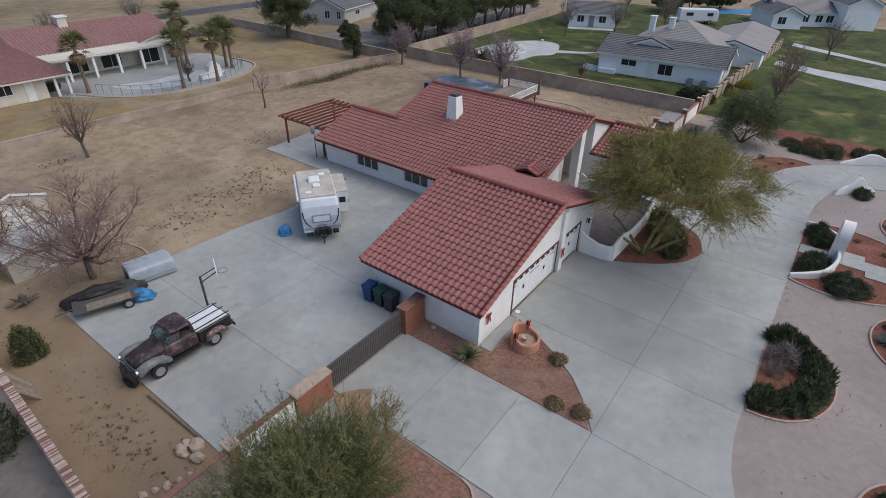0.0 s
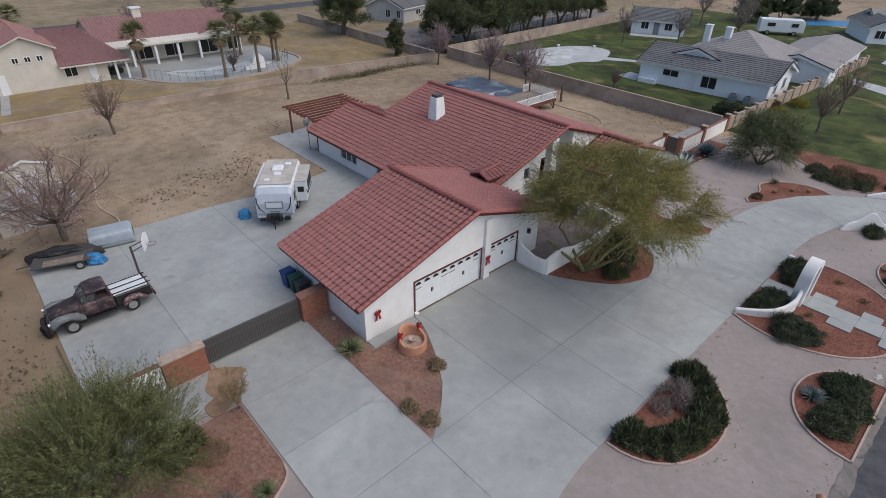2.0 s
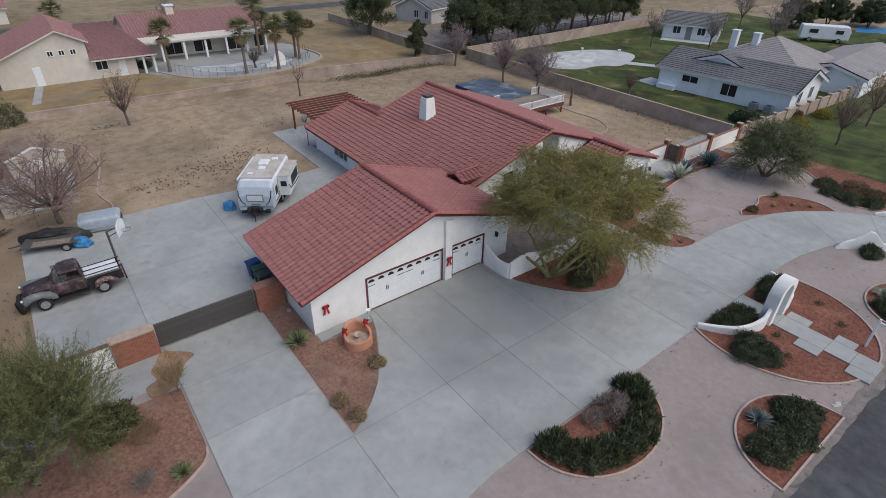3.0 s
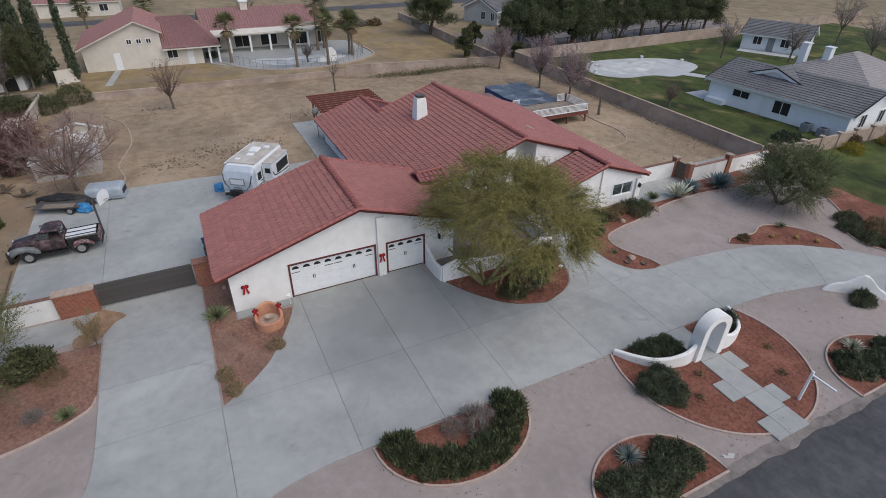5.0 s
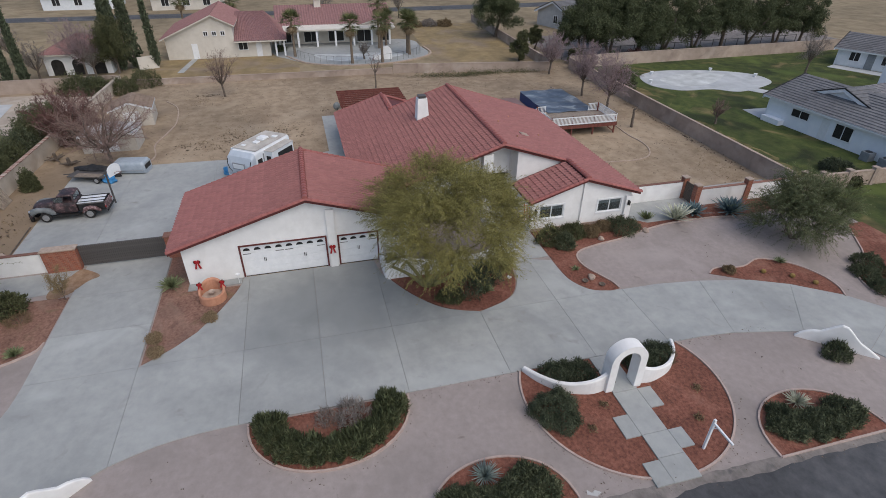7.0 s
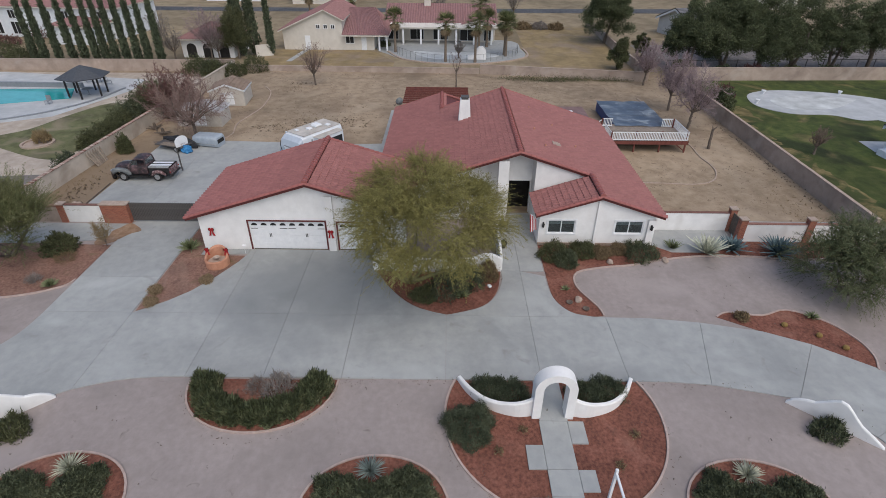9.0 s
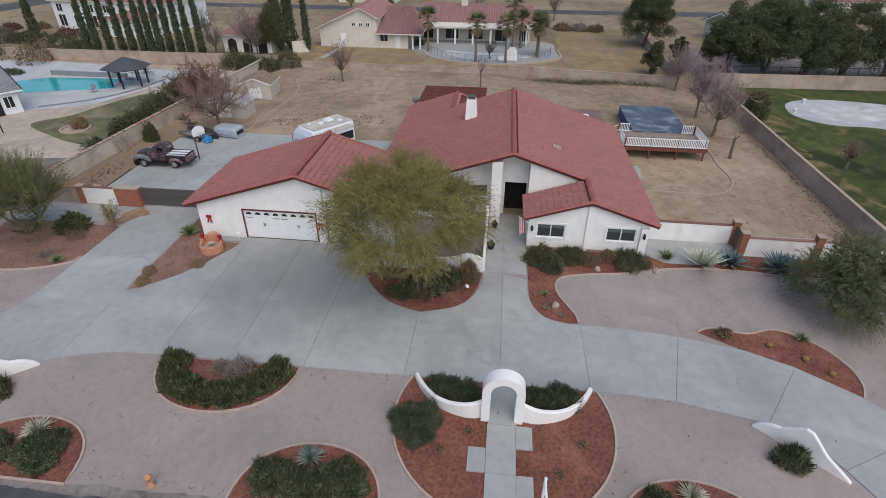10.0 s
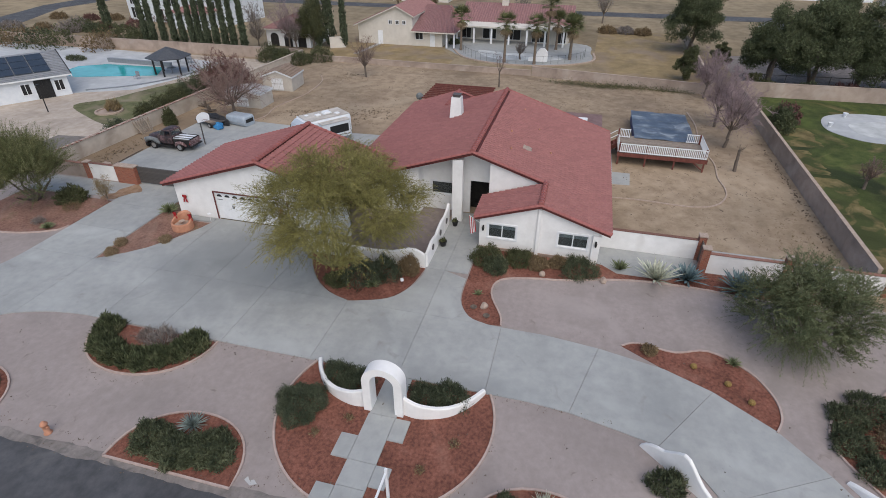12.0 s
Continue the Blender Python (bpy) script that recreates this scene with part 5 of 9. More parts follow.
def bare_tree(loc, seed, height, r, label, material="twig", radius=2.0, trunk=0.28, group="bare trees", limbs=10, kids=8, twigs=7, fine=0.007, flare=0.75, name="bare_tree", leaf=None, bark="bark", full=0.5, start=0.8, lean=(0, 0)):
    """A leafless tree: a trunk, limbs that rise from its head like a vase, and two orders of twigs."""
    t = thing(name, loc, seed * 37, label, "tree", group)
    rng = random.Random(seed)
    jit = lambda k: Vector((rng.gauss(0, k), rng.gauss(0, k), rng.gauss(0, k)))
    lean = Matrix.Rotation(-math.radians(seed * 37), 3, "Z") @ Vector((lean[0], lean[1], 0))
    head = Vector((rng.uniform(-0.1, 0.1), rng.uniform(-0.1, 0.1), height * trunk)) + lean * 0.2
    leaves = []
    stem, fork, twig = [(Vector((0, 0, -0.05)), head * 0.5 + jit(0.03), r * 1.15, r * 0.95), (head * 0.5, head, r * 0.95, r * 0.85)], [], []
    for i in range(limbs):
        a = i * 2.399963 + rng.uniform(-0.3, 0.3)
        s = ((i + 0.6) / limbs) ** full * rng.uniform(0.85, 1.05)
        tip = Vector((radius * s * math.cos(a), radius * s * math.sin(a), height * (trunk + (1 - trunk) * math.sqrt(max(0.05, 1 - (s * flare) ** 2)) * rng.uniform(0.85, 1.0)))) + lean
        out = head.lerp(tip, 0.45) + Vector((0, 0, -0.04 * height)) + jit(0.05 * radius)
        line = [head.lerp(out, 0.0), head.lerp(out, 0.55) + jit(0.03 * radius), out, out.lerp(tip, 0.5) + jit(0.05 * radius), tip]
        rad = [r * 0.5 * k for k in (1.0, 0.75, 0.52, 0.33, 0.14)]
        stem += [(line[k], line[k + 1], rad[k], rad[k + 1]) for k in range(4)]
        span = (tip - head).length
        for k in range(kids):
            u = start + (4 - start) * (k + rng.random()) / kids
            j = min(int(u), 3)
            p = line[j].lerp(line[j + 1], u - j)
            d = ((line[j + 1] - line[j]).normalized() + jit(0.55) + Vector((0, 0, 0.12))).normalized()
            ln = span * rng.uniform(0.22, 0.38) * (1.15 - 0.12 * u)
            m, q = p + d * ln * 0.5 + jit(0.04 * span), p + d * ln + jit(0.03 * span)
            rr = max(0.011, r * 0.15)
            fork += [(p, m, rr, rr * 0.75), (m, q, rr * 0.75, rr * 0.5)]
            for w in range(twigs):
                v = (w + rng.random()) / twigs
                o = p.lerp(m, v * 2) if v < 0.5 else m.lerp(q, v * 2 - 1)
                e = (d + jit(0.6) + Vector((0, 0, 0.1))).normalized()
                n = ln * rng.uniform(0.35, 0.7)
                x, y = o + e * n * 0.5 + jit(0.05 * n), o + e * n
                twig += [(o, x, fine * 1.3, fine), (x, y, fine, fine * 0.7)]
                leaves += [o.lerp(y, 0.35), o.lerp(y, 0.7), y]
                for _ in range(3):
                    c = o.lerp(y, rng.uniform(0.3, 1.0))
                    twig.append((c, c + (e + jit(0.6)).normalized() * n * rng.uniform(0.3, 0.6), fine, fine * 0.6))
    limbs_mesh("trunk", stem, bark, t, 6)
    if leaf:
        limbs_mesh("bough", fork + twig, material, t, 4)
        kind_, n, size, cloud, aspect, lift = leaf
        V, F = scatter([tuple(p) for p in leaves], n, size, cloud, seed, aspect, lift, (0, 0, height * trunk))
        V[:, 2] = np.maximum(V[:, 2], 0.1)
        leafmesh("crown", V, F, kind_, t)
    else:
        limbs_mesh("crown", fork + twig, material, t, 3)
    return t


def shrub(loc, rx, ry, h, seed, label, leaf="shrub", size=0.11, n=900, name="shrub", group="", rz=0, aspect=2.5, up=0.5, category="shrub"):
    """A low mound of leaves on short stems."""
    t = thing(name, loc, rz, label, category, group)
    rng = np.random.default_rng(seed)
    a = rng.uniform(0, 2 * np.pi, n)
    b = np.arccos(rng.uniform(0, 1, n))
    k = rng.uniform(0.55, 1.0, n) ** 0.5 * (1 + 0.13 * np.sin(3 * a + seed) + 0.1 * np.sin(7 * a + 2 * seed) + 0.08 * np.sin(5 * b * 3 + seed))
    P = np.stack([rx * k * np.sin(b) * np.cos(a), ry * k * np.sin(b) * np.sin(a), h * k * np.cos(b) + 0.03], axis=1)
    V, F = scatter(P, 5, size, 0.05, seed, aspect, up, (0, 0, -0.4 * h))
    V[:, 2] = np.maximum(V[:, 2], 0.0)
    leafmesh("leaves", V, F, leaf, t)
    rg = random.Random(seed)
    bm = bmesh.new()
    for i in range(7):
        w = 2 * math.pi * i / 7
        rod(bm, (0.1 * rx * math.cos(w), 0.1 * ry * math.sin(w), -0.03), (0.6 * rx * math.cos(w), 0.6 * ry * math.sin(w), h * 0.6), 0.018, 0.008, 4)
    part("woody_base", bm, "bark", t)
    return t


# ---- trees of the lot ----
spray_tree("palo_verde_tree", (-6.55, 29.55, 0.05), 6, "wide palo verde tree with hazy yellow-green sprays over a planted bed", "paloverde", "greenbark", "greenstem", (0.45, 1.0, 4.75, 5.1, 4.5, 2.6), stems=6, clumps=60, strands=104, length=1.05, pinnae=27, size=0.085, droop=0.42, lift=0.2, r=0.15, puff=0.8, low=-0.8, fork=2.4, shell=0.8, spread=0.7, uneven=0.24)
spray_tree("mesquite_tree", (-8.9, 4.5, 0), 8, "spreading grey-green mesquite tree with feathery sprays", "mesquite", "bark", "greenstem", (0.25, 0.2, 2.5, 2.3, 3.6, 2.55), stems=5, clumps=40, strands=62, length=1.75, pinnae=44, size=0.085, droop=0.14, lift=0.7, r=0.14, puff=0.55, low=-0.6, fork=1.5, shell=0.62, spread=0.6, tidy=0.26, uneven=0.35)
spray_tree("mesquite_tree", (-5.9, 54.6, 0), 11, "dense dark green mesquite tree with drooping branches on gravel", "darkmesquite", "bark", "greenstem", (0.0, -0.1, 2.1, 3.05, 3.3, 2.7), stems=4, clumps=44, strands=50, length=1.2, pinnae=32, size=0.1, droop=0.4, lift=0.25, r=0.14, puff=0.6, low=-0.7, fork=1.3, shell=0.7, spread=0.6, tidy=0.28, uneven=0.35)
bare_tree((-30.0, 7.6, 0), 3, 5.8, 0.17, "large bare tree with reddish twigs beside the pad", "rustytwig", radius=4.3, limbs=17, kids=10, twigs=8, fine=0.009, flare=0.92, trunk=0.22)
bare_tree((-35.0, 3.6, 0), 14, 5.2, 0.18, "bare tree with dense reddish twigs beside the sheds", "autumn", radius=3.2, limbs=16, kids=12, twigs=9, fine=0.010, flare=0.95, trunk=0.2)
bare_tree((-48.2, 15.2, 0), 6, 5.0, 0.13, "small round-headed bare tree in the dirt yard", radius=2.1, limbs=16, kids=6, twigs=5, flare=0.8, trunk=0.26)
bare_tree((-48.0, 32.8, 0), 9, 4.2, 0.10, "slender bare young tree in the dirt yard", radius=1.1, limbs=5, kids=5, twigs=4, trunk=0.4)
for i, (x, y, h) in enumerate(((-49.5, 56.6, 5.2), (-39.3, 56.2, 6.0), (-33.5, 56.1, 6.0))):
    bare_tree((x, y, 0), 20 + i, h, 0.13, "bare tree with mauve twigs beside the block wall", "mauvetwig", radius=2.0 + 0.3 * i, limbs=14, kids=11, twigs=9, fine=0.009, flare=0.85, group="bare trees by the wall")
bare_tree((-28.0, 56.0, 0), 31, 2.3, 0.14, "short bare trunk with cut branches", radius=0.45, limbs=4, kids=2, twigs=2, trunk=0.8)
bare_tree((-10.03, 9.9, 0), 33, 2.0, 0.03, "thin yellowed sapling beside the west drive", "goldgrass", radius=0.7, limbs=8, kids=5, twigs=4, group="", trunk=0.15, fine=0.006, leaf=("goldgrass", 5, 0.07, 0.08, 4.0, 0.5))


# ---- gate, piers and garden walls ----
def pier(loc, sx, sy, h, label, cap="rock"):
    p = thing("brick_pier", loc, 0, label, "pier", "brick piers")
    part("shaft", boxes((-sx / 2, sx / 2, -sy / 2, sy / 2, -0.05, h)), "brickwork", p)
    part("cap", boxes((-sx / 2 - 0.05, sx / 2 + 0.05, -sy / 2 - 0.05, sy / 2 + 0.05, h, h + 0.09), bevel=0.02), cap, p, "pale stone cap")
    return p


pier((-13.3, 9.0, 0), 0.5, 1.8, 1.4, "wide red brick pier beside the gate")
pier((-13.35, 15.45, 0), 0.5, 1.45, 1.5, "wide red brick pier against the garage", "brick")
pier((-13.3, 5.3, 0), 0.42, 0.42, 1.35, "slender red brick pier at the wall's end")
for x, y in ((-13.0, 51.05), (-11.55, 51.05), (-11.6, 55.5), (-11.6, 60.7)):
    pier((x, y, 0), 0.42, 0.42, 1.65, "slender red brick pier in the white wall")
gate = thing("driveway_gate", (-13.4, 12.3, 0), 0, "dark slatted metal driveway gate, closed", "gate")
part("gate_frame", boxes((-0.04, 0.04, -2.35, 2.35, 0.1, 0.18), (-0.04, 0.04, -2.35, 2.35, 1.36, 1.44), (-0.04, 0.04, -2.35, -2.29, 0.18, 1.36), (-0.04, 0.04, 2.29, 2.35, 0.18, 1.36), (-0.04, 0.04, -0.03, 0.03, 0.18, 1.36)), "iron", gate)
part("gate_panel", boxes((-0.012, 0.012, -2.29, 2.29, 0.18, 1.36)), "iron", gate, "dark solid panel behind the slats")
pk = bpy.data.meshes.new("slat")
b = boxes((0.04, 0.065, -0.045, 0.045, 0.12, 1.42))
b.to_mesh(pk)
b.free()
pk.materials.append(M["iron"])
for i in range(42):
    s = new("slat", pk)
    s.parent, s.location = gate, (0, -2.27 + 4.54 * i / 41, 0)
side_gate = thing("garden_gate", (-12.3, 51.05, 0), 0, "dark brown wooden gate between brick piers", "gate")
for i in range(8):
    part("board", boxes((-0.5 + i * 0.125, -0.385 + i * 0.125, -0.03, 0.03, 0.06, 1.45)), "bark", side_gate)


def curved_wall(name, pts, hs, width, label, n=5, material="stucco", category="garden wall"):
    line = curve(pts, n, False)
    w = thing(name, (*pts[0], 0), 0, label, category)
    k = [i / (len(hs) - 1) for i in range(len(hs))]
    part("wall", swept_wall(line, lerp(k, hs, len(line)), width), material, w, smooth=False, away=(*pts[0], 0))
    return w


curved_wall("courtyard_wall", [(-9.75, 27.35), (-8.6, 27.35), (-7.75, 27.4)], [1.45, 1.15, 0.95, 0.95, 1.05], 0.18, "low white stucco courtyard wall with a curved top")
curved_wall("courtyard_wall", [(-7.7, 27.4), (-7.62, 30.0), (-7.62, 33.0), (-7.7, 35.0)], [1.1, 1.4, 1.0, 0.9, 1.0, 1.4, 1.0], 0.18, "long white stucco courtyard wall with a wavy top")
curved_wall("courtyard_wall", [(-7.8, 35.02), (-10.0, 35.02), (-13.3, 35.02)], [1.0, 1.05, 1.25, 1.05, 1.35, 1.2, 1.6], 0.18, "white stucco courtyard wall stepping up beside the walk")
for x in (-9.0, -10.8, -12.4):
    m = thing("wall_medallion", (x, 35.13, 0.75), 0, "dark round medallion on the courtyard wall", "ornament", "wall medallions")
    part("disc", extrude_profile([(0.2 * math.cos(2 * math.pi * k / 16), 0.2 * math.sin(2 * math.pi * k / 16)) for k in range(16)], -0.02, 0.02, "y"), "iron", m)
yard = flat("courtyard_floor", [(-14.05, 27.6), (-7.8, 27.6), (-7.8, 34.93), (-15.25, 34.93), (-15.25, 32.75), (-14.05, 32.75)], 0.05, "court", "brown courtyard paving", "paving")

# arch with its wings
archway = thing("garden_arch", (3.05, 36.32, 0), 0, "white stucco garden arch over the path", "arch")
R1, R0, ZC = 0.88, 0.52, 1.72
out = [(-R1, -0.05), (-R1, ZC)] + [(R1 * math.cos(math.pi - math.pi * k / 44), ZC + R1 * math.sin(math.pi * k / 44)) for k in range(1, 44)] + [(R1, ZC), (R1, -0.05)]
inn = [(-R0, -0.05), (-R0, ZC)] + [(R0 * math.cos(math.pi - math.pi * k / 44), ZC + R0 * math.sin(math.pi * k / 44)) for k in range(1, 44)] + [(R0, ZC), (R0, -0.05)]
bm = bmesh.new()
ring = [[bm.verts.new((x, y, z)) for y, z in prof] for x in (-0.3, 0.3) for prof in (out, inn)]
n = len(out)
for i in range(n - 1):
    for A, B in ((0, 1), (1, 3), (3, 2), (2, 0)):
        bm.faces.new((ring[A][i], ring[A][i + 1], ring[B][i + 1], ring[B][i]))
for i in (0, n - 1):
    bm.faces.new([ring[k][i] for k in (0, 1, 3, 2)])
part("arch", bm, "stucco", archway)
for s in (-1, 1):
    pts = [(3.1, 36.32 + s * 0.86), (3.15, 36.32 + s * 1.6), (2.75, 36.32 + s * 2.7), (1.95, 36.32 + s * 3.5), (1.15, 36.32 + s * 3.95)]
    curved_wall("arch_wing_wall", pts, [1.05, 0.85, 0.62, 0.5, 0.42, 0.3], 0.19, "low curving white stucco wing wall beside the arch")
HUMP = [0.08, 0.4, 0.62, 0.72, 1.05, 1.35, 1.3, 0.95, 0.62, 0.42, 0.2, 0.06]
curved_wall("exit_wall", [(2.2, 46.9), (3.0, 47.8), (3.85, 48.7), (4.65, 49.6)], HUMP, 0.16, "low white stucco wall with a humped top beside the drive")
curved_wall("exit_wall", [(2.4, 14.4), (3.2, 13.5), (4.0, 12.6), (4.8, 11.7)], HUMP, 0.16, "low white stucco wall with a humped top beside the drive")
curved_wall("exit_wall", [(2.0, 54.4), (3.2, 55.25), (4.4, 56.05), (5.8, 56.75)], [0.12, 0.35, 0.6, 0.95, 0.9, 0.55, 0.3], 0.2, "low white stucco wall with a humped top beside the drive")
post = thing("sign_post", (6.95, 37.82, 0), 0, "white wooden sign post with a bare arm", "sign post")
part("post", boxes((-0.05, 0.05, -0.05, 0.05, 0, 1.75), bevel=0.01), "white", post)
part("arm", boxes((0.05, 1.05, -0.04, 0.04, 1.52, 1.6), bevel=0.01), "white", post)
part("brace", rods((((0.04, 0, 1.3)), ((0.25, 0, 1.52)), 0.02), seg=6), "white", post)

# hydrant
hyd = thing("fire_hydrant", (7.75, 23.3, 0), 0, "faded salmon-red fire hydrant beside the street", "hydrant")
part("body", lathe([(0.16, 0), (0.16, 0.05), (0.11, 0.07), (0.11, 0.48), (0.15, 0.5), (0.15, 0.54), (0.12, 0.58), (0.07, 0.66), (0.03, 0.7)], 14), "terracotta", hyd, smooth=True)
for s in (-1, 1):
    part("outlet", rods(((0, 0.09 * s, 0.38), (0, 0.19 * s, 0.38), 0.05), seg=8), "terracotta", hyd)

# round fountain basin with ribbons
ft = thing("round_basin", (-8.15, 17.75, 0), 0, "round terracotta stucco basin with red bows on its posts", "fountain")
bm = lathe([(0.70, -0.04), (0.70, 0.5), (0.67, 0.55), (0.59, 0.55), (0.56, 0.5), (0.56, 0.3), (0.02, 0.28)], 36)
for v in bm.verts:
    # the rim sweeps up towards the house
    if v.co.z > 0.4:
        v.co.z += 0.34 * max(0.0, 0.35 - v.co.x / 0.7) ** 1.3
part("basin", bm, "terracotta", ft)
part("basin_floor", lathe([(0.55, 0.3), (0.5, 0.315), (0.02, 0.315)], 24), "rock", ft)
part("water_bowl", lathe([(0.03, 0.26), (0.05, 0.45), (0.18, 0.52), (0.2, 0.56), (0.14, 0.55), (0.02, 0.5)], 14), "rock", ft)


def bow(parent, x, y, z, s=1.0):
    b = thing("bow", (x, y, z))
    b.parent = parent
    bm = bmesh.new()
    for k in (-1, 1):
        loft([section(0.0, 0.0, 0.05 * s, -0.04 * s, 0.04 * s, 2.5, 8), section(0.03, 0.07 * k * s, 0.13 * s, -0.12 * s, 0.14 * s, 2.2, 8), section(0.03, 0.16 * k * s, 0.06 * s, -0.07 * s, 0.09 * s, 2.2, 8)], bm)
    part("loops", bm, "redcloth", b)
    for k in (-1, 1):
        t = extrude_profile([(k * y * s, z * s) for y, z in ((0.0, 0.0), (0.05, 0.0), (0.13, -0.24), (0.19, -0.46), (0.13, -0.42), (0.08, -0.47), (0.04, -0.25))], 0.015, 0.045, "x")
        part("tail", t, "redcloth", b)
    return b


for dy in (-0.68, 0.68):
    part("post", boxes((-0.32, -0.22, dy * 0.86 - 0.05, dy * 0.86 + 0.05, 0.0, 1.02)), "redwood", ft)
    bow(ft, -0.2, dy * 0.86, 0.95, 0.8)
for y in (17.0, 24.52):
    wb_ = thing("wall_bow", (-9.86 if y < 20 else -9.7, y, 1.5), 0, "red ribbon bow on the garage wall", "bow", "red bows")
    bow(wb_, 0.03, 0, 0.0, 1.0)
stand = thing("garden_stand", (-9.35, 19.05, 0), 0, "thin white wire plant stand by the garage", "plant stand")
part("rod", rods(((0, 0, 0.05), (0, 0, 0.6), 0.012), seg=5), "white", stand)
part("tray", lathe([(0.02, 0.58), (0.12, 0.62), (0.13, 0.66), (0.02, 0.64)], 10), "white", stand)


# ---- bins, hoop, pots, flag, lamps ----
def bin_(loc, rz, material, label):
    b = thing("wheelie_bin", loc, rz, label, "bin", "bins beside the garage")
    part("body", loft([[(x * k, y * k, z) for x, y in ((-0.29, -0.33), (0.29, -0.33), (0.29, 0.33), (-0.29, 0.33))] for k, z in ((0.8, 0.06), (1.0, 0.95), (1.06, 0.96), (1.06, 1.0))]), material, b)
    part("lid", loft([[(x * k, y * k, z) for x, y in ((-0.31, -0.37), (0.31, -0.37), (0.31, 0.37), (-0.31, 0.37))] for k, z in ((1.0, 1.0), (1.0, 1.04), (0.75, 1.1))]), material, b)
    for s in (-1, 1):
        part("wheel", rods(((s * 0.24, 0.3, 0.1), (s * 0.3, 0.3, 0.1), 0.1), seg=12), "rubber", b)
    return b


bin_((-16.45, 15.75, 0.05), 5, "bluebin", "dark blue wheeled bin beside the garage")
bin_((-15.7, 15.8, 0.05), -4, "greenbin", "dark green wheeled bin beside the garage")
bin_((-15.0, 15.8, 0.05), 2, "greybin", "charcoal wheeled bin beside the garage")
hoop = thing("basketball_hoop", (-21.9, 9.7, 0.05), 64, "basketball hoop with a white backboard on a steel pole", "basketball hoop")
part("pole", rods(((0, 0, 0), (0, 0, 2.45), 0.06), seg=10), "iron", hoop)
part("arm", rods(((0, 0, 2.42), (0.75, 0, 2.75), 0.03), ((0, 0, 2.1), (0.75, 0, 2.5), 0.03)), "iron", hoop)
bd = [(-0.55, -0.1), (0.55, -0.1), (0.6, 0.25)] + [(0.6 * math.cos(math.pi * k / 8), 0.3 + 0.42 * math.sin(math.pi * k / 8)) for k in range(9)] + [(-0.6, 0.25)]
part("backboard", extrude_profile([(y, 2.42 + z) for y, z in bd], 0.76, 0.8, "x"), "white", hoop, "white fan-shaped backboard")
bm = bmesh.new()
for k in range(16):
    a, c = 2 * math.pi * k / 16, 2 * math.pi * (k + 1) / 16
    rod(bm, (1.05 + 0.23 * math.cos(a), 0.23 * math.sin(a), 2.5), (1.05 + 0.23 * math.cos(c), 0.23 * math.sin(c), 2.5), 0.012, seg=5)
part("rim", bm, "redwood", hoop)


def pot(loc, r, label):
    p = thing("plant_pot", loc, 0, label, "pot", "pots beside the walk")
    part("pot", lathe([(r * 0.7, 0), (r, 0.28), (r * 1.12, 0.3), (r * 1.12, 0.35), (r * 0.9, 0.35), (r * 0.85, 0.3), (0.01, 0.29)], 16), "black", p)
    V, F = scatter([(0, 0, 0.36)], 60, 0.2, r * 0.35, 4, 3.0, 1.2)
    leafmesh("plant", V, F, "olive", p)


pot((-13.1, 35.55, 0.055), 0.2, "dark planted pot at the column")
pot((-10.4, 35.4, 0.055), 0.24, "dark planted pot beside the walk")
fl = thing("hanging_flag", (-10.7, 37.1, 1.05), 0, "striped red and white flag hanging from a slanted pole", "flag")
part("pole", rods(((-0.02, 0.56, 0.85), (0.02, -0.12, 1.32), 0.015), seg=6), "white", fl)
for i in range(7):
    y = -0.1 + i * 0.055
    x = 0.05 * math.sin(i * 1.3)
    part("stripe", loft([[(x + a, y + 0.1 * k + b, z) for a, b in ((0, 0), (0.012, 0), (0.012, 0.056), (0, 0.056))] for k, z in ((1.0, 0.03 * i), (0.6, 0.45), (0.0, 1.28 - 0.045 * i))]), "flag" if i % 2 == 0 else "white", fl)


def sconce(loc, label="black iron wall lantern"):
    s = thing("wall_lantern", loc, 0, label, "lantern", "wall lanterns")
    part("bracket", rods(((0, 0, 0.12), (0.14, 0, 0.2), 0.012), seg=6), "black", s)
    part("lamp_body", lathe([(0.03, -0.16), (0.06, -0.12), (0.075, 0.08), (0.09, 0.1), (0.02, 0.18)], 8, loc=(0.14, 0, 0)), "black", s)
    part("backplate", boxes((0, 0.02, -0.05, 0.05, -0.18, 0.18)), "black", s)


for y, z in ((37.9, 1.55), (44.75, 1.5), (28.2, 1.75)):
    sconce((-10.79 if 30 < y < 44 else (-10.61 if y > 44 else -9.89), y, z))

gl = thing("garden_light", (-5.65, 34.2, 0.07), 25, "small white spotlight on a stake under the tree", "garden light")
part("stake", rods(((0, 0, -0.05), (0, 0, 0.3), 0.015), seg=6), "black", gl)
part("lamp_head", boxes((-0.11, 0.11, -0.09, 0.09, 0.3, 0.42), bevel=0.025), "white", gl)

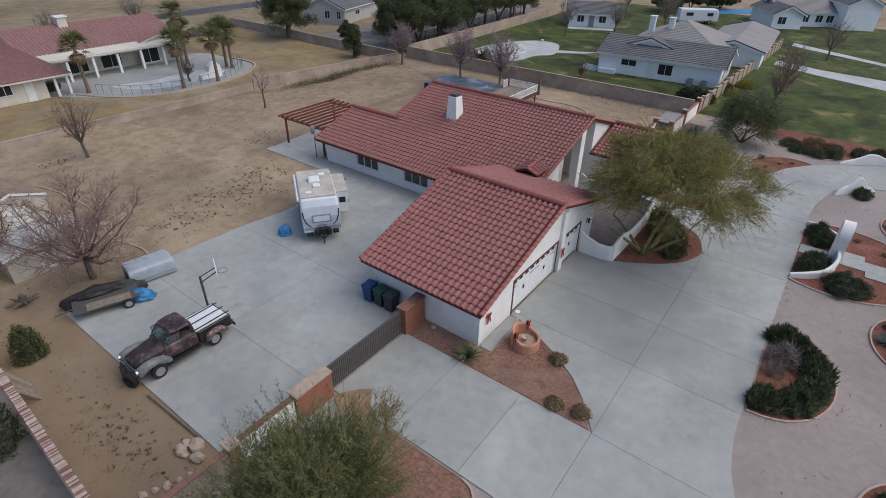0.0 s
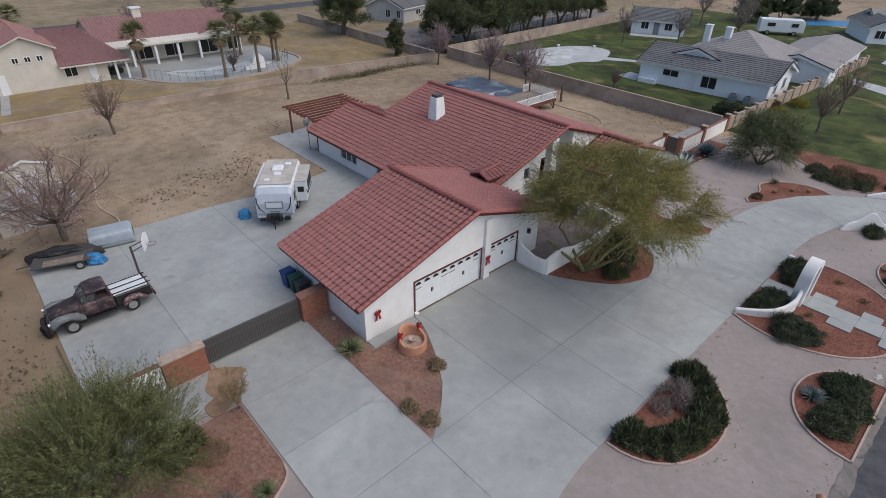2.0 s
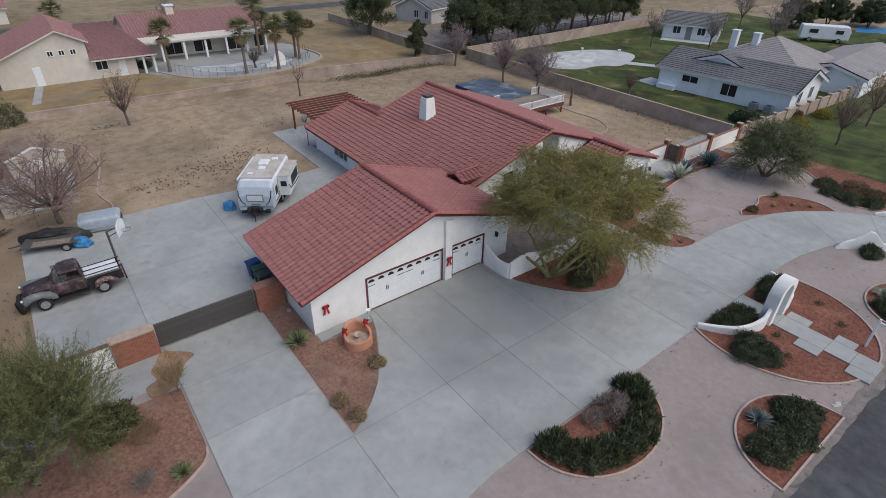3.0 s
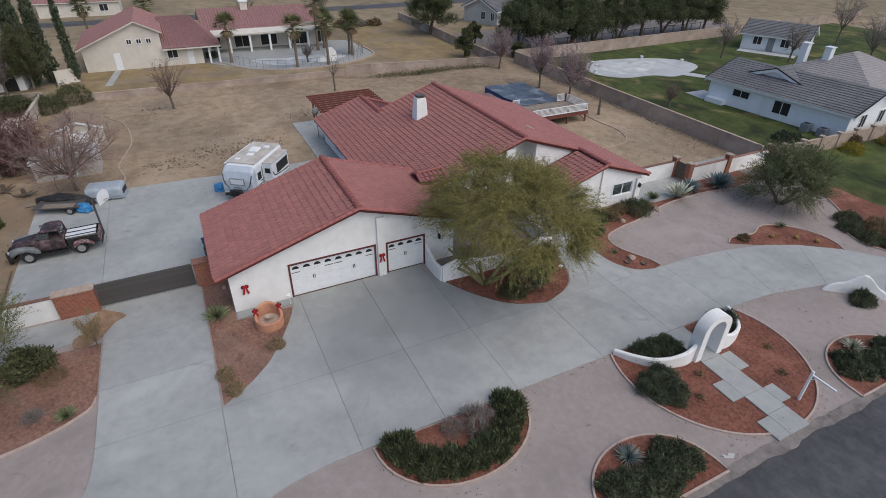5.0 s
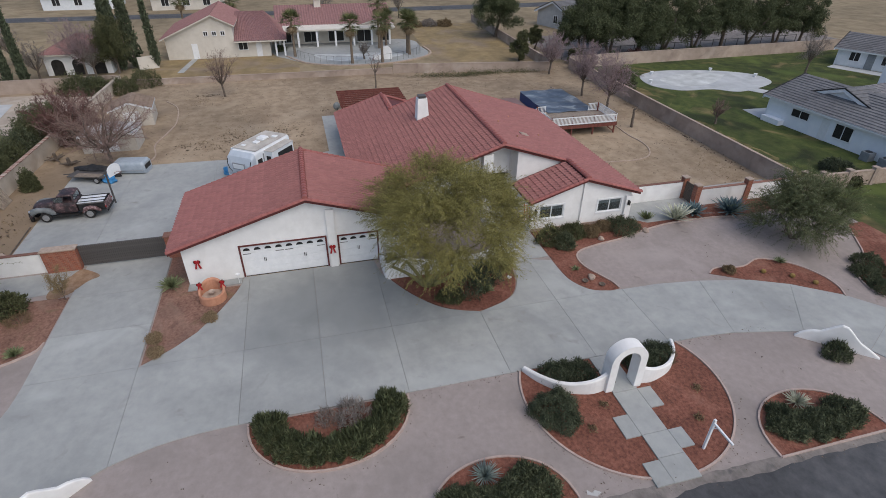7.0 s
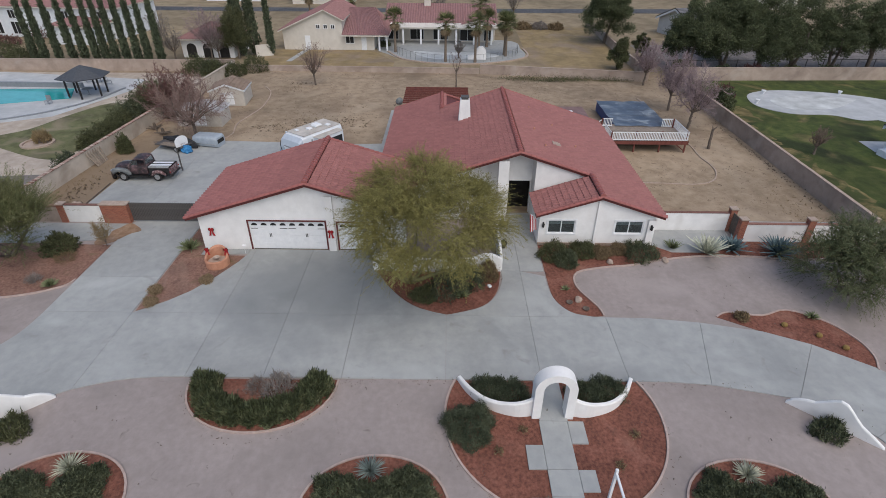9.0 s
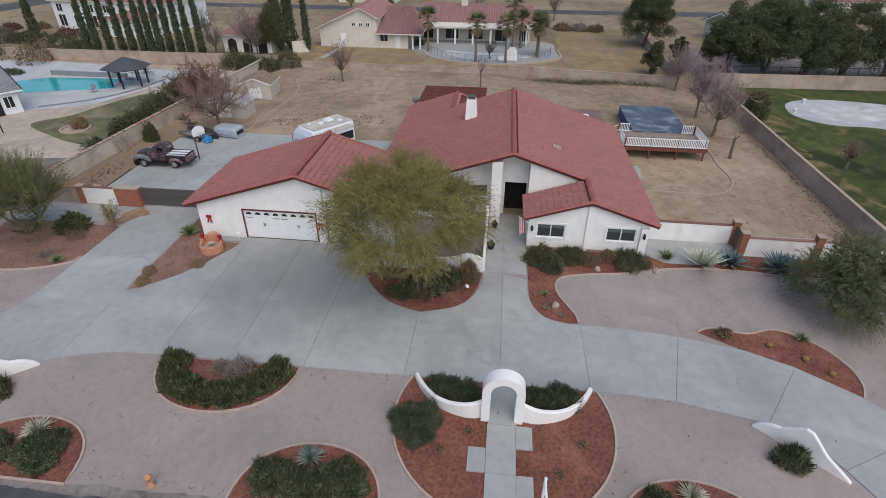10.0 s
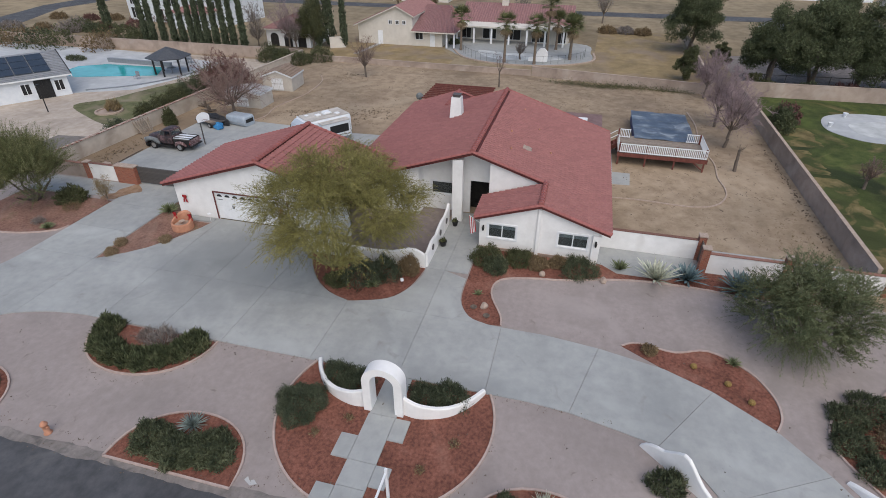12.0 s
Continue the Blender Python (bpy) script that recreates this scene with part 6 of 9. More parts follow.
# roof vents
for x, y in ((-16.5, 38.6), (-19.5, 38.2), (-22.0, 40.0), (-25.0, 38.5), (-18.5, 41.2)):
    v = thing("roof_vent", (x, y, mz(y) + 0.02), 0, "small rusty vent pipe on the roof", "vent", "roof vents")
    part("pipe", rods(((0, 0, -0.05), (0, 0, 0.22), 0.06), seg=8), "terracotta", v)
sk = thing("roof_hatch", (-17.6, 39.6, mz(39.6) + 0.07), 0, "flat tan skylight on the tile roof", "skylight")
part("frame", extrude_profile([(-0.3, 0.1), (0.3, -0.1), (0.3, 0.02), (-0.3, 0.22)], -0.35, 0.35, "x"), "block", sk)
dish = thing("satellite_dish", (-33.4, 27.0, 0.05), 200, "grey satellite dish on a pole beside the patio", "dish")
part("mast", rods(((0, 0, 0), (0, 0, 2.35), 0.03)), "iron", dish)
part("reflector", loft([section(x, 0, 2 * r, 2.45 - r + x * 0.3, 2.45 + r + x * 0.3, 2.0, 16) for x, r in ((0.0, 0.05), (0.03, 0.2), (0.1, 0.36), (0.12, 0.36))]), "primer", dish, smooth=True)

# pergola
pg = thing("pergola", (-35.7, 30.4, 0.05), 0, "red-stained wooden pergola over the rear patio", "pergola")
for x in (-2.3, 2.4):
    for y in (-2.6, 3.0):
        part("post", boxes((x - 0.07, x + 0.07, y - 0.07, y + 0.07, 0, 2.2)), "redwood", pg)
for y in (-2.6, 3.0):
    part("beam", boxes((-2.8, 2.8, y - 0.05, y + 0.05, 2.2, 2.4)), "redwood", pg)
for i in range(9):
    x = -2.6 + 5.2 * i / 8
    part("rafter", boxes((x - 0.04, x + 0.04, -3.1, 3.5, 2.4, 2.56)), "redwood", pg)


# ---- deck and raised pool ----
dk = thing("pool_deck", (-27.0, 49.9, 0.25), 0, "raised red-framed wooden deck with white railings", "deck")
for i in range(24):
    part("plank", boxes((-4.3 + i * 0.182, -4.3 + i * 0.182 + 0.172, -3.5, 3.55, 0.82, 0.86)), "deckwood", dk)
part("rim_joist", boxes((0.02, 0.08, -3.55, 3.6, 0.52, 0.86)), "redwood", dk)
part("rim_joist", boxes((-3.7, 0.02, 3.55, 3.6, 0.68, 0.86)), "redwood", dk)
part("rim_joist", boxes((-3.7, 0.02, -3.55, -3.5, 0.68, 0.86)), "redwood", dk)
for y in (-3.4, -1.2, 1.1, 3.4):
    part("post", boxes((-0.1, 0.02, y - 0.06, y + 0.06, -0.25, 1.72)), "redwood", dk)
for y in (-3.4, 3.4):
    part("post", boxes((-3.6, -3.48, y - 0.06, y + 0.06, -0.25, 1.72)), "redwood", dk)
part("brace", rods(((0, 3.4, -0.1), (0, 2.3, 0.7), 0.05), seg=6), "redwood", dk)
pk2 = bpy.data.meshes.new("picket")
b = boxes((-0.012, 0.012, -0.026, 0.026, 0.92, 1.66))
b.to_mesh(pk2)
b.free()
pk2.materials.append(M["white"])


def railing(parent, a, b):
    a, b = Vector(a), Vector(b)
    n = int((b - a).length / 0.14)
    ang = math.atan2(b.y - a.y, b.x - a.x)
    for z in (0.95, 1.62):
        bm = bmesh.new()
        box(bm, 0, (b - a).length, -0.02, 0.02, z, z + 0.07)
        r = part("rail", bm, "white", parent)
        r.matrix_local = Matrix.Translation((a.x, a.y, 0)) @ pose(0, 0, 0, 0, 0, math.degrees(ang))
    for i in range(n):
        s = new("picket", pk2)
        s.parent = parent
        p = a.lerp(b, (i + 0.5) / n)
        s.matrix_local = Matrix.Translation((p.x, p.y, 0)) @ pose(0, 0, 0, 0, 0, math.degrees(ang) - 90)


for a, b in (((0.1, -3.4), (0.1, 3.45)), ((0.05, 3.5), (-3.6, 3.5)), ((0.05, -3.5), (-2.0, -3.5)), ((-3.6, 3.4), (-3.6, 2.3)), ((-3.6, -3.4), (-3.6, -2.4))):
    railing(dk, a, b)
for k in range(4):
    part("stair_tread", boxes((-3.2, -2.1, -3.85 - k * 0.3, -3.55 - k * 0.3, 0.62 - k * 0.2, 0.67 - k * 0.2)), "redwood", dk)
for x in (-3.25, -2.1):
    part("stringer", extrude_profile([(-3.55, 0.86), (-3.55, 0.5), (-4.5, -0.18), (-4.8, -0.18), (-4.8, 0.05)], x, x + 0.05, "x"), "redwood", dk)
    part("stair_rail", rods(((x, -3.55, 1.65), (x, -4.75, 0.85), 0.035), ((x, -4.75, -0.1), (x, -4.75, 0.9), 0.04), seg=6), "white", dk)
pl_ = thing("raised_pool", (-34.75, 50.5, 0.15), 0, "raised rectangular pool under a taut blue cover", "pool")
part("pool_wall", prism([(-3.9, -2.5), (4.0, -2.5), (4.0, 2.5), (-3.9, 2.5)], 0, 0.95), "bluebin", pl_)
vs, fs = gridmesh(-4.0, 4.1, -2.6, 2.6, 0.26, lambda x, y: 1.02 + 0.03 * math.sin(2.1 * x + y) + 0.03 * math.sin(3 * y - x))
me = bpy.data.meshes.new("cover")
me.from_pydata(vs, [], fs)
part("cover", me, "tarp", pl_, "wrinkled dark blue cover", smooth=True)
for x in (-3, -1, 1, 3):
    part("strap", boxes((x - 0.015, x + 0.015, -2.62, 2.62, 1.08, 1.09)), "primer", pl_)

pc = thing("patio_cover", (-30.4, 42.6, 0), 0, "flat mauve-brown patio cover behind the house", "patio cover")
part("cover", boxes((-2.2, 2.35, -2.6, 2.3, 2.3, 2.42), bevel=0.02), "mauveroof", pc)
for x, y in ((-2.0, 2.1), (-2.0, -2.4), (0.0, 2.1)):
    part("post", boxes((x - 0.06, x + 0.06, y - 0.06, y + 0.06, 0, 2.3)), "redwood", pc)
part("skylight", boxes((-0.6, 0.0, 0.2, 1.0, 2.42, 2.55), bevel=0.03), "white", pc)

# garden hose lines: pale curbs in the dirt
cl = thing("yard_curb", (-20.4, 48.0, 0), 0, "pale concrete curb curving through the dirt", "curb", kind="structure")
part("curb", ribbon(curve([(-20.3, 45.6), (-20.4, 48.2), (-20.2, 51.6), (-20.9, 53.4), (-22.6, 54.4), (-24.3, 54.6), (-26.0, 54.4), (-29.0, 54.6), (-31.5, 54.3), (-34.2, 54.1), (-39.2, 54.4), (-43.5, 54.1)], 5, False), 0.11, -0.05, 0.07), "rock", cl, away=(-20.4, 48.0, 0))
cl = thing("yard_curb", (-40, 11, 0), 0, "pale concrete curb curving through the dirt", "curb", kind="structure")
part("curb", ribbon(curve([(-28.9, 10.3), (-30.7, 10.8), (-33.5, 10.3), (-36.5, 10.8), (-39.5, 11.2), (-44.6, 10.6), (-47.5, 9.0)], 5, False), 0.11, -0.05, 0.07), "rock", cl, away=(-40, 11, 0))
flat("house_slab", [(-22.7, 45.1), (-22.9, 47.4), (-25.2, 47.5), (-25.2, 46.1), (-31.5, 46.1), (-31.5, 45.1)], 0.03, "concrete", "small concrete slab behind the house", "paving")


# ---- vehicles ----
def wheel(parent, x, y, r=0.36, w=0.2, side=1, z0=0.0):
    wh = thing("wheel", (x, y, r + z0))
    wh.parent = parent
    bm = bmesh.new()
    prof = [(r * 0.6, -w / 2), (r * 0.92, -w / 2), (r, -w * 0.3), (r, w * 0.3), (r * 0.92, w / 2), (r * 0.6, w / 2)]
    lathe(prof, 24, bm)
    bmesh.ops.rotate(bm, verts=bm.verts, cent=(0, 0, 0), matrix=Matrix.Rotation(radians(90), 3, "X"))
    part("tyre", bm, "rubber", wh)
    bm = bmesh.new()
    lathe([(0.03, w * 0.42), (r * 0.3, w * 0.44), (r * 0.36, w * 0.34), (r * 0.56, w * 0.3), (r * 0.62, w * 0.52)], 20, bm)
    bmesh.ops.rotate(bm, verts=bm.verts, cent=(0, 0, 0), matrix=Matrix.Rotation(radians(-90 * side), 3, "X"))
    part("rim", bm, "chrome", wh)
    return wh


tr = thing("pickup_truck", (-20.65, 7.3, 0.05), -90, "old rusted maroon stepside pickup truck with grey front wings", "truck")
part("hood", loft([section(x, 0, w, z0, z1, 3.2) for x, w, z0, z1 in ((2.32, 0.7, 0.72, 1.0), (2.25, 0.95, 0.68, 1.1), (1.9, 1.05, 0.66, 1.18), (1.3, 1.2, 0.66, 1.24), (0.92, 1.34, 0.66, 1.27))]), "rust", tr, smooth=True)
part("grille", boxes((2.26, 2.36, -0.55, 0.55, 0.5, 0.74), bevel=0.02), "primer", tr)
part("bumper", boxes((2.38, 2.48, -0.85, 0.85, 0.42, 0.56), bevel=0.03), "rust", tr)
part("cab", loft([section(x, 0, w, z0, z1, 4.5) for x, w, z0, z1 in ((0.98, 1.38, 0.5, 1.22), (0.9, 1.5, 0.45, 1.3), (0.2, 1.58, 0.42, 1.3), (-0.45, 1.58, 0.42, 1.3), (-0.58, 1.5, 0.5, 1.28))]), "rust", tr, smooth=False)
part("cab_roof", loft([section(x, 0, w, z0, z1, 3.0) for x, w, z0, z1 in ((0.52, 1.1, 1.66, 1.72), (0.42, 1.28, 1.62, 1.8), (0.0, 1.36, 1.62, 1.84), (-0.4, 1.32, 1.62, 1.8), (-0.52, 1.2, 1.66, 1.74))]), "rust", tr, "maroon roof with worn dark paint", smooth=True)
for s in (-1, 1):
    part("windscreen_pillar", rods(((0.82, 0.66 * s, 1.25), (0.46, 0.58 * s, 1.68), 0.035)), "rust", tr)
    part("rear_pillar", rods(((-0.5, 0.7 * s, 1.25), (-0.46, 0.6 * s, 1.68), 0.06)), "rust", tr)
    part("door_pillar", rods(((0.15, 0.74 * s, 1.27), (0.12, 0.63 * s, 1.66), 0.025)), "rust", tr)
    part("side_glass", prism([(0.78, -0.005), (0.14, -0.005), (0.14, 0.005), (0.78, 0.005)], 1.28, 1.64), "glass", tr).location = (0, 0.66 * s, 0)
    part("running_board", boxes((-0.6, 1.1, 0.72 * s - 0.16, 0.72 * s + 0.16, 0.36, 0.42), bevel=0.015), "black", tr)
    fw = loft([section(x, 0.76 * s, w, z0, z1, 2.6, 16) for x, w, z0, z1 in ((2.4, 0.22, 0.62, 0.86), (2.32, 0.36, 0.5, 1.0), (1.95, 0.42, 0.74, 1.08), (1.5, 0.42, 0.76, 1.05), (1.1, 0.36, 0.5, 0.96), (0.85, 0.2, 0.46, 0.7))])
    part("front_wing", fw, "primer", tr, "grey primer front wing", smooth=True)
    part("headlight", rods(((2.36, 0.76 * s, 0.84), (2.46, 0.76 * s, 0.84), 0.1), seg=14), "chrome", tr)
    rf = loft([section(x, 0.86 * s, w, z0, z1, 2.6, 16) for x, w, z0, z1 in ((-0.9, 0.16, 0.42, 0.6), (-1.05, 0.3, 0.5, 0.86), (-1.42, 0.34, 0.72, 0.94), (-1.8, 0.3, 0.6, 0.86), (-2.1, 0.14, 0.46, 0.62))])
    part("rear_wing", rf, "pinkrust", tr, "faded pinkish rear wing", smooth=True)
    part("bed_side", boxes((-2.4, -0.68, 0.7 * s - 0.03, 0.7 * s + 0.03, 0.5, 1.02)), "black", tr)
    part("bed_rail", rods(((-2.42, 0.7 * s, 1.05), (-0.66, 0.7 * s, 1.05), 0.035), seg=8), "iron", tr)
    part("tail_lamp", rods(((-2.42, 0.76 * s, 0.75), (-2.47, 0.76 * s, 0.75), 0.05), seg=10), "redcloth", tr)
    wheel(tr, 1.52, 0.8 * s, 0.36, 0.2, s)
    wheel(tr, -1.32, 0.8 * s, 0.36, 0.2, s)
part("windscreen", loft([[(0.84, -0.66, 1.26), (0.84, 0.66, 1.26), (0.5, 0.57, 1.66), (0.5, -0.57, 1.66)], [(0.83, -0.66, 1.255), (0.83, 0.66, 1.255), (0.49, 0.57, 1.655), (0.49, -0.57, 1.655)]]), "glass", tr)
part("rear_glass", boxes((-0.5, -0.49, -0.55, 0.55, 1.3, 1.62)), "glass", tr)
part("bed_floor", boxes((-2.4, -0.68, -0.66, 0.66, 0.5, 0.56)), "black", tr)
part("bed_front", boxes((-0.72, -0.66, -0.7, 0.7, 0.5, 1.05)), "black", tr)
part("tailgate", boxes((-2.44, -2.39, -0.7, 0.7, 0.5, 1.02)), "pinkrust", tr)
part("rear_bumper", boxes((-2.56, -2.48, -0.8, 0.8, 0.4, 0.54), bevel=0.02), "black", tr)
ld = thing("bed_cover", (-20.65, 7.3, 0.05), -90, "dirty white boards lying over the truck's bed", "board")
part("board", boxes((-2.3, -0.72, -0.62, -0.02, 1.07, 1.12)), "coldwhite", ld)
part("board", boxes((-2.32, -0.7, 0.02, 0.62, 1.07, 1.12)), "coldwhite", ld)
for y in (-0.5, 0.0, 0.5):
    part("pipe", rods(((-2.5, y, 1.15), (-0.62, y + 0.06, 1.16), 0.028), seg=6), "black", ld)
for x, y, rz in ((-20.3, 4.92, 20), (-21.0, 4.98, -15)):
    t = thing("spare_tyre", (x, y, 0.36), rz, "worn black tyre leaning on the truck", "tyre", "tyres by the truck")
    bm = bmesh.new()
    prof = [(0.2, -0.1), (0.33, -0.1), (0.36, -0.06), (0.36, 0.06), (0.33, 0.1), (0.2, 0.1)]
    rings = [[bm.verts.new((r * math.cos(2 * math.pi * i / 22), z, r * math.sin(2 * math.pi * i / 22))) for i in range(22)] for r, z in prof]
    for A, B in zip(rings, rings[1:] + rings[:1]):
        for i in range(22):
            bm.faces.new((A[i], A[(i + 1) % 22], B[(i + 1) % 22], B[i]))
    part("tyre", bm, "rubber", t)

tr.scale = (0.95, 1.0, 1.0)
tr.location.y += 0.12
# travel trailer
AX = math.degrees(math.atan2(-0.59, 0.81))
rv = thing("travel_trailer", (-25.3, 20.05, 0.05), AX, "white travel trailer with an open slide-out, parked on the pad", "trailer")
ln_ = 2.25
part("body", loft([section(x, 0, w, z0, z1, 9.0, 28) for x, w, z0, z1 in ((-ln_ - 0.05, 2.2, 0.6, 2.5), (-ln_, 2.3, 0.5, 2.6), (1.5, 2.3, 0.5, 2.62), (2.0, 2.3, 0.5, 2.5), (2.35, 2.28, 0.5, 2.2), (2.55, 2.24, 0.52, 1.6), (2.58, 2.2, 0.56, 0.9), (2.5, 2.1, 0.62, 0.75))]), "coldwhite", rv, smooth=False)
part("front_cap", loft([section(x, 0, w, z0, z1, 9.0, 28) for x, w, z0, z1 in ((1.98, 2.33, 0.6, 2.53), (2.36, 2.31, 0.58, 2.22), (2.57, 2.27, 0.58, 1.62), (2.6, 2.23, 0.6, 0.9), (2.53, 2.13, 0.64, 0.77))]), "rvfront", rv, "pale blue-grey moulded front")
part("roof", boxes((-ln_ + 0.02, 1.75, -1.06, 1.06, 2.6, 2.64), bevel=0.01), "rvroof", rv, "dusty tan roof")
part("roof_vent", boxes((0.1, 0.55, -0.2, 0.25, 2.64, 2.76), bevel=0.03), "white", rv)
part("roof_vent", boxes((-1.5, -1.1, 0.3, 0.7, 2.64, 2.74), bevel=0.03), "white", rv)
part("roof_vent", boxes((1.0, 1.3, -0.7, -0.35, 2.64, 2.7), bevel=0.02), "white", rv)
part("air_conditioner", loft([section(x, -0.05, 0.7, 2.64, z, 4, 14) for x, z in ((-0.9, 2.75), (-0.8, 2.88), (-0.3, 2.88), (-0.2, 2.75))]), "white", rv)
part("front_window", prism([(2.4, -0.55), (2.62, -0.55), (2.62, 0.55), (2.5, 0.55)], 1.25, 1.75), "rvgrey", rv, "dark-framed front window")
part("front_blind", prism([(2.6, -0.48), (2.635, -0.48), (2.635, 0.48), (2.6, 0.48)], 1.31, 1.69), "coldwhite", rv)
for s in (-1, 1):
    part("side_stripe", boxes((-2.1, 1.9, 1.15 * s - 0.008, 1.15 * s + 0.008, 0.85, 1.0)), "rvgrey", rv)
    wheel(rv, -0.45, 1.02 * s, 0.33, 0.2, s)
    wheel(rv, 0.35, 1.02 * s, 0.33, 0.2, s)
so = thing("slide_out")
so.parent = rv
part("box", boxes((-1.75, 0.9, 1.15, 1.85, 0.85, 2.35), bevel=0.02), "coldwhite", so)
part("slide_roof", boxes((-1.78, 0.93, 1.12, 1.9, 2.355, 2.39)), "rvroof", so)
part("side_window", boxes((-1.6, 0.2, 1.85, 1.865, 1.3, 2.05)), "black", so)
part("side_window", boxes((0.9, 0.915, 1.3, 1.7, 1.55, 1.95)), "black", so)
part("side_window", boxes((1.25, 1.75, 1.15, 1.162, 1.3, 1.9)), "black", rv)
part("entry_door", boxes((1.0, 1.12, 1.15, 1.165, 0.7, 2.2)), "rvgrey", rv)
part("side_window", boxes((-2.15, -1.85, 1.15, 1.162, 1.3, 1.9)), "black", rv)
part("tongue", rods(((2.3, 0.6, 0.5), (3.4, 0.0, 0.48), 0.045), ((2.3, -0.6, 0.5), (3.4, 0.0, 0.48), 0.045)), "black", rv)
part("propane_box", boxes((2.65, 2.95, -0.3, 0.3, 0.5, 0.95), bevel=0.05), "black", rv)
part("jack", rods(((3.2, 0, 0.0), (3.2, 0, 0.95), 0.035)), "black", rv)
for s in (-1, 1):
    part("swoosh", rods(((2.44, 1.07 * s, 2.0), (2.57, 1.03 * s, 1.62), 0.035), ((2.57, 1.03 * s, 1.62), (2.6, 0.9 * s, 1.25), 0.035), ((2.6, 0.9 * s, 1.25), (2.61, 0.66 * s, 0.98), 0.025), seg=5), "black", rv, "dark curved stripe")
    part("swoosh", boxes((-1.2, 1.4, 1.153 * s - 0.006, 1.153 * s + 0.006, 1.12, 1.2)), "black", rv, "thin dark stripe")
    part("propane_tank", lathe([(0.02, 0.5), (0.15, 0.52), (0.16, 0.85), (0.12, 0.94), (0.05, 0.98), (0.0, 1.0)], 12, None, (2.9, 0.36 * s, 0)), "black", rv)
part("awning", rods(((-2.0, -1.22, 2.48), (1.75, -1.22, 2.48), 0.075), seg=10), "coldwhite", rv, "rolled white awning")
for x in (-1.9, 1.65):
    part("awning_arm", boxes((x - 0.03, x + 0.03, -1.22, -1.17, 1.0, 2.45)), "rvgrey", rv)
part("battery_box", boxes((2.66, 2.9, 0.6, 0.95, 0.5, 0.72), bevel=0.02), "black", rv)
part("step", boxes((2.62, 2.86, -0.95, -0.6, 0.46, 0.6), bevel=0.02), "black", rv)
part("front_badge", boxes((2.6, 2.615, -0.3, 0.3, 1.0, 1.07)), "rvgrey", rv)
part("slide_stripe", rods(((-1.7, 1.872, 1.05), (-0.6, 1.872, 1.12), 0.03), ((-0.6, 1.872, 1.12), (0.6, 1.872, 1.3), 0.03), ((0.6, 1.872, 1.3), (0.86, 1.872, 1.7), 0.025), seg=5), "black", so, "dark curved stripe")
part("rear_stripe", rods(((-2.2, 1.16, 1.05), (-1.8, 1.16, 1.5), 0.04), ((-1.8, 1.16, 1.5), (-1.78, 1.16, 2.2), 0.03), seg=5), "rvgrey", rv)
rv.scale = (1.04, 1.03, 0.97)
bt = thing("tarp_bundle", (-25.5, 17.3, 0.05), 20, "crumpled blue tarp bundle beside the trailer", "tarp")


def lump(rx, ry, h, seed):
    bm = bmesh.new()
    bmesh.ops.create_icosphere(bm, subdivisions=3, radius=1)
    for v in bm.verts:
        k = 1 + 0.28 * noise.noise(v.co * 1.7 + Vector((seed, 0, 0))) + 0.12 * noise.noise(v.co * 4 + Vector((0, seed, 0)))
        v.co = Vector((v.co.x * rx * k, v.co.y * ry * k, max(0.0, v.co.z * h * k + h * 0.35)))
    return bm


part("tarp", lump(0.5, 0.4, 0.45, 3), "bluetarp", bt)

# camper shell, flat trailer under a tarp
cs = thing("camper_shell", (-27.75, 9.75, 0.05), 79, "silver-blue fibreglass camper shell standing on the pad", "camper shell")
part("shell", loft([section(x, 0, w, 0.0, z1, 5.0, 20) for x, w, z1 in ((-1.2, 1.4, 0.9), (-1.15, 1.5, 0.98), (1.0, 1.5, 1.02), (1.15, 1.4, 0.92), (1.2, 1.3, 0.85))]), "silver", cs)
part("trim_strip", boxes((-1.1, 1.1, -0.77, -0.755, 0.3, 0.36)), "chrome", cs)
part("front_window", boxes((1.2, 1.215, -0.5, 0.5, 0.35, 0.7)), "black", cs)
# shell is closed here; a black plate paints the shade inside the opening
part("open_end", boxes((-1.215, -1.2, -0.62, 0.62, 0.06, 0.82)), "black", cs, "black plate drawn as the shaded open end")
ftl = thing("flat_trailer", (-26.85, 6.95, 0.05), 72, "small flat trailer with a worn plank deck", "trailer")
part("frame", boxes((-1.5, 1.5, -0.8, 0.6, 0.42, 0.5)), "iron", ftl)
for i in range(4):
    part("plank", boxes((-0.9 + 0.0, 1.1, -0.8 + i * 0.16, -0.66 + i * 0.16, 0.505, 0.54)), "deckwood", ftl)
for s in (-0.85, 0.65):
    wheel(ftl, 0.9, s, 0.26, 0.16, 1 if s > 0 else -1)
part("tongue", rods(((-1.5, -0.1, 0.42), (-2.3, -0.1, 0.3), 0.04)), "iron", ftl)
tp = thing("black_tarp", (-27.2, 7.0, 0.05), 72, "crumpled black tarp over a load on the trailer", "tarp")
part("tarp", lump(1.85, 0.5, 0.62, 7), "blacktarp", tp).location = (0, 0.35, 0.02)
tp = thing("blue_tarp", (-26.1, 8.3, 0.05), 40, "crumpled bright blue tarp on a small cart", "tarp")
part("tarp", lump(0.75, 0.45, 0.42, 11), "bluetarp", tp)


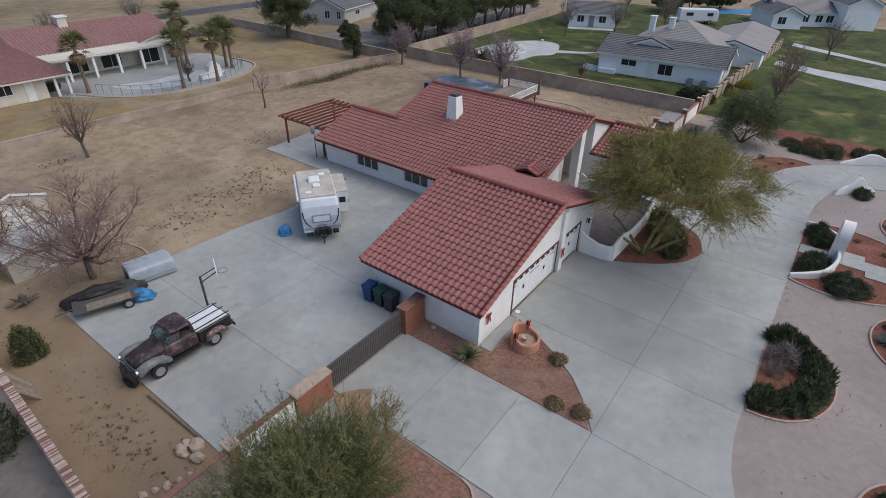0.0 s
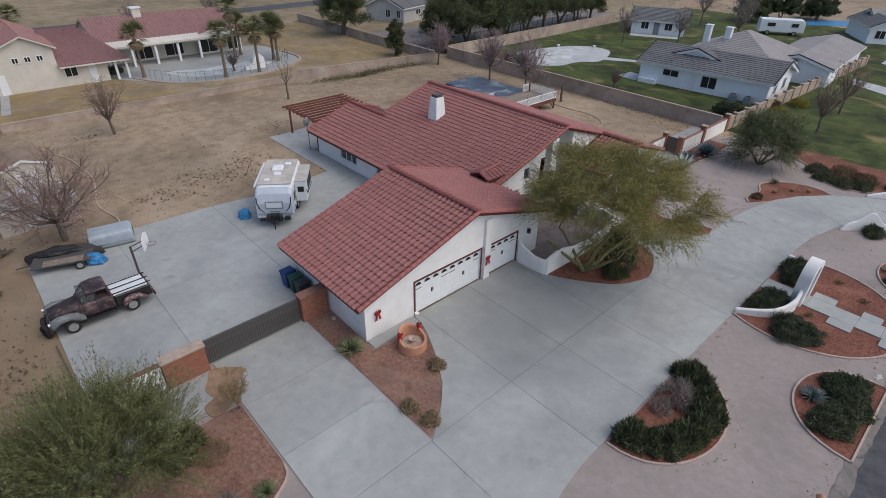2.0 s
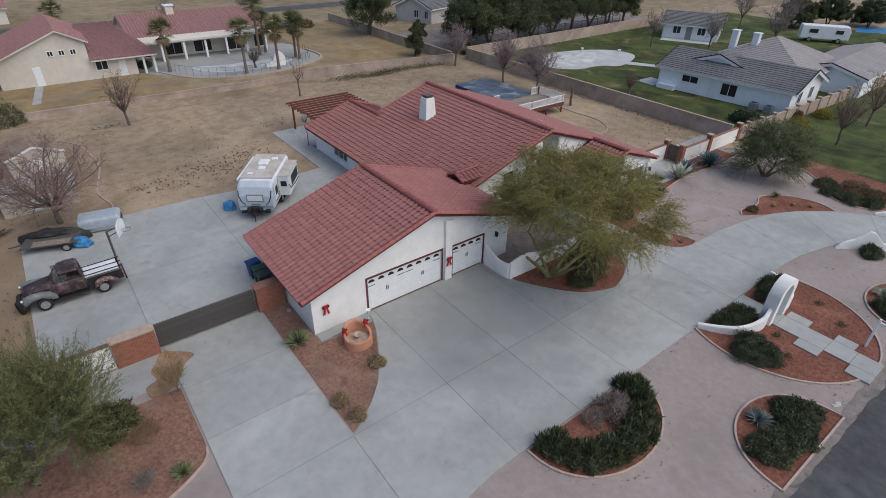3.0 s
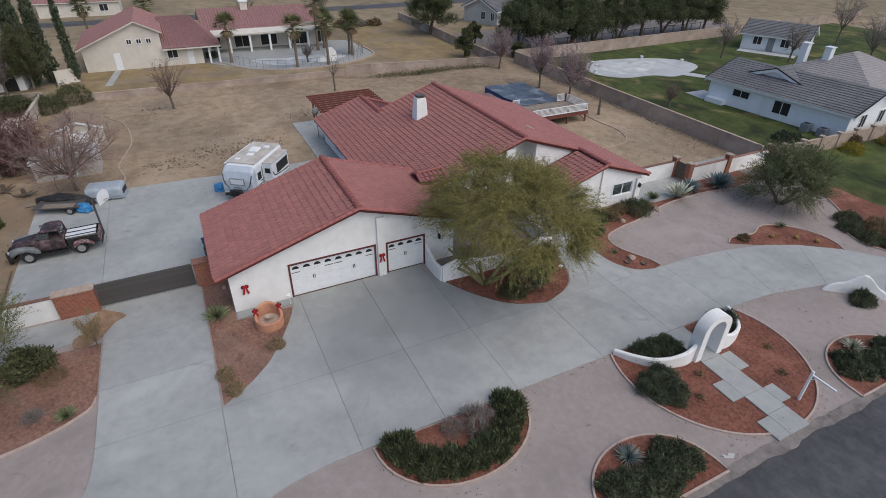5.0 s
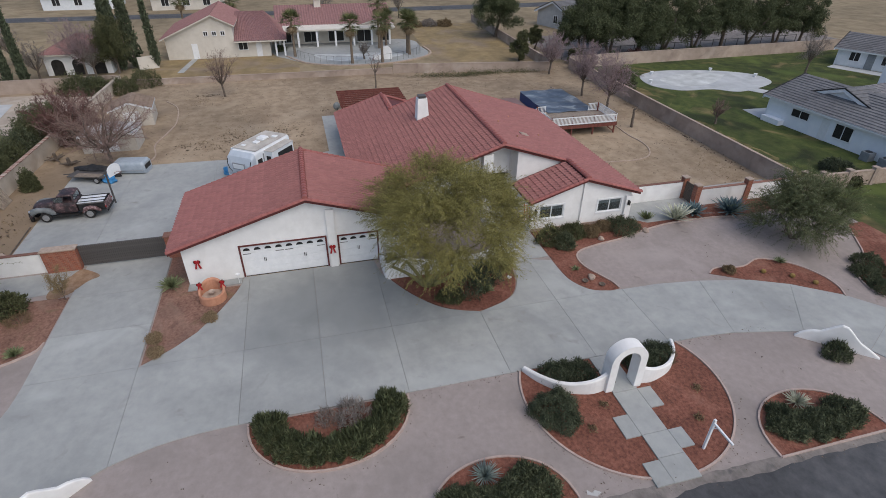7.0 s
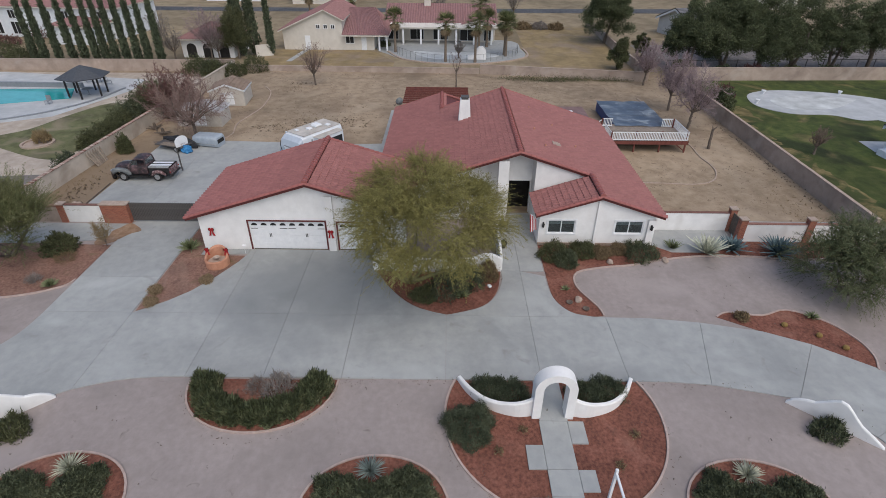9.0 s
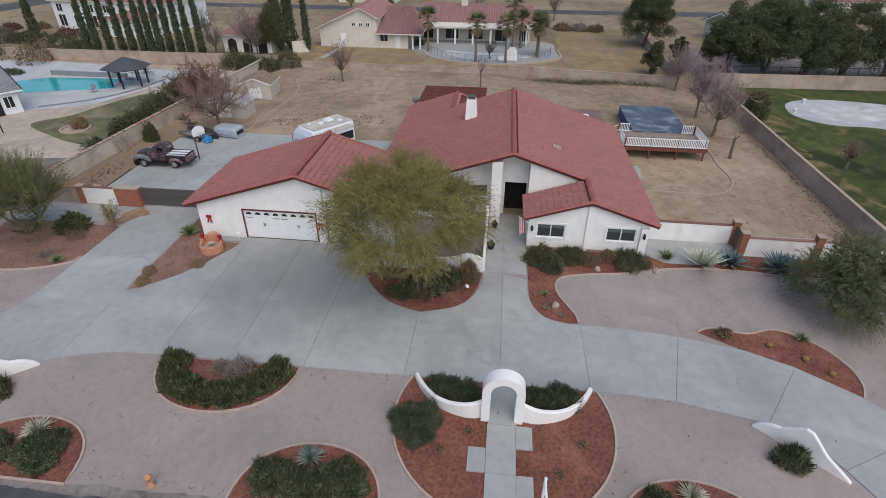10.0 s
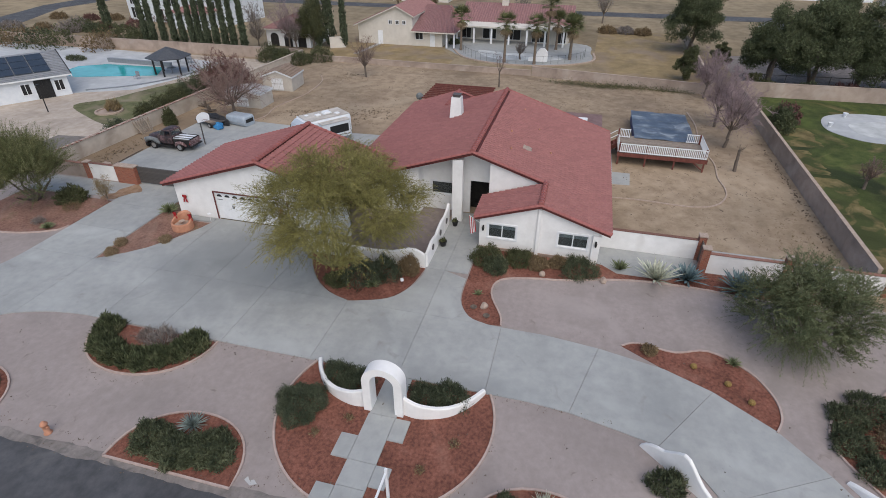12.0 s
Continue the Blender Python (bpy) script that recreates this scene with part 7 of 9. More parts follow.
# ---- shrubs, agaves and stones of the front yard ----
def rosette(name, loc, n, length, width, leaf, seed, label, lean=0.75, group="", category="agave"):
    """Stiff blades round one heart."""
    t = thing(name, loc, 0, label, category, group)
    rng = random.Random(seed)
    bm = bmesh.new()
    for i in range(n):
        a = i * 2.399963 + rng.uniform(-0.15, 0.15)
        k = i / n
        el = radians(78 - 68 * k * lean + rng.uniform(-6, 6))
        ln = length * (0.6 + 0.4 * k) * rng.uniform(0.85, 1.1)
        d = Vector((math.cos(a) * math.cos(el), math.sin(a) * math.cos(el), math.sin(el)))
        s = Vector((-math.sin(a), math.cos(a), 0))
        up = s.cross(d).normalized()
        o = Vector((0.05 * math.cos(a), 0.05 * math.sin(a), 0.04))
        bend = Vector((0, 0, -0.16 * ln * math.cos(el)))
        rows = []
        for u, w, c in ((0.0, 0.7, 0.0), (0.35, 1.0, 0.02), (0.75, 0.7, 0.015)):
            p = o + d * ln * u + bend * u * u
            rows.append([bm.verts.new(p - s * w * width / 2 + up * c), bm.verts.new(p - up * 0.012), bm.verts.new(p + s * w * width / 2 + up * c)])
        tip = bm.verts.new(o + d * ln + bend)
        for A, B in zip(rows, rows[1:]):
            bm.faces.new((A[0], A[1], B[1], B[0]))
            bm.faces.new((A[1], A[2], B[2], B[1]))
        bm.faces.new((rows[-1][0], rows[-1][1], tip))
        bm.faces.new((rows[-1][1], rows[-1][2], tip))
    part("leaves", bm, leaf, t)
    return t


def hedge_arc(pts, r, h, seed, label, group, n=1100, size=0.23, aspect=4.6, up=1.9, leaf="hedge"):
    for i, (x, y) in enumerate(pts):
        k = 1 + 0.12 * math.sin(i * 2.3 + seed)
        shrub((x, y, 0.03), r * k, r * k, h * k, seed + i, label, leaf, size, n, "hedge_shrub", group, 0, aspect, up)


ha = [(1.3 + 2.15 * math.sin(a) ** 0.9, 23.4 - 2.55 * math.cos(a)) for a in (math.pi * (0.06 + 0.88 * i / 8) for i in range(9))]
hedge_arc(ha, 0.58, 0.55, 40, "upright dark green hedge shrub in the half-round bed", "hedge in the half-round bed", 780)
shrub((2.0, 24.3, 0.03), 0.7, 0.7, 0.75, 60, "grey leafless bush within the hedge", "greybush", 0.28, 260, "grey_bush", "", 0, 14.0, 1.0)
shrub((1.8, 23.2, 0.03), 0.45, 0.45, 0.4, 61, "small grey leafless bush within the hedge", "greybush", 0.2, 160, "grey_bush", "", 0, 14.0, 1.0)
for yc in (17.2, 29.15, 43.4):
    s0 = int(yc * 10)
    hedge_arc([(7.0, 15.9), (7.2, 16.3), (6.9, 17.9), (7.2, 18.4), (6.6, 18.3)] if yc == 17.2 else [(6.95, yc - 1.5), (7.15, yc - 0.5), (7.15, yc + 0.6), (6.95, yc + 1.5), (6.55, yc + 1.1) if yc != 43.4 else (6.6, yc - 1.3), (7.25, yc)], 0.72, 0.5, s0, "low dark green shrub in the street bed", "shrubs in the street beds", 1500, 0.1, 2.8, 0.7, "shrub")
    rosette("yucca", (5.95, yc + (0.0 if yc != 29.15 else -0.3), 0.03), 130, 0.72, 0.035, "silveryucca" if yc == 29.15 else "paleagave", s0, "spiky grey-green yucca in the street bed", 0.9, "street bed yuccas", "yucca")
shrub((3.9, 32.75, 0.03), 1.1, 1.05, 0.82, 70, "round dark green shrub in the arch bed", "darkshrub", 0.06, 5200, "round_shrub", "shrubs in the arch bed")
for s in (-1, 1):
    for k in (0, 1):
        shrub((1.95 + 0.25 * k, 36.32 + s * (2.6 - 0.95 * k), 0.03), 0.72, 0.85, 0.78, 72 + s + 4 * k, "dark green shrub behind the wing wall", "darkshrub", 0.09, 1800, "round_shrub", "shrubs in the arch bed", 0, 4.0, 1.2)
for i, (x, y) in enumerate(((3.97, 35.0), (4.1, 39.6), (5.6, 38.6), (5.0, 33.9))):
    shrub((x, y, 0.03), 0.17, 0.17, 0.1, 80 + i, "tiny dry plant in the red rock", "drybush", 0.08, 36, "dry_plant", "dry plants in the red rock")
shrub((3.9, 47.75, 0.0), 0.6, 0.75, 0.55, 90, "dark green shrub by the exit wall", "shrub", 0.15, 620, "shrub", "", 25, 4.5, 1.5)
shrub((4.3, 13.8, 0.0), 0.65, 0.75, 0.55, 91, "dark green shrub by the exit wall", "olive", 0.15, 620, "shrub", "", -25, 4.5, 1.5)
for i, (x, y, r, h, m) in enumerate(((-9.3, 38.5, 0.95, 1.0, "olive"), (-8.6, 39.1, 0.75, 0.8, "shrub"), (-9.8, 40.4, 0.85, 0.65, "olive"), (-9.6, 41.5, 0.6, 0.5, "drybush"), (-9.6, 44.0, 1.1, 0.75, "shrub"), (-10.0, 42.7, 0.5, 0.45, "drybush"))):
    shrub((x, y, 0.03), r, r, h, 100 + i, "bushy dark shrub along the house front", m, 0.11, 1300, "shrub", "shrubs along the house front", 0, 4.0, 0.9)
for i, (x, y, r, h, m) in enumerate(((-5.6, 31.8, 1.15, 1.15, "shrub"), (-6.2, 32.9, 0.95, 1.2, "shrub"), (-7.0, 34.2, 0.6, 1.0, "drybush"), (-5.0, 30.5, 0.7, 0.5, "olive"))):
    # green ones take the blackish leaf, so the tree's shade is partly in their colour
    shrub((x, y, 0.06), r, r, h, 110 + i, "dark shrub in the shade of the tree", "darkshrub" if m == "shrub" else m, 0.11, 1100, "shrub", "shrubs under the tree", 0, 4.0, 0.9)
rosette("yucca", (-5.1, 32.6, 0.07), 60, 0.7, 0.05, "yucca", 120, "spiky dark yucca under the tree", 0.8, "", "yucca")
rosette("yucca", (-5.3, 30.9, 0.07), 50, 0.6, 0.05, "drybush", 121, "dry spiky yucca under the tree", 0.8, "", "yucca")
rosette("agave", (-9.9, 48.35, 0.03), 56, 1.8, 0.17, "paleagave", 130, "large pale variegated agave by the white wall", 0.72, "agaves by the wall")
rosette("agave", (-10.35, 50.15, 0.03), 60, 1.4, 0.16, "agave", 131, "blue agave by the brick pier", 0.85, "agaves by the wall")
rosette("agave", (-9.9, 52.9, 0.03), 88, 1.75, 0.17, "agave", 132, "large blue agave by the white wall", 0.85, "agaves by the wall")
rosette("agave", (-10.45, 46.35, 0.03), 90, 0.85, 0.04, "yucca", 133, "small green yucca by the house corner", 0.6, "agaves by the wall")
rosette("yucca", (-9.85, 15.35, 0.03), 120, 0.95, 0.05, "yucca", 134, "large green yucca at the garage corner", 0.85, "", "yucca")
rosette("yucca", (-3.6, 51.4, 0.03), 50, 0.5, 0.04, "yucca", 135, "small green yucca in the crescent bed", 0.8, "", "yucca")
shrub((-3.5, 47.6, 0.03), 0.35, 0.35, 0.3, 140, "small dry brown shrub in the crescent bed", "drybush", 0.12, 160)
for i, (x, y) in enumerate(((-2.91, 49.55), (-2.1, 50.9), (-1.2, 51.7))):
    b = thing("barrel_cactus", (x, y, 0.03), 0, "golden barrel cactus in the red rock", "cactus", "barrel cacti")
    bm = bmesh.new()
    seg = 24
    rings = [[bm.verts.new((r * (1.0 if j % 2 else 0.86) * math.cos(2 * math.pi * j / seg), r * (1.0 if j % 2 else 0.86) * math.sin(2 * math.pi * j / seg), z)) for j in range(seg)] for r, z in ((0.15, 0.0), (0.23, 0.1), (0.24, 0.2), (0.17, 0.32), (0.05, 0.36))]
    for A, B in zip(rings, rings[1:]):
        for j in range(seg):
            bm.faces.new((A[j], A[(j + 1) % seg], B[(j + 1) % seg], B[j]))
    bm.faces.new(rings[-1])
    for v in bm.verts:
        v.co *= 0.66
    part("body", bm, "yellowcactus", b)
for i, (x, y) in enumerate(((-6.35, 17.75), (-5.3, 15.25), (-4.2, 15.5))):
    shrub((x, y, 0.03), 0.36, 0.33, 0.3, 150 + i, "dry brown tufted shrub in the garage bed", "deadfrond", 0.07, 700, "dry_shrub", "dry shrubs in the garage bed")
shrub((-9.6, 7.2, 0.03), 1.0, 1.0, 1.0, 160, "dense olive shrub beside the mesquite", "olive", 0.14, 900)
rosette("yucca", (-5.75, 8.95, 0.03), 110, 0.55, 0.05, "yucca", 161, "yellowed spiky yucca in the west bed", 0.8, "", "yucca")
shrub((-8.5, 8.2, 0.03), 0.6, 0.6, 0.3, 163, "low dry brush beside the mesquite", "drybush", 0.16, 200, "dry_brush", "", 0, 12.0, 0.8)
rosette("agave", (-5.9, 38.6, 0.03), 24, 0.35, 0.06, "yucca", 164, "small green agave beside the walk", 0.8, "", "agave")
for x, y in ((-4.65, 38.6), (-4.1, 39.4)):
    bowl = thing("rusty_bowl", (x, y, 0.03), 0, "rusty brown bowl lying in the red rock", "bowl", "rusty bowls")
    part("bowl", lathe([(0.1, 0), (0.17, 0.08), (0.19, 0.11), (0.15, 0.11), (0.09, 0.04), (0.01, 0.03)], 16), "bark", bowl)
shrub((-6.2, 7.75, 0.03), 0.35, 0.35, 0.3, 162, "grey tufted shrub in the west bed", "greybush", 0.2, 160, "grey_bush", "", 0, 16.0, 1.0)


def stone(loc, r, seed, label="pale boulder in the planting bed"):
    s = thing("boulder", loc, 0, label, "boulder", "boulders")
    bm = bmesh.new()
    bmesh.ops.create_icosphere(bm, subdivisions=2, radius=1)
    for v in bm.verts:
        k = 1 + 0.4 * noise.noise(v.co * 1.1 + Vector((seed, 3, 0)))
        v.co = Vector((v.co.x * r * k, v.co.y * r * 0.8 * k, max(-0.05, v.co.z * r * 0.7 * k + r * 0.25)))
    part("stone", bm, "rock", s)


for i, (x, y, r) in enumerate(((-8.75, 41.9, 0.24), (-4.9, 39.15, 0.27), (-9.0, 45.4, 0.25), (-12.4, 16.0, 0.15), (-15.3, 4.9, 0.35), (-14.8, 4.6, 0.3), (-15.6, 4.4, 0.28))):
    stone((x, y, 0.03), r, i)
for i in range(2):
    t = thing("driftwood_stump", (-30.3 - 1.4 * i, 4.3 - 1.5 * i, 0), 40 * i, "weathered grey stump with roots on the dirt", "stump", "stumps")
    bm = bmesh.new()
    rg = random.Random(i)
    for k in range(7):
        a = k * 0.9
        rod(bm, (0, 0, 0.15), (0.8 * math.cos(a), 0.8 * math.sin(a), rg.uniform(0.0, 0.5)), 0.12, 0.03, 6)
    rod(bm, (0, 0, 0), (0.1, 0, 0.7), 0.2, 0.12, 8)
    part("wood", bm, "bark", t)
wp = thing("wood_pile", (-24.0, 2.0, 0), 0, "weathered planks leaning on the block wall", "planks")
for i in range(7):
    part("plank", rods(((i * 0.22, 0.25, 0.0), (i * 0.22 - 0.5 + 0.12 * i, -0.55, 1.45), 0.07), seg=5), "deckwood", wp)
pole = thing("old_pipe", (-19.3, 5.05, 0.03), 0, "old pipe lying along the pad's edge", "pipe")
part("pipe", rods(((0, 0, 0.04), (3.6, 0.1, 0.04), 0.04), seg=6), "bark", pole)

flat("washed_soil", curve([(-13.0, 9.9), (-12.5, 10.7), (-12.0, 11.1), (-11.6, 10.6), (-10.8, 10.1), (-10.3, 9.5), (-10.3, 8.9), (-11.0, 8.8), (-11.3, 9.3), (-11.9, 9.2), (-12.4, 9.5)], 5), 0.06, "washsoil", "rusty soil washed over the slab beside the brick pier", "soil")
for i, (x, y, r) in enumerate(((-15.25, 4.85, 0.3), (-15.7, 4.7, 0.24), (-15.35, 4.4, 0.2), (-14.95, 2.6, 0.18), (-14.8, 2.95, 0.16), (-14.65, 3.3, 0.19), (-14.5, 3.7, 0.16), (-14.35, 4.05, 0.18))):
    stone((x, y, 0.0), r, 60 + i, "pale rough stone beside the pad")

shrub((-21.8, 0.3, 0), 1.5, 0.8, 1.5, 91, "dark green bush behind the lot wall", "darkshrub", 0.1, 1500, "bush")
flat("paint_mark", [(7.44, 32.36), (7.62, 32.3), (7.78, 32.62), (7.66, 32.86), (7.52, 32.66), (7.6, 32.5)], 0.03, "palestone", "faded white utility paint mark on the gravel", "paint mark", 0.012)
# tufts and droppings in the dirt
rng = np.random.default_rng(5)
pts = []
for cx, cy, sx, sy, n in ((-36, 18, 3.0, 2.5, 130), (-33, 15.5, 1.6, 2.2, 80), (-31.5, 20, 1.2, 1.5, 50), (-18.5, 3.2, 2.0, 0.7, 130), (-47, 13, 1.2, 0.8, 50), (-45, 42, 2, 2, 50), (-17, 57.5, 2.5, 1.2, 90)):
    pts.append(np.stack([rng.normal(cx, sx, n), rng.normal(cy, sy, n), np.full(n, 0.02)], axis=1))
P = np.concatenate(pts)
P = P[(P[:, 0] < -28.9) | (P[:, 1] < 5.0) | (P[:, 1] > 46)]
V, F = scatter(P, 6, 0.075, 0.07, 6, 1.8, 0.2)
V[:, 2] = np.maximum(V[:, 2], 0.004)
tagged(leafmesh("weeds", V, F, "drybush", None), "dark dry weed tufts scattered over the dirt", "weeds", kind="stuff")
Pg = np.concatenate([np.stack([rng.normal(cx, 0.4, n), rng.normal(cy, sy, n), np.full(n, 0.01)], axis=1) for cx, cy, sy, n in ((-51.6, 53.5, 1.8, 420), (-51.9, 49.0, 1.8, 380), (-51.2, 45.0, 1.6, 380), (-52.0, 41.0, 1.6, 240))])
V, F = scatter(Pg, 6, 0.14, 0.25, 8, 3.0, 0.1)
V[:, 2] = np.maximum(V[:, 2], 0.004)
tagged(leafmesh("weeds", V, F, "olive", None), "dull green weeds along the back wall", "weeds", kind="stuff")

# crumbs of soil, pebbles and dry stalks over the yard
n = 5200
Q = np.stack([rng.uniform(-57.0, -14.5, n), rng.uniform(2.2, 59.5, n), np.full(n, 0.0)], axis=1)
lump = np.sin(Q[:, 0] * 0.7 + 1.3 * np.sin(Q[:, 1] * 0.4)) * np.sin(Q[:, 1] * 0.55 + Q[:, 0] * 0.2) + rng.uniform(-0.6, 0.6, n)
pad_ = (Q[:, 0] > -29.2) & (Q[:, 1] > 5.0) & (Q[:, 1] < 27.6)
home = (Q[:, 0] > -39.5) & (Q[:, 1] > 25.0) & (Q[:, 1] < 46.6)
Q = Q[(lump > 0.25) & ~pad_ & ~home]
n = 160
G = np.stack([rng.uniform(-8.5, 8.0, n), rng.uniform(11.0, 60.0, n), np.full(n, 0.012)], axis=1)
slabs = (G[:, 0] < 1.3) & (G[:, 1] < 46.0) & ((G[:, 0] > -3.6) | (G[:, 1] < 40.5))
G = G[~slabs]
Q = np.concatenate([Q, G])
V, F = scatter(Q, 3, 0.075, 0.12, 12, 1.5, 0.3)
V[:, 2] = np.maximum(V[:, 2], 0.003)
tagged(leafmesh("soil_crumbs", V, F, "bark", None), "scattered dark clods and stalks on the dirt", "clods", kind="stuff")


# litter blown against the edges of the driveway and beds
g_ = np.random.default_rng(21)
L = [np.stack([g_.normal(x, 0.13, n), g_.uniform(y0, y1, n), np.full(n, 0.062 if x < 1.1 else 0.014)], axis=1) for x, y0, y1, n in ((1.28, 20.0, 34.0, 150), (1.3, 39.0, 46.0, 60), (7.6, 11.0, 58.0, 220), (8.4, 8.0, 60.0, 260), (-13.1, 46.0, 50.5, 50), (-10.6, 37.8, 44.6, 90))]
L += [np.stack([cx + (r + g_.normal(0, 0.12, n)) * np.cos(a), cy + (r + g_.normal(0, 0.12, n)) * np.sin(a), np.full(n, 0.014)], axis=1) for cx, cy, r, n in ((3.2, 36.38, 4.85, 60), (1.25, 23.4, 3.45, 45)) for a in (g_.uniform(-1.5, 1.5, n),)]
V, F = scatter(np.concatenate(L), 2, 0.06, 0.05, 22, 1.7, 0.1)
V[:, 2] = np.clip(V[:, 2], 0.012, 0.1)
tagged(leafmesh("leaf_litter", V, F, "litter", None), "dark dry leaf litter along the paving edges", "leaf litter", kind="stuff")
# clods and hoof-churned lumps in the dirt yard
K = np.concatenate([np.stack([g_.normal(cx, sx, n), g_.normal(cy, sy, n), np.full(n, 0.03)], axis=1) for cx, cy, sx, sy, n in ((-33.3, 18.3, 1.0, 2.3, 110), (-35.2, 21.5, 0.8, 1.2, 40), (-32.0, 14.0, 0.8, 0.9, 26), (-48.9, 13.2, 0.25, 0.6, 24), (-40.5, 27.0, 1.2, 0.8, 26), (-17.2, 3.6, 1.5, 0.5, 50), (-26.0, 59.6, 6.0, 0.2, 90))])
K = K[(K[:, 0] < -29.2) | (K[:, 1] < 4.8) | (K[:, 1] > 47)]
V, F = puffs([Vector(p) for p in K], 8, 0.075, 0.05, 23, 1.2)
V[:, 2] = np.maximum(V[:, 2], 0.003)
tagged(leafmesh("clods", V, F, "litter", None), "dark clods and droppings scattered over the dirt", "clods", kind="stuff")


# ---- far houses ----
def roofsheet(parent, q, n, material, mode="ribs", h=0.09, lift=0.0):
    """A roof slope on the corners q (eave start, eave end, ridge end, ridge start), ribbed like barrel tiles or stepped in courses, on a boarding."""
    q = [Vector(p) for p in q]
    nrm = (q[1] - q[0]).cross(q[3] - q[0])
    if nrm.length < 1e-6:
        nrm = (q[1] - q[0]).cross(q[2] - q[0])
    nrm.normalize()
    if nrm.z < 0:
        nrm = -nrm
    at = lambda s, t: q[0].lerp(q[1], s).lerp(q[3].lerp(q[2], s), t)
    if mode == "courses":
        h = 0.03 if material == "paleshingle" else 0.05
    bm = bmesh.new()
    if mode == "ribs":
        rows = []
        for i in range(2 * n + 1):
            k = h if i % 2 else 0.0
            rows.append([bm.verts.new(at(i / (2 * n), t) + nrm * (k + 0.02 + lift)) for t in (0, 0.34, 0.67, 1)])
        for A, B in zip(rows, rows[1:]):
            for j in range(3):
                bm.faces.new((A[j], B[j], B[j + 1], A[j + 1]))
    else:
        last = None
        for i in range(n):
            a = [bm.verts.new(at(s, i / n) + nrm * (h + 0.015 + lift)) for s in (0, 1)]
            b = [bm.verts.new(at(s, (i + 1) / n) + nrm * (0.01 + lift)) for s in (0, 1)]
            bm.faces.new((a[0], a[1], b[1], b[0]))
            if last:
                bm.faces.new((last[0], last[1], a[1], a[0]))
            last = b
    out = part("roof_slope", bm, material, parent)
    bm = bmesh.new()
    hi = [bm.verts.new(p + nrm * lift) for p in q]
    lo = [bm.verts.new(p + nrm * lift + Vector((0, 0, -0.16))) for p in q]
    for f in (hi, lo[::-1]):
        bm.faces.new(f)
    for i in range(4):
        j = (i + 1) % 4
        bm.faces.new((lo[i], lo[j], hi[j], hi[i]))
    bmesh.ops.remove_doubles(bm, verts=bm.verts, dist=0.001)
    part("roof_boarding", bm, "white" if mode == "courses" else "cream", parent)
    return out


def barge(parent, p, q, out):
    """A white barge board under a dark verge, from eave p to ridge q on the gable that faces out."""
    p, q, out = Vector(p), Vector(q), Vector(out)
    for name, mt, a, b, t in (("barge_board", "coldwhite", -0.34, -0.02, 0.07), ("verge_trim", "black", -0.02, 0.1, 0.1)):
        bm = bmesh.new()
        ring = [[bm.verts.new(c + out * d + Vector((0, 0, z))) for d, z in ((0, a), (t, a), (t, b), (0, b))] for c in (p, q)]
        for i in range(4):
            bm.faces.new((ring[0][i], ring[0][(i + 1) % 4], ring[1][(i + 1) % 4], ring[1][i]))
        for r in (ring[0][::-1], ring[1]):
            bm.faces.new(r)
        part(name, bm, mt, parent)


def gable_block(parent, x0, x1, y0, y1, eave, pitch, axis, wall, roof, over=0.45, mode="ribs", step=0.42):
    """Walls and gable roof over a rectangle; the ridge runs along axis."""
    if axis == "x":
        m, half = (y0 + y1) / 2, (y1 - y0) / 2
        top = eave + pitch * half
        part("wall", extrude_profile([(y0, -0.05), (y1, -0.05), (y1, eave), (m, top - 0.1), (y0, eave)], x0, x1, "x"), wall, parent)
        a0, a1, z = x0 - over, x1 + over, eave - pitch * over + 0.1
        n = int((a1 - a0) / step) if mode == "ribs" else int(half / 0.33)
        roofsheet(parent, [(a0, y0 - over, z), (a1, y0 - over, z), (a1, m, top + 0.1), (a0, m, top + 0.1)], n, roof, mode)
        roofsheet(parent, [(a1, y1 + over, z), (a0, y1 + over, z), (a0, m, top + 0.1), (a1, m, top + 0.1)], n, roof, mode)
    else:
        m, half = (x0 + x1) / 2, (x1 - x0) / 2
        top = eave + pitch * half
        part("wall", extrude_profile([(x0, -0.05), (x1, -0.05), (x1, eave), (m, top - 0.1), (x0, eave)], y0, y1, "y"), wall, parent)
        a0, a1, z = y0 - over, y1 + over, eave - pitch * over + 0.1
        n = int((a1 - a0) / step) if mode == "ribs" else int(half / 0.33)
        roofsheet(parent, [(x1 + over, a0, z), (x1 + over, a1, z), (m, a1, top + 0.1), (m, a0, top + 0.1)], n, roof, mode)
        roofsheet(parent, [(x0 - over, a1, z), (x0 - over, a0, z), (m, a0, top + 0.1), (m, a1, top + 0.1)], n, roof, mode)
    if mode == "courses" and over > 0.2:
        for a, s in ((a0, -1), (a1, 1)):
            for e in ((y0 - over, y1 + over) if axis == "x" else (x0 - over, x1 + over)):
                at = (lambda v, z: (a, v, z)) if axis == "x" else (lambda v, z: (v, a, z))
                barge(parent, at(e, z), at(m, top + 0.1), (s, 0, 0) if axis == "x" else (0, s, 0))
    return top


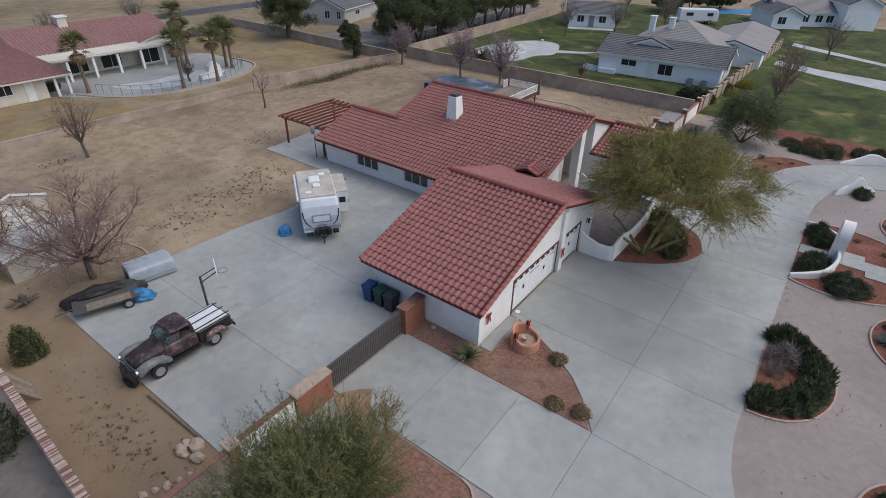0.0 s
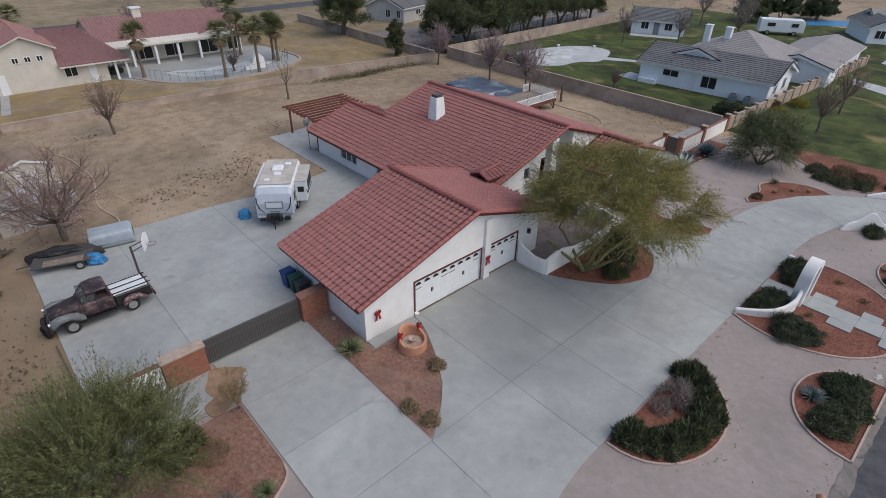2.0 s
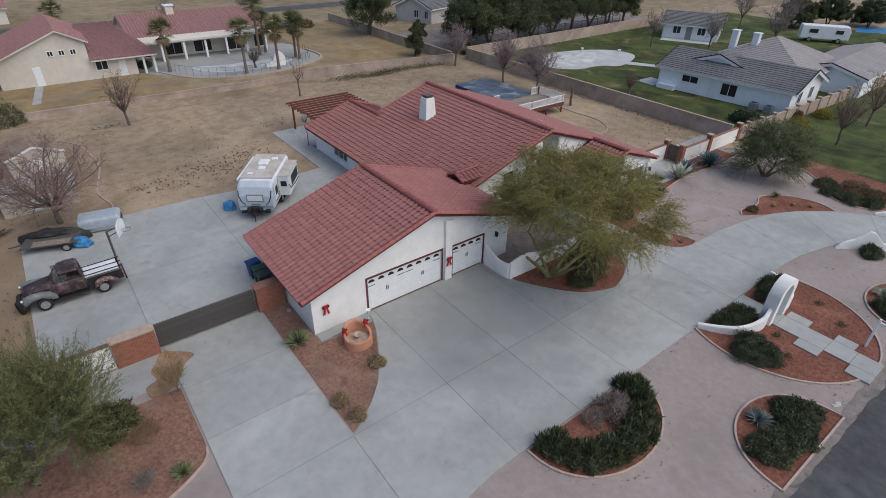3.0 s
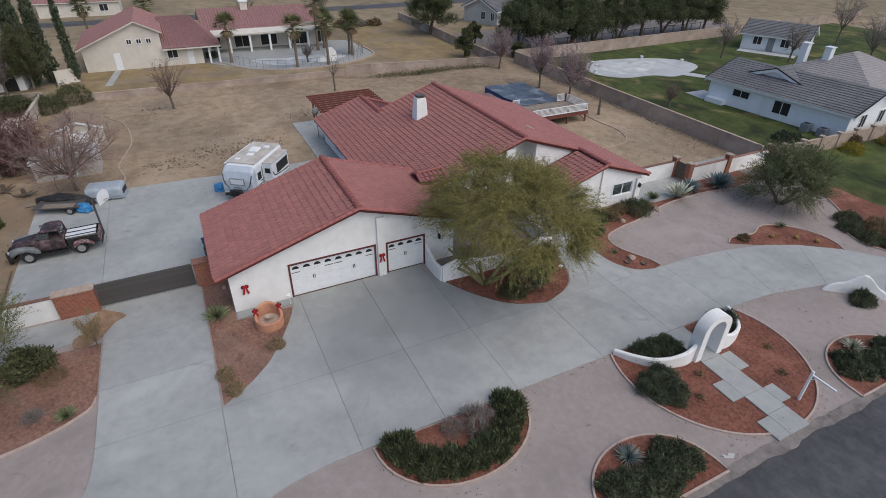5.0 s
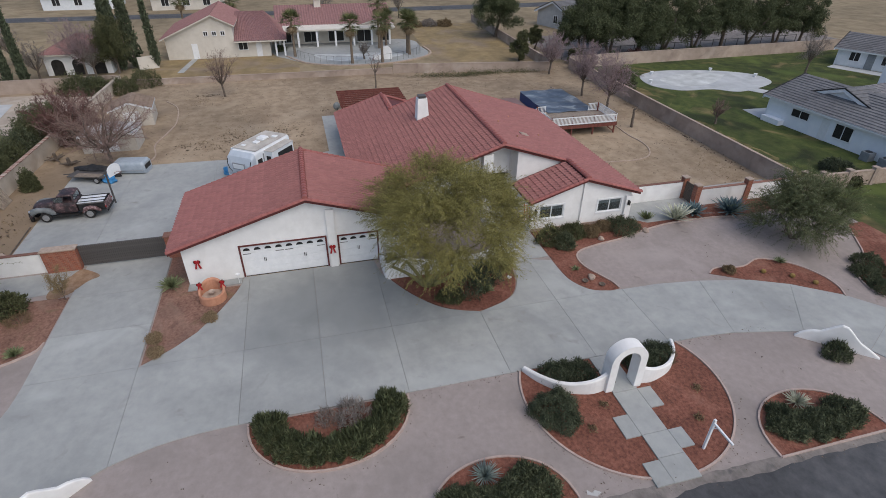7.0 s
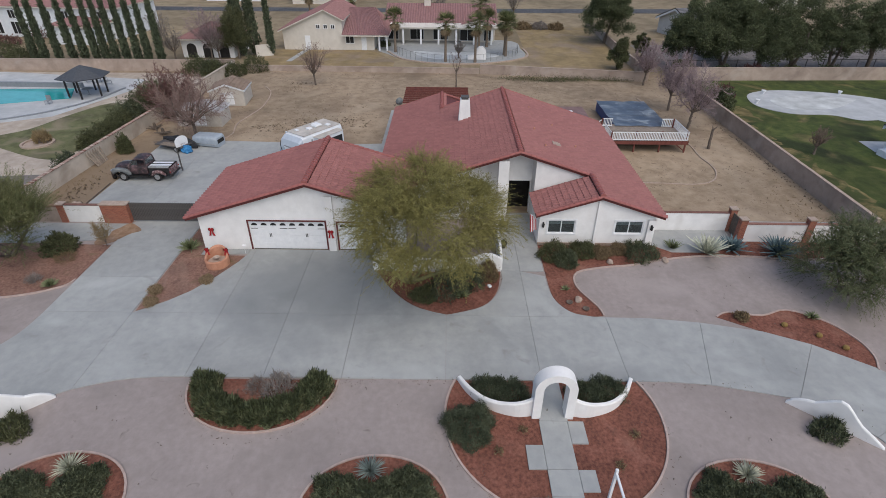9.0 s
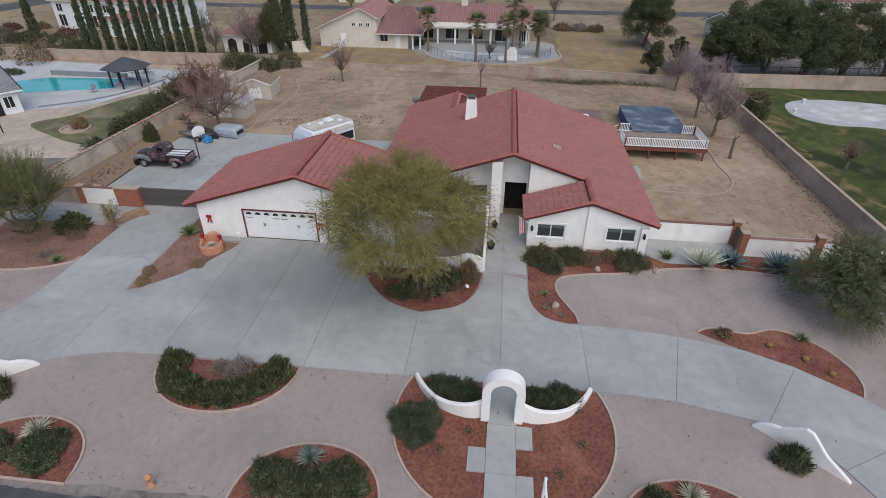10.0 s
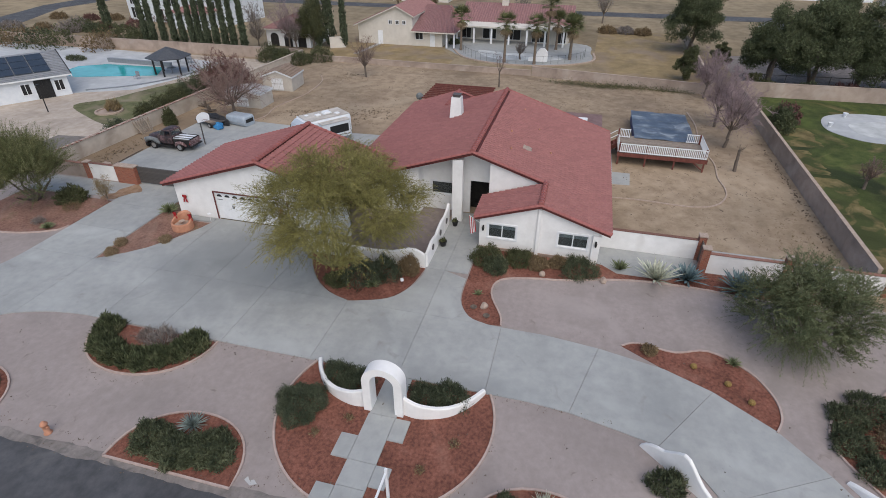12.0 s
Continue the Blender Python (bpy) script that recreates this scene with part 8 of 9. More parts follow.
def hip_block(parent, x0, x1, y0, y1, eave, pitch, wall, roof, over=0.45, mode="ribs", step=0.42):
    part("wall", boxes((x0, x1, y0, y1, -0.05, eave)), wall, parent)
    X0, X1, Y0, Y1 = x0 - over, x1 + over, y0 - over, y1 + over
    half = min(X1 - X0, Y1 - Y0) / 2
    top = eave + pitch * half
    if X1 - X0 >= Y1 - Y0:
        A, B = (X0 + half, (Y0 + Y1) / 2, top), (X1 - half, (Y0 + Y1) / 2, top)
    else:
        A, B = ((X0 + X1) / 2, Y0 + half, top), ((X0 + X1) / 2, Y1 - half, top)
    c = [(X0, Y0, eave), (X1, Y0, eave), (X1, Y1, eave), (X0, Y1, eave)]
    if X1 - X0 >= Y1 - Y0:
        sides = [(c[0], c[1], B, A), (c[1], c[2], B, B), (c[2], c[3], A, B), (c[3], c[0], A, A)]
    else:
        sides = [(c[0], c[1], A, A), (c[1], c[2], B, A), (c[2], c[3], B, B), (c[3], c[0], A, B)]
    for s in sides:
        ln = (Vector(s[1]) - Vector(s[0])).length
        roofsheet(parent, s, int(ln / step) if mode == "ribs" else int(half / 0.33), roof, mode)
    return top


def facade_window(parent, x, y, z0, w, h, face, trim="white"):
    """A framed dark window set on a far wall. face: '+x', '-y' ..."""
    s = 1 if face[0] == "+" else -1
    wn_ = thing("window", (x, y, z0))
    wn_.parent = parent
    ax = face[1]
    mk = (lambda a, b, c, d, e, f: boxes((min(c * s, d * s), max(c * s, d * s), a, b, e, f))) if ax == "x" else (lambda a, b, c, d, e, f: boxes((a, b, min(c * s, d * s), max(c * s, d * s), e, f)))
    k = 0.07
    for a, b, e, f in ((-w / 2 - k, w / 2 + k, -k, 0), (-w / 2 - k, w / 2 + k, h, h + k), (-w / 2 - k, -w / 2, 0, h), (w / 2, w / 2 + k, 0, h), (-0.03, 0.03, 0, h)):
        part("window_frame", mk(a, b, 0.0, 0.07, e, f), trim, wn_)
    part("pane", mk(-w / 2, w / 2, 0.005, 0.03, 0, h), "black", wn_)
    return wn_


# cream house behind the back wall
fh = thing("cream_house", (-68.5, 10.0, 0), 0, "cream stucco house with pink tile roofs and a long porch", "house")
part("wall", extrude_profile([(-4.0, -0.05), (5.3, -0.05), (5.3, 4.5), (2.7, 5.75), (-4.0, 2.95)], -13.0, 0.0, "x"), "cream", fh)
roofsheet(fh, [(-13.4, -4.6, 2.8), (0.5, -4.6, 2.8), (0.5, 2.7, 5.9), (-13.4, 2.7, 5.9)], 42, "pinktile")
roofsheet(fh, [(0.5, 5.7, 4.4), (-13.4, 5.7, 4.4), (-13.4, 2.7, 5.9), (0.5, 2.7, 5.9)], 42, "pinktile")
part("wall", boxes((-9.0, 0.0, 5.3, 10.2, -0.05, 2.4)), "cream", fh)
roofsheet(fh, [(1.0, 5.3, 2.35), (1.0, 12.6, 2.35), (-8.6, 9.4, 5.0), (-8.6, 5.3, 5.0)], 24, "pinktile")
roofsheet(fh, [(1.0, 12.6, 2.35), (-9.0, 12.6, 2.35), (-9.0, 9.4, 5.0), (-8.6, 9.4, 5.0)], 28, "pinktile")
gable_block(fh, -19.5, -7.6, 11.5, 29.6, 2.8, 0.36, "y", "cream", "pinktile")
gable_block(fh, -14.0, -6.6, 24.0, 29.4, 2.7, 0.28, "x", "cream", "pinktile", 0.3)
part("porch_beam", boxes((-4.9, -4.6, 9.4, 29.6, 2.35, 2.65)), "cream", fh)
roofsheet(fh, [(-4.4, 9.4, 2.66), (-4.4, 29.8, 2.66), (-8.7, 29.8, 2.95), (-8.7, 9.4, 2.95)], 60, "cream", "ribs", 0.02)
for i in range(7):
    y = 11.5 + i * 2.9
    part("porch_post", boxes((-4.9, -4.6, y - 0.14, y + 0.14, 0, 2.4)), "white", fh)
for y, w in ((12.5, 1.6), (16.5, 2.2), (20.5, 2.4), (25.0, 2.4), (28.5, 1.4)):
    facade_window(fh, -7.6 if y < 24 else -6.6, y, 0.3, w, 1.9, "+x")
for y in (1.6, 2.75, 3.9):
    facade_window(fh, 0.0, y, 3.15, 0.5, 0.5, "+x")
facade_window(fh, 0.0, 6.4, 1.05, 1.2, 1.1, "+x")
part("side_door", boxes((0.0, 0.06, -0.6, 0.2, 0, 2.1)), "white", fh)
part("side_door", boxes((0.0, 0.06, 8.2, 9.0, 0, 2.0)), "white", fh)
for y in (10.9, 12.1):
    part("porch_post", boxes((0.2, 0.45, y, y + 0.25, 0, 2.3)), "white", fh)
ch = part("chimney", boxes((-13.6, -12.6, 17.6, 18.7, 3.5, 5.9), bevel=0.05), "cream", fh)
part("chimney_cap", boxes((-13.75, -12.45, 17.45, 18.85, 5.9, 6.05)), "white", ch)
flat("far_patio", curve([(-77.0, 20.5), (-69.0, 20.6), (-66.2, 22.2), (-62.2, 25.6), (-59.9, 31.4), (-60.9, 38.2), (-64.5, 43.2), (-70.0, 43.4), (-77.0, 41.0)], 5), 0.03, "concrete", "pale concrete patio round the drained pool", "patio")
flat("far_pool", curve([(-68.0, 26.5), (-64.6, 27.6), (-62.6, 31.0), (-63.2, 36.4), (-65.4, 39.6), (-67.6, 36.0), (-67.0, 31.0)], 5), 0.045, "plaster", "drained pale kidney-shaped pool", "pool")
cl = thing("patio_curb", (-62, 30, 0), 0, "pale curb round the far patio", "curb", kind="structure")
part("curb", ribbon(curve([(-67.4, 22.4), (-62.2, 25.4), (-59.7, 31.4), (-60.6, 38.4), (-64.5, 43.6), (-70.0, 43.8)], 6, False), 0.3, -0.05, 0.14), "rock", cl, away=(-62, 30, 0))
pw = thing("pool_feature_wall", (-62.9, 36.2, 0), 0, "rounded white stucco feature wall at the pool", "wall")
part("wall", extrude_profile([(-1.5, 0), (1.2, 0), (1.2, 0.9), (1.1, 1.4), (0.7, 1.8), (0.1, 1.8), (-0.3, 1.4), (-0.5, 0.8), (-1.5, 0.5)], -0.3, 0.3, "x"), "stucco", pw)
sheet("far_grass", [(-55.5, 4.0), (-55.2, 24.0), (-61.0, 24.0), (-66.5, 21.0), (-68.4, 19.0), (-68.4, 4.0)], 0.012, "goldgrass", "golden dormant lawn behind the wall", "lawn")
sheet("far_lawn_2", [(-53.9, 43.5), (-51.6, 57.3), (-90.0, 58.0), (-90.0, 44.5)], 0.012, "goldgrass", "golden dormant grass beside the far patio", "lawn")
fence = thing("pool_fence", (-66, 33, 0), 0, "thin dark iron fence round the far pool", "fence")
fp = curve([(-66.0, 24.0), (-62.0, 27.0), (-60.5, 32.0), (-61.6, 38.0), (-65.0, 42.0), (-69.0, 42.6)], 5, False)
for a, b in zip(fp, fp[1:]):
    part("rail", rods(((a[0] + 66, a[1] - 33, 1.1), (b[0] + 66, b[1] - 33, 1.1), 0.015), seg=4), "iron", fence)
    part("post", rods(((a[0] + 66, a[1] - 33, 0), (a[0] + 66, a[1] - 33, 1.15), 0.02), seg=4), "iron", fence)

# pale blue house with grey tiles beyond the east wall
bh = thing("pale_house", (-27.4, 71.55, 0), 4.0, "pale blue-white house with grey tile hip roofs and two chimneys", "house")
roofs = ("paleblue", "shingle")
gable_block(bh, 0.0, 15.2, 0.0, 9.0, 2.5, 0.36, "x", *roofs, mode="courses")
hip_block(bh, 1.5, 14.0, 6.5, 20.0, 2.6, 0.44, "paleblue", "paleshingle", mode="courses")
gable_block(bh, 10.6, 18.2, 14.0, 34.0, 2.3, 0.28, "y", "paleblue", "paleshingle", mode="courses")
part("dormer_wall", extrude_profile([(2.1, 3.05), (5.7, 4.3), (9.3, 3.05)], 2.5, 5.6, "y"), "coldwhite", bh)
roofsheet(bh, [(1.8, 2.3, 3.08), (1.8, 5.9, 3.08), (5.7, 5.9, 4.44), (5.7, 2.3, 4.44)], 8, "shingle", "courses")
roofsheet(bh, [(9.6, 5.9, 3.08), (9.6, 2.3, 3.08), (5.7, 2.3, 4.44), (5.7, 5.9, 4.44)], 8, "shingle", "courses")
for x in (1.8, 9.6):
    barge(bh, (x, 2.3, 3.08), (5.7, 2.3, 4.44), (0, -1, 0))
for x in (3.1, 5.7):
    c = part("chimney", boxes((x + 0.1, x + 0.85, 10.4, 11.2, 3.0, 5.9), bevel=0.04), "coldwhite", bh)
    part("chimney_cap", boxes((x + 0.03, x + 0.92, 10.33, 11.27, 5.9, 6.0)), "coldwhite", c)
facade_window(bh, 4.0, 0.0, 1.25, 1.9, 0.7, "-y")
facade_window(bh, 8.7, 0.0, 0.7, 1.7, 1.25, "-y")
part("side_door", boxes((6.4, 7.2, -0.05, 0, 0, 2.05)), "white", bh)
part("bench_box", boxes((0.3, 2.5, -0.75, 0, 0, 0.55)), "paleblue", bh)
for y in (2.5, 6.0):
    facade_window(bh, 15.2, y, 0.9, 1.0, 1.2, "+x")
facade_window(bh, 12.5, 14.0, 0.9, 1.6, 1.2, "-y")
for x in (12.0, 13.6):
    a = thing("air_conditioner", (-27.4 + x, 70.85 + x * 0.07, 0.02), 4, "grey air conditioning unit beside the pale house", "air conditioner", "air conditioners")
    part("case", boxes((-0.4, 0.4, -0.4, 0.4, 0, 0.8), bevel=0.02), "rvgrey", a)
    part("fan_grille", lathe([(0.3, 0.8), (0.3, 0.82), (0.05, 0.83)], 14), "black", a)
flat("side_patio", [(-30.3, 71.4), (-27.5, 71.1), (-27.8, 74.2), (-30.2, 74.4)], 0.03, "coldconcrete", "small pale patio beside the pale house", "patio")
flat("lawn_pool", curve([(-45.1, 67.7), (-47.0, 70.0), (-47.6, 73.6), (-46.3, 79.6), (-43.5, 83.8), (-40.0, 84.0), (-38.0, 81.5), (-36.4, 76.2), (-38.1, 73.6), (-38.5, 69.4), (-41.2, 67.0)], 5), 0.05, "coldconcrete", "pale kidney-shaped pool deck in the lawn", "pool deck")
flat("lawn_pool_basin", curve([(-44.0, 70.2), (-45.5, 74.9), (-44.4, 79.8), (-43.0, 79.0), (-40.3, 74.9), (-39.9, 70.4), (-41.9, 69.4)], 6), 0.06, "plaster", "drained white pool basin", "pool")
for x, y in ((-46.1, 70.1), (-42.3, 67.5), (-46.0, 79.3), (-42.0, 83.3)):
    u = thing("garden_urn", (x, y, 0.05), 0, "white garden urn at the pool", "urn", "urns round the pool")
    part("urn", lathe([(0.14, 0), (0.12, 0.1), (0.22, 0.3), (0.26, 0.42), (0.2, 0.42), (0.05, 0.36)], 12), "white", u)
flat("pool_path", [(-38.3, 76.5), (-33.0, 80.0), (-32.0, 82.0), (-38.3, 79.0)], 0.03, "coldconcrete", "pale path from the pool to the house", "path")
flat("east_drive", [(8.2, 84.0), (8.2, 90.5), (-3.0, 92.5), (-9.0, 95.0), (-9.0, 92.0), (-3.0, 88.5)], 0.04, "coldconcrete", "pale concrete drive across the lawn", "driveway")
flat("east_walk", [(8.2, 99.0), (8.2, 100.6), (-9.0, 112.0), (-9.0, 109.0)], 0.04, "coldconcrete", "pale path across the far lawn", "path")
gh = thing("guest_house", (-45.8, 100.5, 0), 24.0, "small white house with a grey gable roof", "house")
gable_block(gh, 0, 9.0, 0, 7.5, 2.4, 0.42, "x", "coldwhite", "shingle", mode="courses")
for x in (2.3, 6.3):
    facade_window(gh, x, 0.0, 0.9, 1.2, 1.1, "-y")
part("door", boxes((3.8, 4.8, -0.05, 0.0, 0, 2.05)), "rvgrey", gh)
facade_window(gh, 9.0, 3.7, 0.9, 1.0, 1.1, "+x")
flat("guest_porch", [(-44.5, 98.0), (-37.0, 101.5), (-38.0, 103.5), (-45.5, 100.3)], 0.04, "coldconcrete", "concrete porch before the small house", "porch")
rh = thing("grey_house", (-14.0, 128.0, 0), 30.0, "grey house with gables across the far lawn", "house")
gable_block(rh, 0, 18.0, 2.0, 11.0, 2.7, 0.4, "x", "paleblue", "paleshingle", mode="courses")
gable_block(rh, -2.2, 3.2, -2.0, 9.0, 2.7, 0.5, "y", "paleblue", "shingle", mode="courses")
gable_block(rh, 11.0, 17.0, -1.0, 8.0, 4.6, 0.5, "y", "paleblue", "shingle", mode="courses")
for x in (5.5, 8.0, 10.0):
    facade_window(rh, x, 2.0, 0.9, 1.2, 1.2, "-y")
facade_window(rh, -0.5, -2.0, 0.9, 1.4, 1.2, "-y")
flat("far_pool", [(-27.9, 137.3), (-20.9, 143.9), (-22.7, 151.0), (-30.1, 145.0)], 0.05, "bluetarp", "distant blue pool beyond the lawns", "pool")
wt = thing("motor_home", (-27.8, 121.5, 0), 32, "long white motor home parked on the far lot", "motor home")
part("body", loft([section(x, 0, 2.3, 0.5, z, 14, 28) for x, z in ((-3.7, 2.5), (-3.65, 2.7), (3.3, 2.7), (3.7, 2.0))]), "coldwhite", wt)
part("side_window", boxes((-2.5, -1.2, -1.22, -1.2, 1.5, 2.1)), "black", wt)
part("side_window", boxes((1.5, 2.6, -1.22, -1.2, 1.5, 2.1)), "black", wt)
for x in (-2.2, 2.2):
    for s in (-1, 1):
        wheel(wt, x, 1.05 * s, 0.4, 0.25, s)

# pool lot to the west
flat("pool_patio", [(-32.0, -16.2), (-35.3, -9.8), (-45.0, -6.4), (-50.0, -7.0), (-53.2, -27.0), (-53.2, -60.0), (-36.0, -60.0), (-27.0, -30.0)], 0.03, "coldconcrete", "grey concrete deck round the turquoise pool", "patio")
flat("pool_water", [(-38.2, -21.2), (-41.6, -11.6), (-45.6, -13.6), (-45.0, -22.6), (-43.0, -25.5), (-39.0, -25.0)], 0.06, "water", "turquoise water of the swimming pool", "pool")
wl = thing("pool_ledge", (-46.2, -18.0, 0), 0, "low dark raised wall behind the pool", "ledge", kind="structure")
part("ledge", prism([(-0.4, -5.5), (0.0, -5.5), (0.3, 5.2), (-0.1, 5.2)], 0, 0.6), "rvgrey", wl)
sheet("west_lawn", curve([(-28.5, -11.8), (-31.5, -9.6), (-35.5, -8.4), (-40.0, -6.2), (-38.0, -2.6), (-31.7, -1.0), (-25.0, -1.8), (-24.0, -3.2), (-25.6, -7.2)], 4), 0.012, "dulllawn", "small dull green lawn beside the pool", "lawn")
cb = thing("ring_bed", (-27.6, -6.2, 0), 0, "round curbed bed with a golden grass clump", "planting bed", kind="structure")
part("curb", ribbon([(1.3 * math.cos(2 * math.pi * k / 20), 1.3 * math.sin(2 * math.pi * k / 20)) for k in range(20)], 0.2, -0.05, 0.16, True), "rock", cb)
part("gravel", prism([(1.25 * math.cos(2 * math.pi * k / 20), 1.25 * math.sin(2 * math.pi * k / 20)) for k in range(20)], -0.05, 0.04), "block", cb)
shrub((-28.0, -6.0, 0.04), 0.7, 0.7, 0.9, 170, "golden ornamental grass clump", "goldgrass", 0.4, 260, "grass_clump", "", 0, 12.0, 1.5)
gz_ = thing("gazebo", (-43.2, -10.4, 0), 10, "dark-roofed gazebo on black posts beside the pool", "gazebo")
for i in range(6):
    a = 2 * math.pi * i / 6
    part("post", boxes((2.0 * math.cos(a) - 0.08, 2.0 * math.cos(a) + 0.08, 2.0 * math.sin(a) - 0.08, 2.0 * math.sin(a) + 0.08, 0, 2.3)), "black", gz_)
part("roof", loft([[(r * math.cos(2 * math.pi * i / 6), r * math.sin(2 * math.pi * i / 6), z) for i in range(6)] for r, z in ((2.8, 2.15), (2.85, 2.25), (1.0, 3.05), (0.05, 3.4))]), "darkroof", gz_)
part("table", lathe([(0.3, 0.0), (0.06, 0.1), (0.06, 0.7), (0.6, 0.72), (0.6, 0.76), (0.02, 0.76)], 16), "rvgrey", gz_)
ph_ = thing("pool_house", (-32.0, -15.4, 0), -34.0, "white building with a dark shingle roof and solar panels", "house")
gable_block(ph_, 0.0, 16.0, -11.0, 0.0, 2.4, 0.28, "x", "coldwhite", "greyroof", mode="courses")
for i in range(4):
    for j in range(3):
        u0, y0 = 1.2 + i * 1.75, -0.6 - j * 1.45
        za, zb = 2.4 - 0.28 * y0 + 0.22, 2.4 - 0.28 * (y0 - 1.35) + 0.22
        part("solar_panel", loft([[(u0, y0, za), (u0 + 1.65, y0, za), (u0 + 1.65, y0, za + 0.04), (u0, y0, za + 0.04)], [(u0, y0 - 1.35, zb), (u0 + 1.65, y0 - 1.35, zb), (u0 + 1.65, y0 - 1.35, zb + 0.04), (u0, y0 - 1.35, zb + 0.04)]]), "solar", ph_)
facade_window(ph_, 0.95, 0.0, 0.7, 0.8, 1.1, "+y")
facade_window(ph_, 2.5, 0.0, 0.1, 1.5, 1.9, "+y", "black")
facade_window(ph_, 4.2, 0.0, 0.7, 0.8, 1.1, "+y")
facade_window(ph_, 0.0, -5.0, 0.7, 1.0, 1.1, "-x")
for i, (x, y) in enumerate(((-39.5, -12.8), (-48.5, -13.5), (-49.3, -12.0), (-47.8, -10.5))):
    lc = thing("patio_chair", (x, y, 0.03), 40 * i, "pale patio chair beside the pool", "chair", "patio chairs")
    part("seat", boxes((-0.28, 0.28, -0.28, 0.28, 0.38, 0.43)), "rvgrey", lc)
    part("backrest", boxes((-0.28, -0.23, -0.28, 0.28, 0.43, 0.9)), "rvgrey", lc)
    for sx in (-0.25, 0.25):
        for sy in (-0.25, 0.25):
            part("leg", rods(((sx, sy, 0), (sx, sy, 0.38), 0.02), seg=5), "rvgrey", lc)
pt = thing("patio_table", (-48.6, -12.0, 0.03), 0, "pale round patio table", "table")
part("tabletop", lathe([(0.6, 0.7), (0.62, 0.73), (0.6, 0.75), (0.02, 0.75)], 16), "rvgrey", pt)
part("leg", rods(((0, 0, 0), (0, 0, 0.7), 0.05)), "rvgrey", pt)
for i, (x, y, r, h, m) in enumerate(((-26.8, -0.6, 1.1, 1.5, "olive"), (-28.6, 0.0, 1.3, 1.9, "olive"), (-30.6, 0.3, 1.4, 2.3, "olive"), (-32.6, 0.2, 1.6, 2.6, "shrub"), (-34.8, 0.0, 1.7, 2.5, "olive"), (-37.2, -0.4, 1.8, 2.8, "olive"), (-39.8, -0.8, 1.8, 2.6, "olive"), (-42.4, -0.8, 1.5, 2.0, "olive"), (-36.0, 2.6, 1.4, 2.0, "autumn"), (-38.4, 3.4, 1.5, 2.4, "autumn"), (-52.5, 3.5, 1.6, 1.6, "olive"), (-55.0, 5.5, 1.8, 2.0, "olive"), (-53.0, 0.5, 1.6, 1.8, "shrub"), (-25.8, 3.0, 0.6, 1.5, "olive"))):
    shrub((x, y, 0), r, r, h, 180 + i, "dense olive bush along the block wall", m, 0.13, 1500, "bush", "bushes along the block wall", 0, 3.0, 0.4)
for i, (x, y, w, d, h) in enumerate(((-41.2, 7.2, 3.6, 3.7, 1.65), (-34.0, 6.9, 2.6, 4.4, 1.5))):
    sh = thing("garden_shed", (x, y, 0), 6 * (1 - i), ("pale shed with a brown roof and white double doors", "low pale shed with a pale flat-pitched roof")[i], "shed", "sheds")
    gable_block(sh, -w / 2, w / 2, -d / 2, d / 2, h, (0.36, 0.16)[i], "x", "shedwall", ("brownroof", "palestone")[i], 0.12, "courses")
    for k in (-1, 1):
        leaf = part("door", boxes((w / 2, w / 2 + 0.04, 0.36 * k - 0.34, 0.36 * k + 0.34, 0.08, h - 0.15)), "white", sh)
        part("door_brace", rods(((w / 2 + 0.05, 0.36 * k - 0.3, 0.15), (w / 2 + 0.05, 0.36 * k + 0.3, h - 0.25), 0.03), seg=4), "palestone", leaf)
        for z in (0.12, h / 2, h - 0.22):
            part("door_rail", boxes((w / 2 + 0.04, w / 2 + 0.06, 0.36 * k - 0.34, 0.36 * k + 0.34, z, z + 0.07)), "palestone", leaf)

for i, (x, y, r, h, m) in enumerate(((-53.0, -1.4, 1.8, 2.2, "olive"), (-52.6, 1.0, 1.5, 1.7, "olive"), (-58.5, -28.5, 2.4, 2.0, "olive"), (-61.0, -33.0, 2.6, 2.2, "olive"))):
    shrub((x, y, 0), r, r, h, 640 + i, "rounded olive bush beside the back wall", m, 0.16, 1100, "bush", "bushes along the back wall", 0, 3.0, 0.6)
bare_tree((-60.6, -2.4, 0), 650, 6.6, 0.13, "bare tree with mauve twigs before the pavilion", "mauvetwig", radius=2.6, limbs=14, kids=10, twigs=7, fine=0.01, group="bare trees of the far lots")
bare_tree((-62.0, 1.0, 0), 651, 6.4, 0.14, "slender ragged olive tree behind the wall", "greenstem", 1.7, 0.2, "", 14, 8, 5, 0.008, 0.8, "olive_tree", ("olive", 20, 0.16, 0.2, 3.5, 0.6))
lp = thing("lamp_post", (-25.8, -12.4, 0), 0, "black lamp post beside the white building", "lamp post")
part("pole", rods(((0, 0, 0), (0, 0, 2.7), 0.06), seg=8), "black", lp)
part("lamp_head", boxes((-0.22, 0.22, -0.12, 0.12, 2.68, 2.95), bevel=0.04), "black", lp)
pe = thing("patio_edge", (-40, -10, 0), 0, "low dark edging along the pool deck", "edging", kind="structure")
part("edging", ribbon(curve([(-33.5, -15.0), (-36.5, -11.2), (-40.8, -8.6), (-46.0, -7.6)], 5, False), 0.22, 0.0, 0.16), "rvgrey", pe, away=(-40, -10, 0))
shrub((-46.1, -29.0, 0), 0.9, 1.6, 0.6, 176, "low dark shrub beside the pool deck", "shrub", 0.13, 600, "shrub")

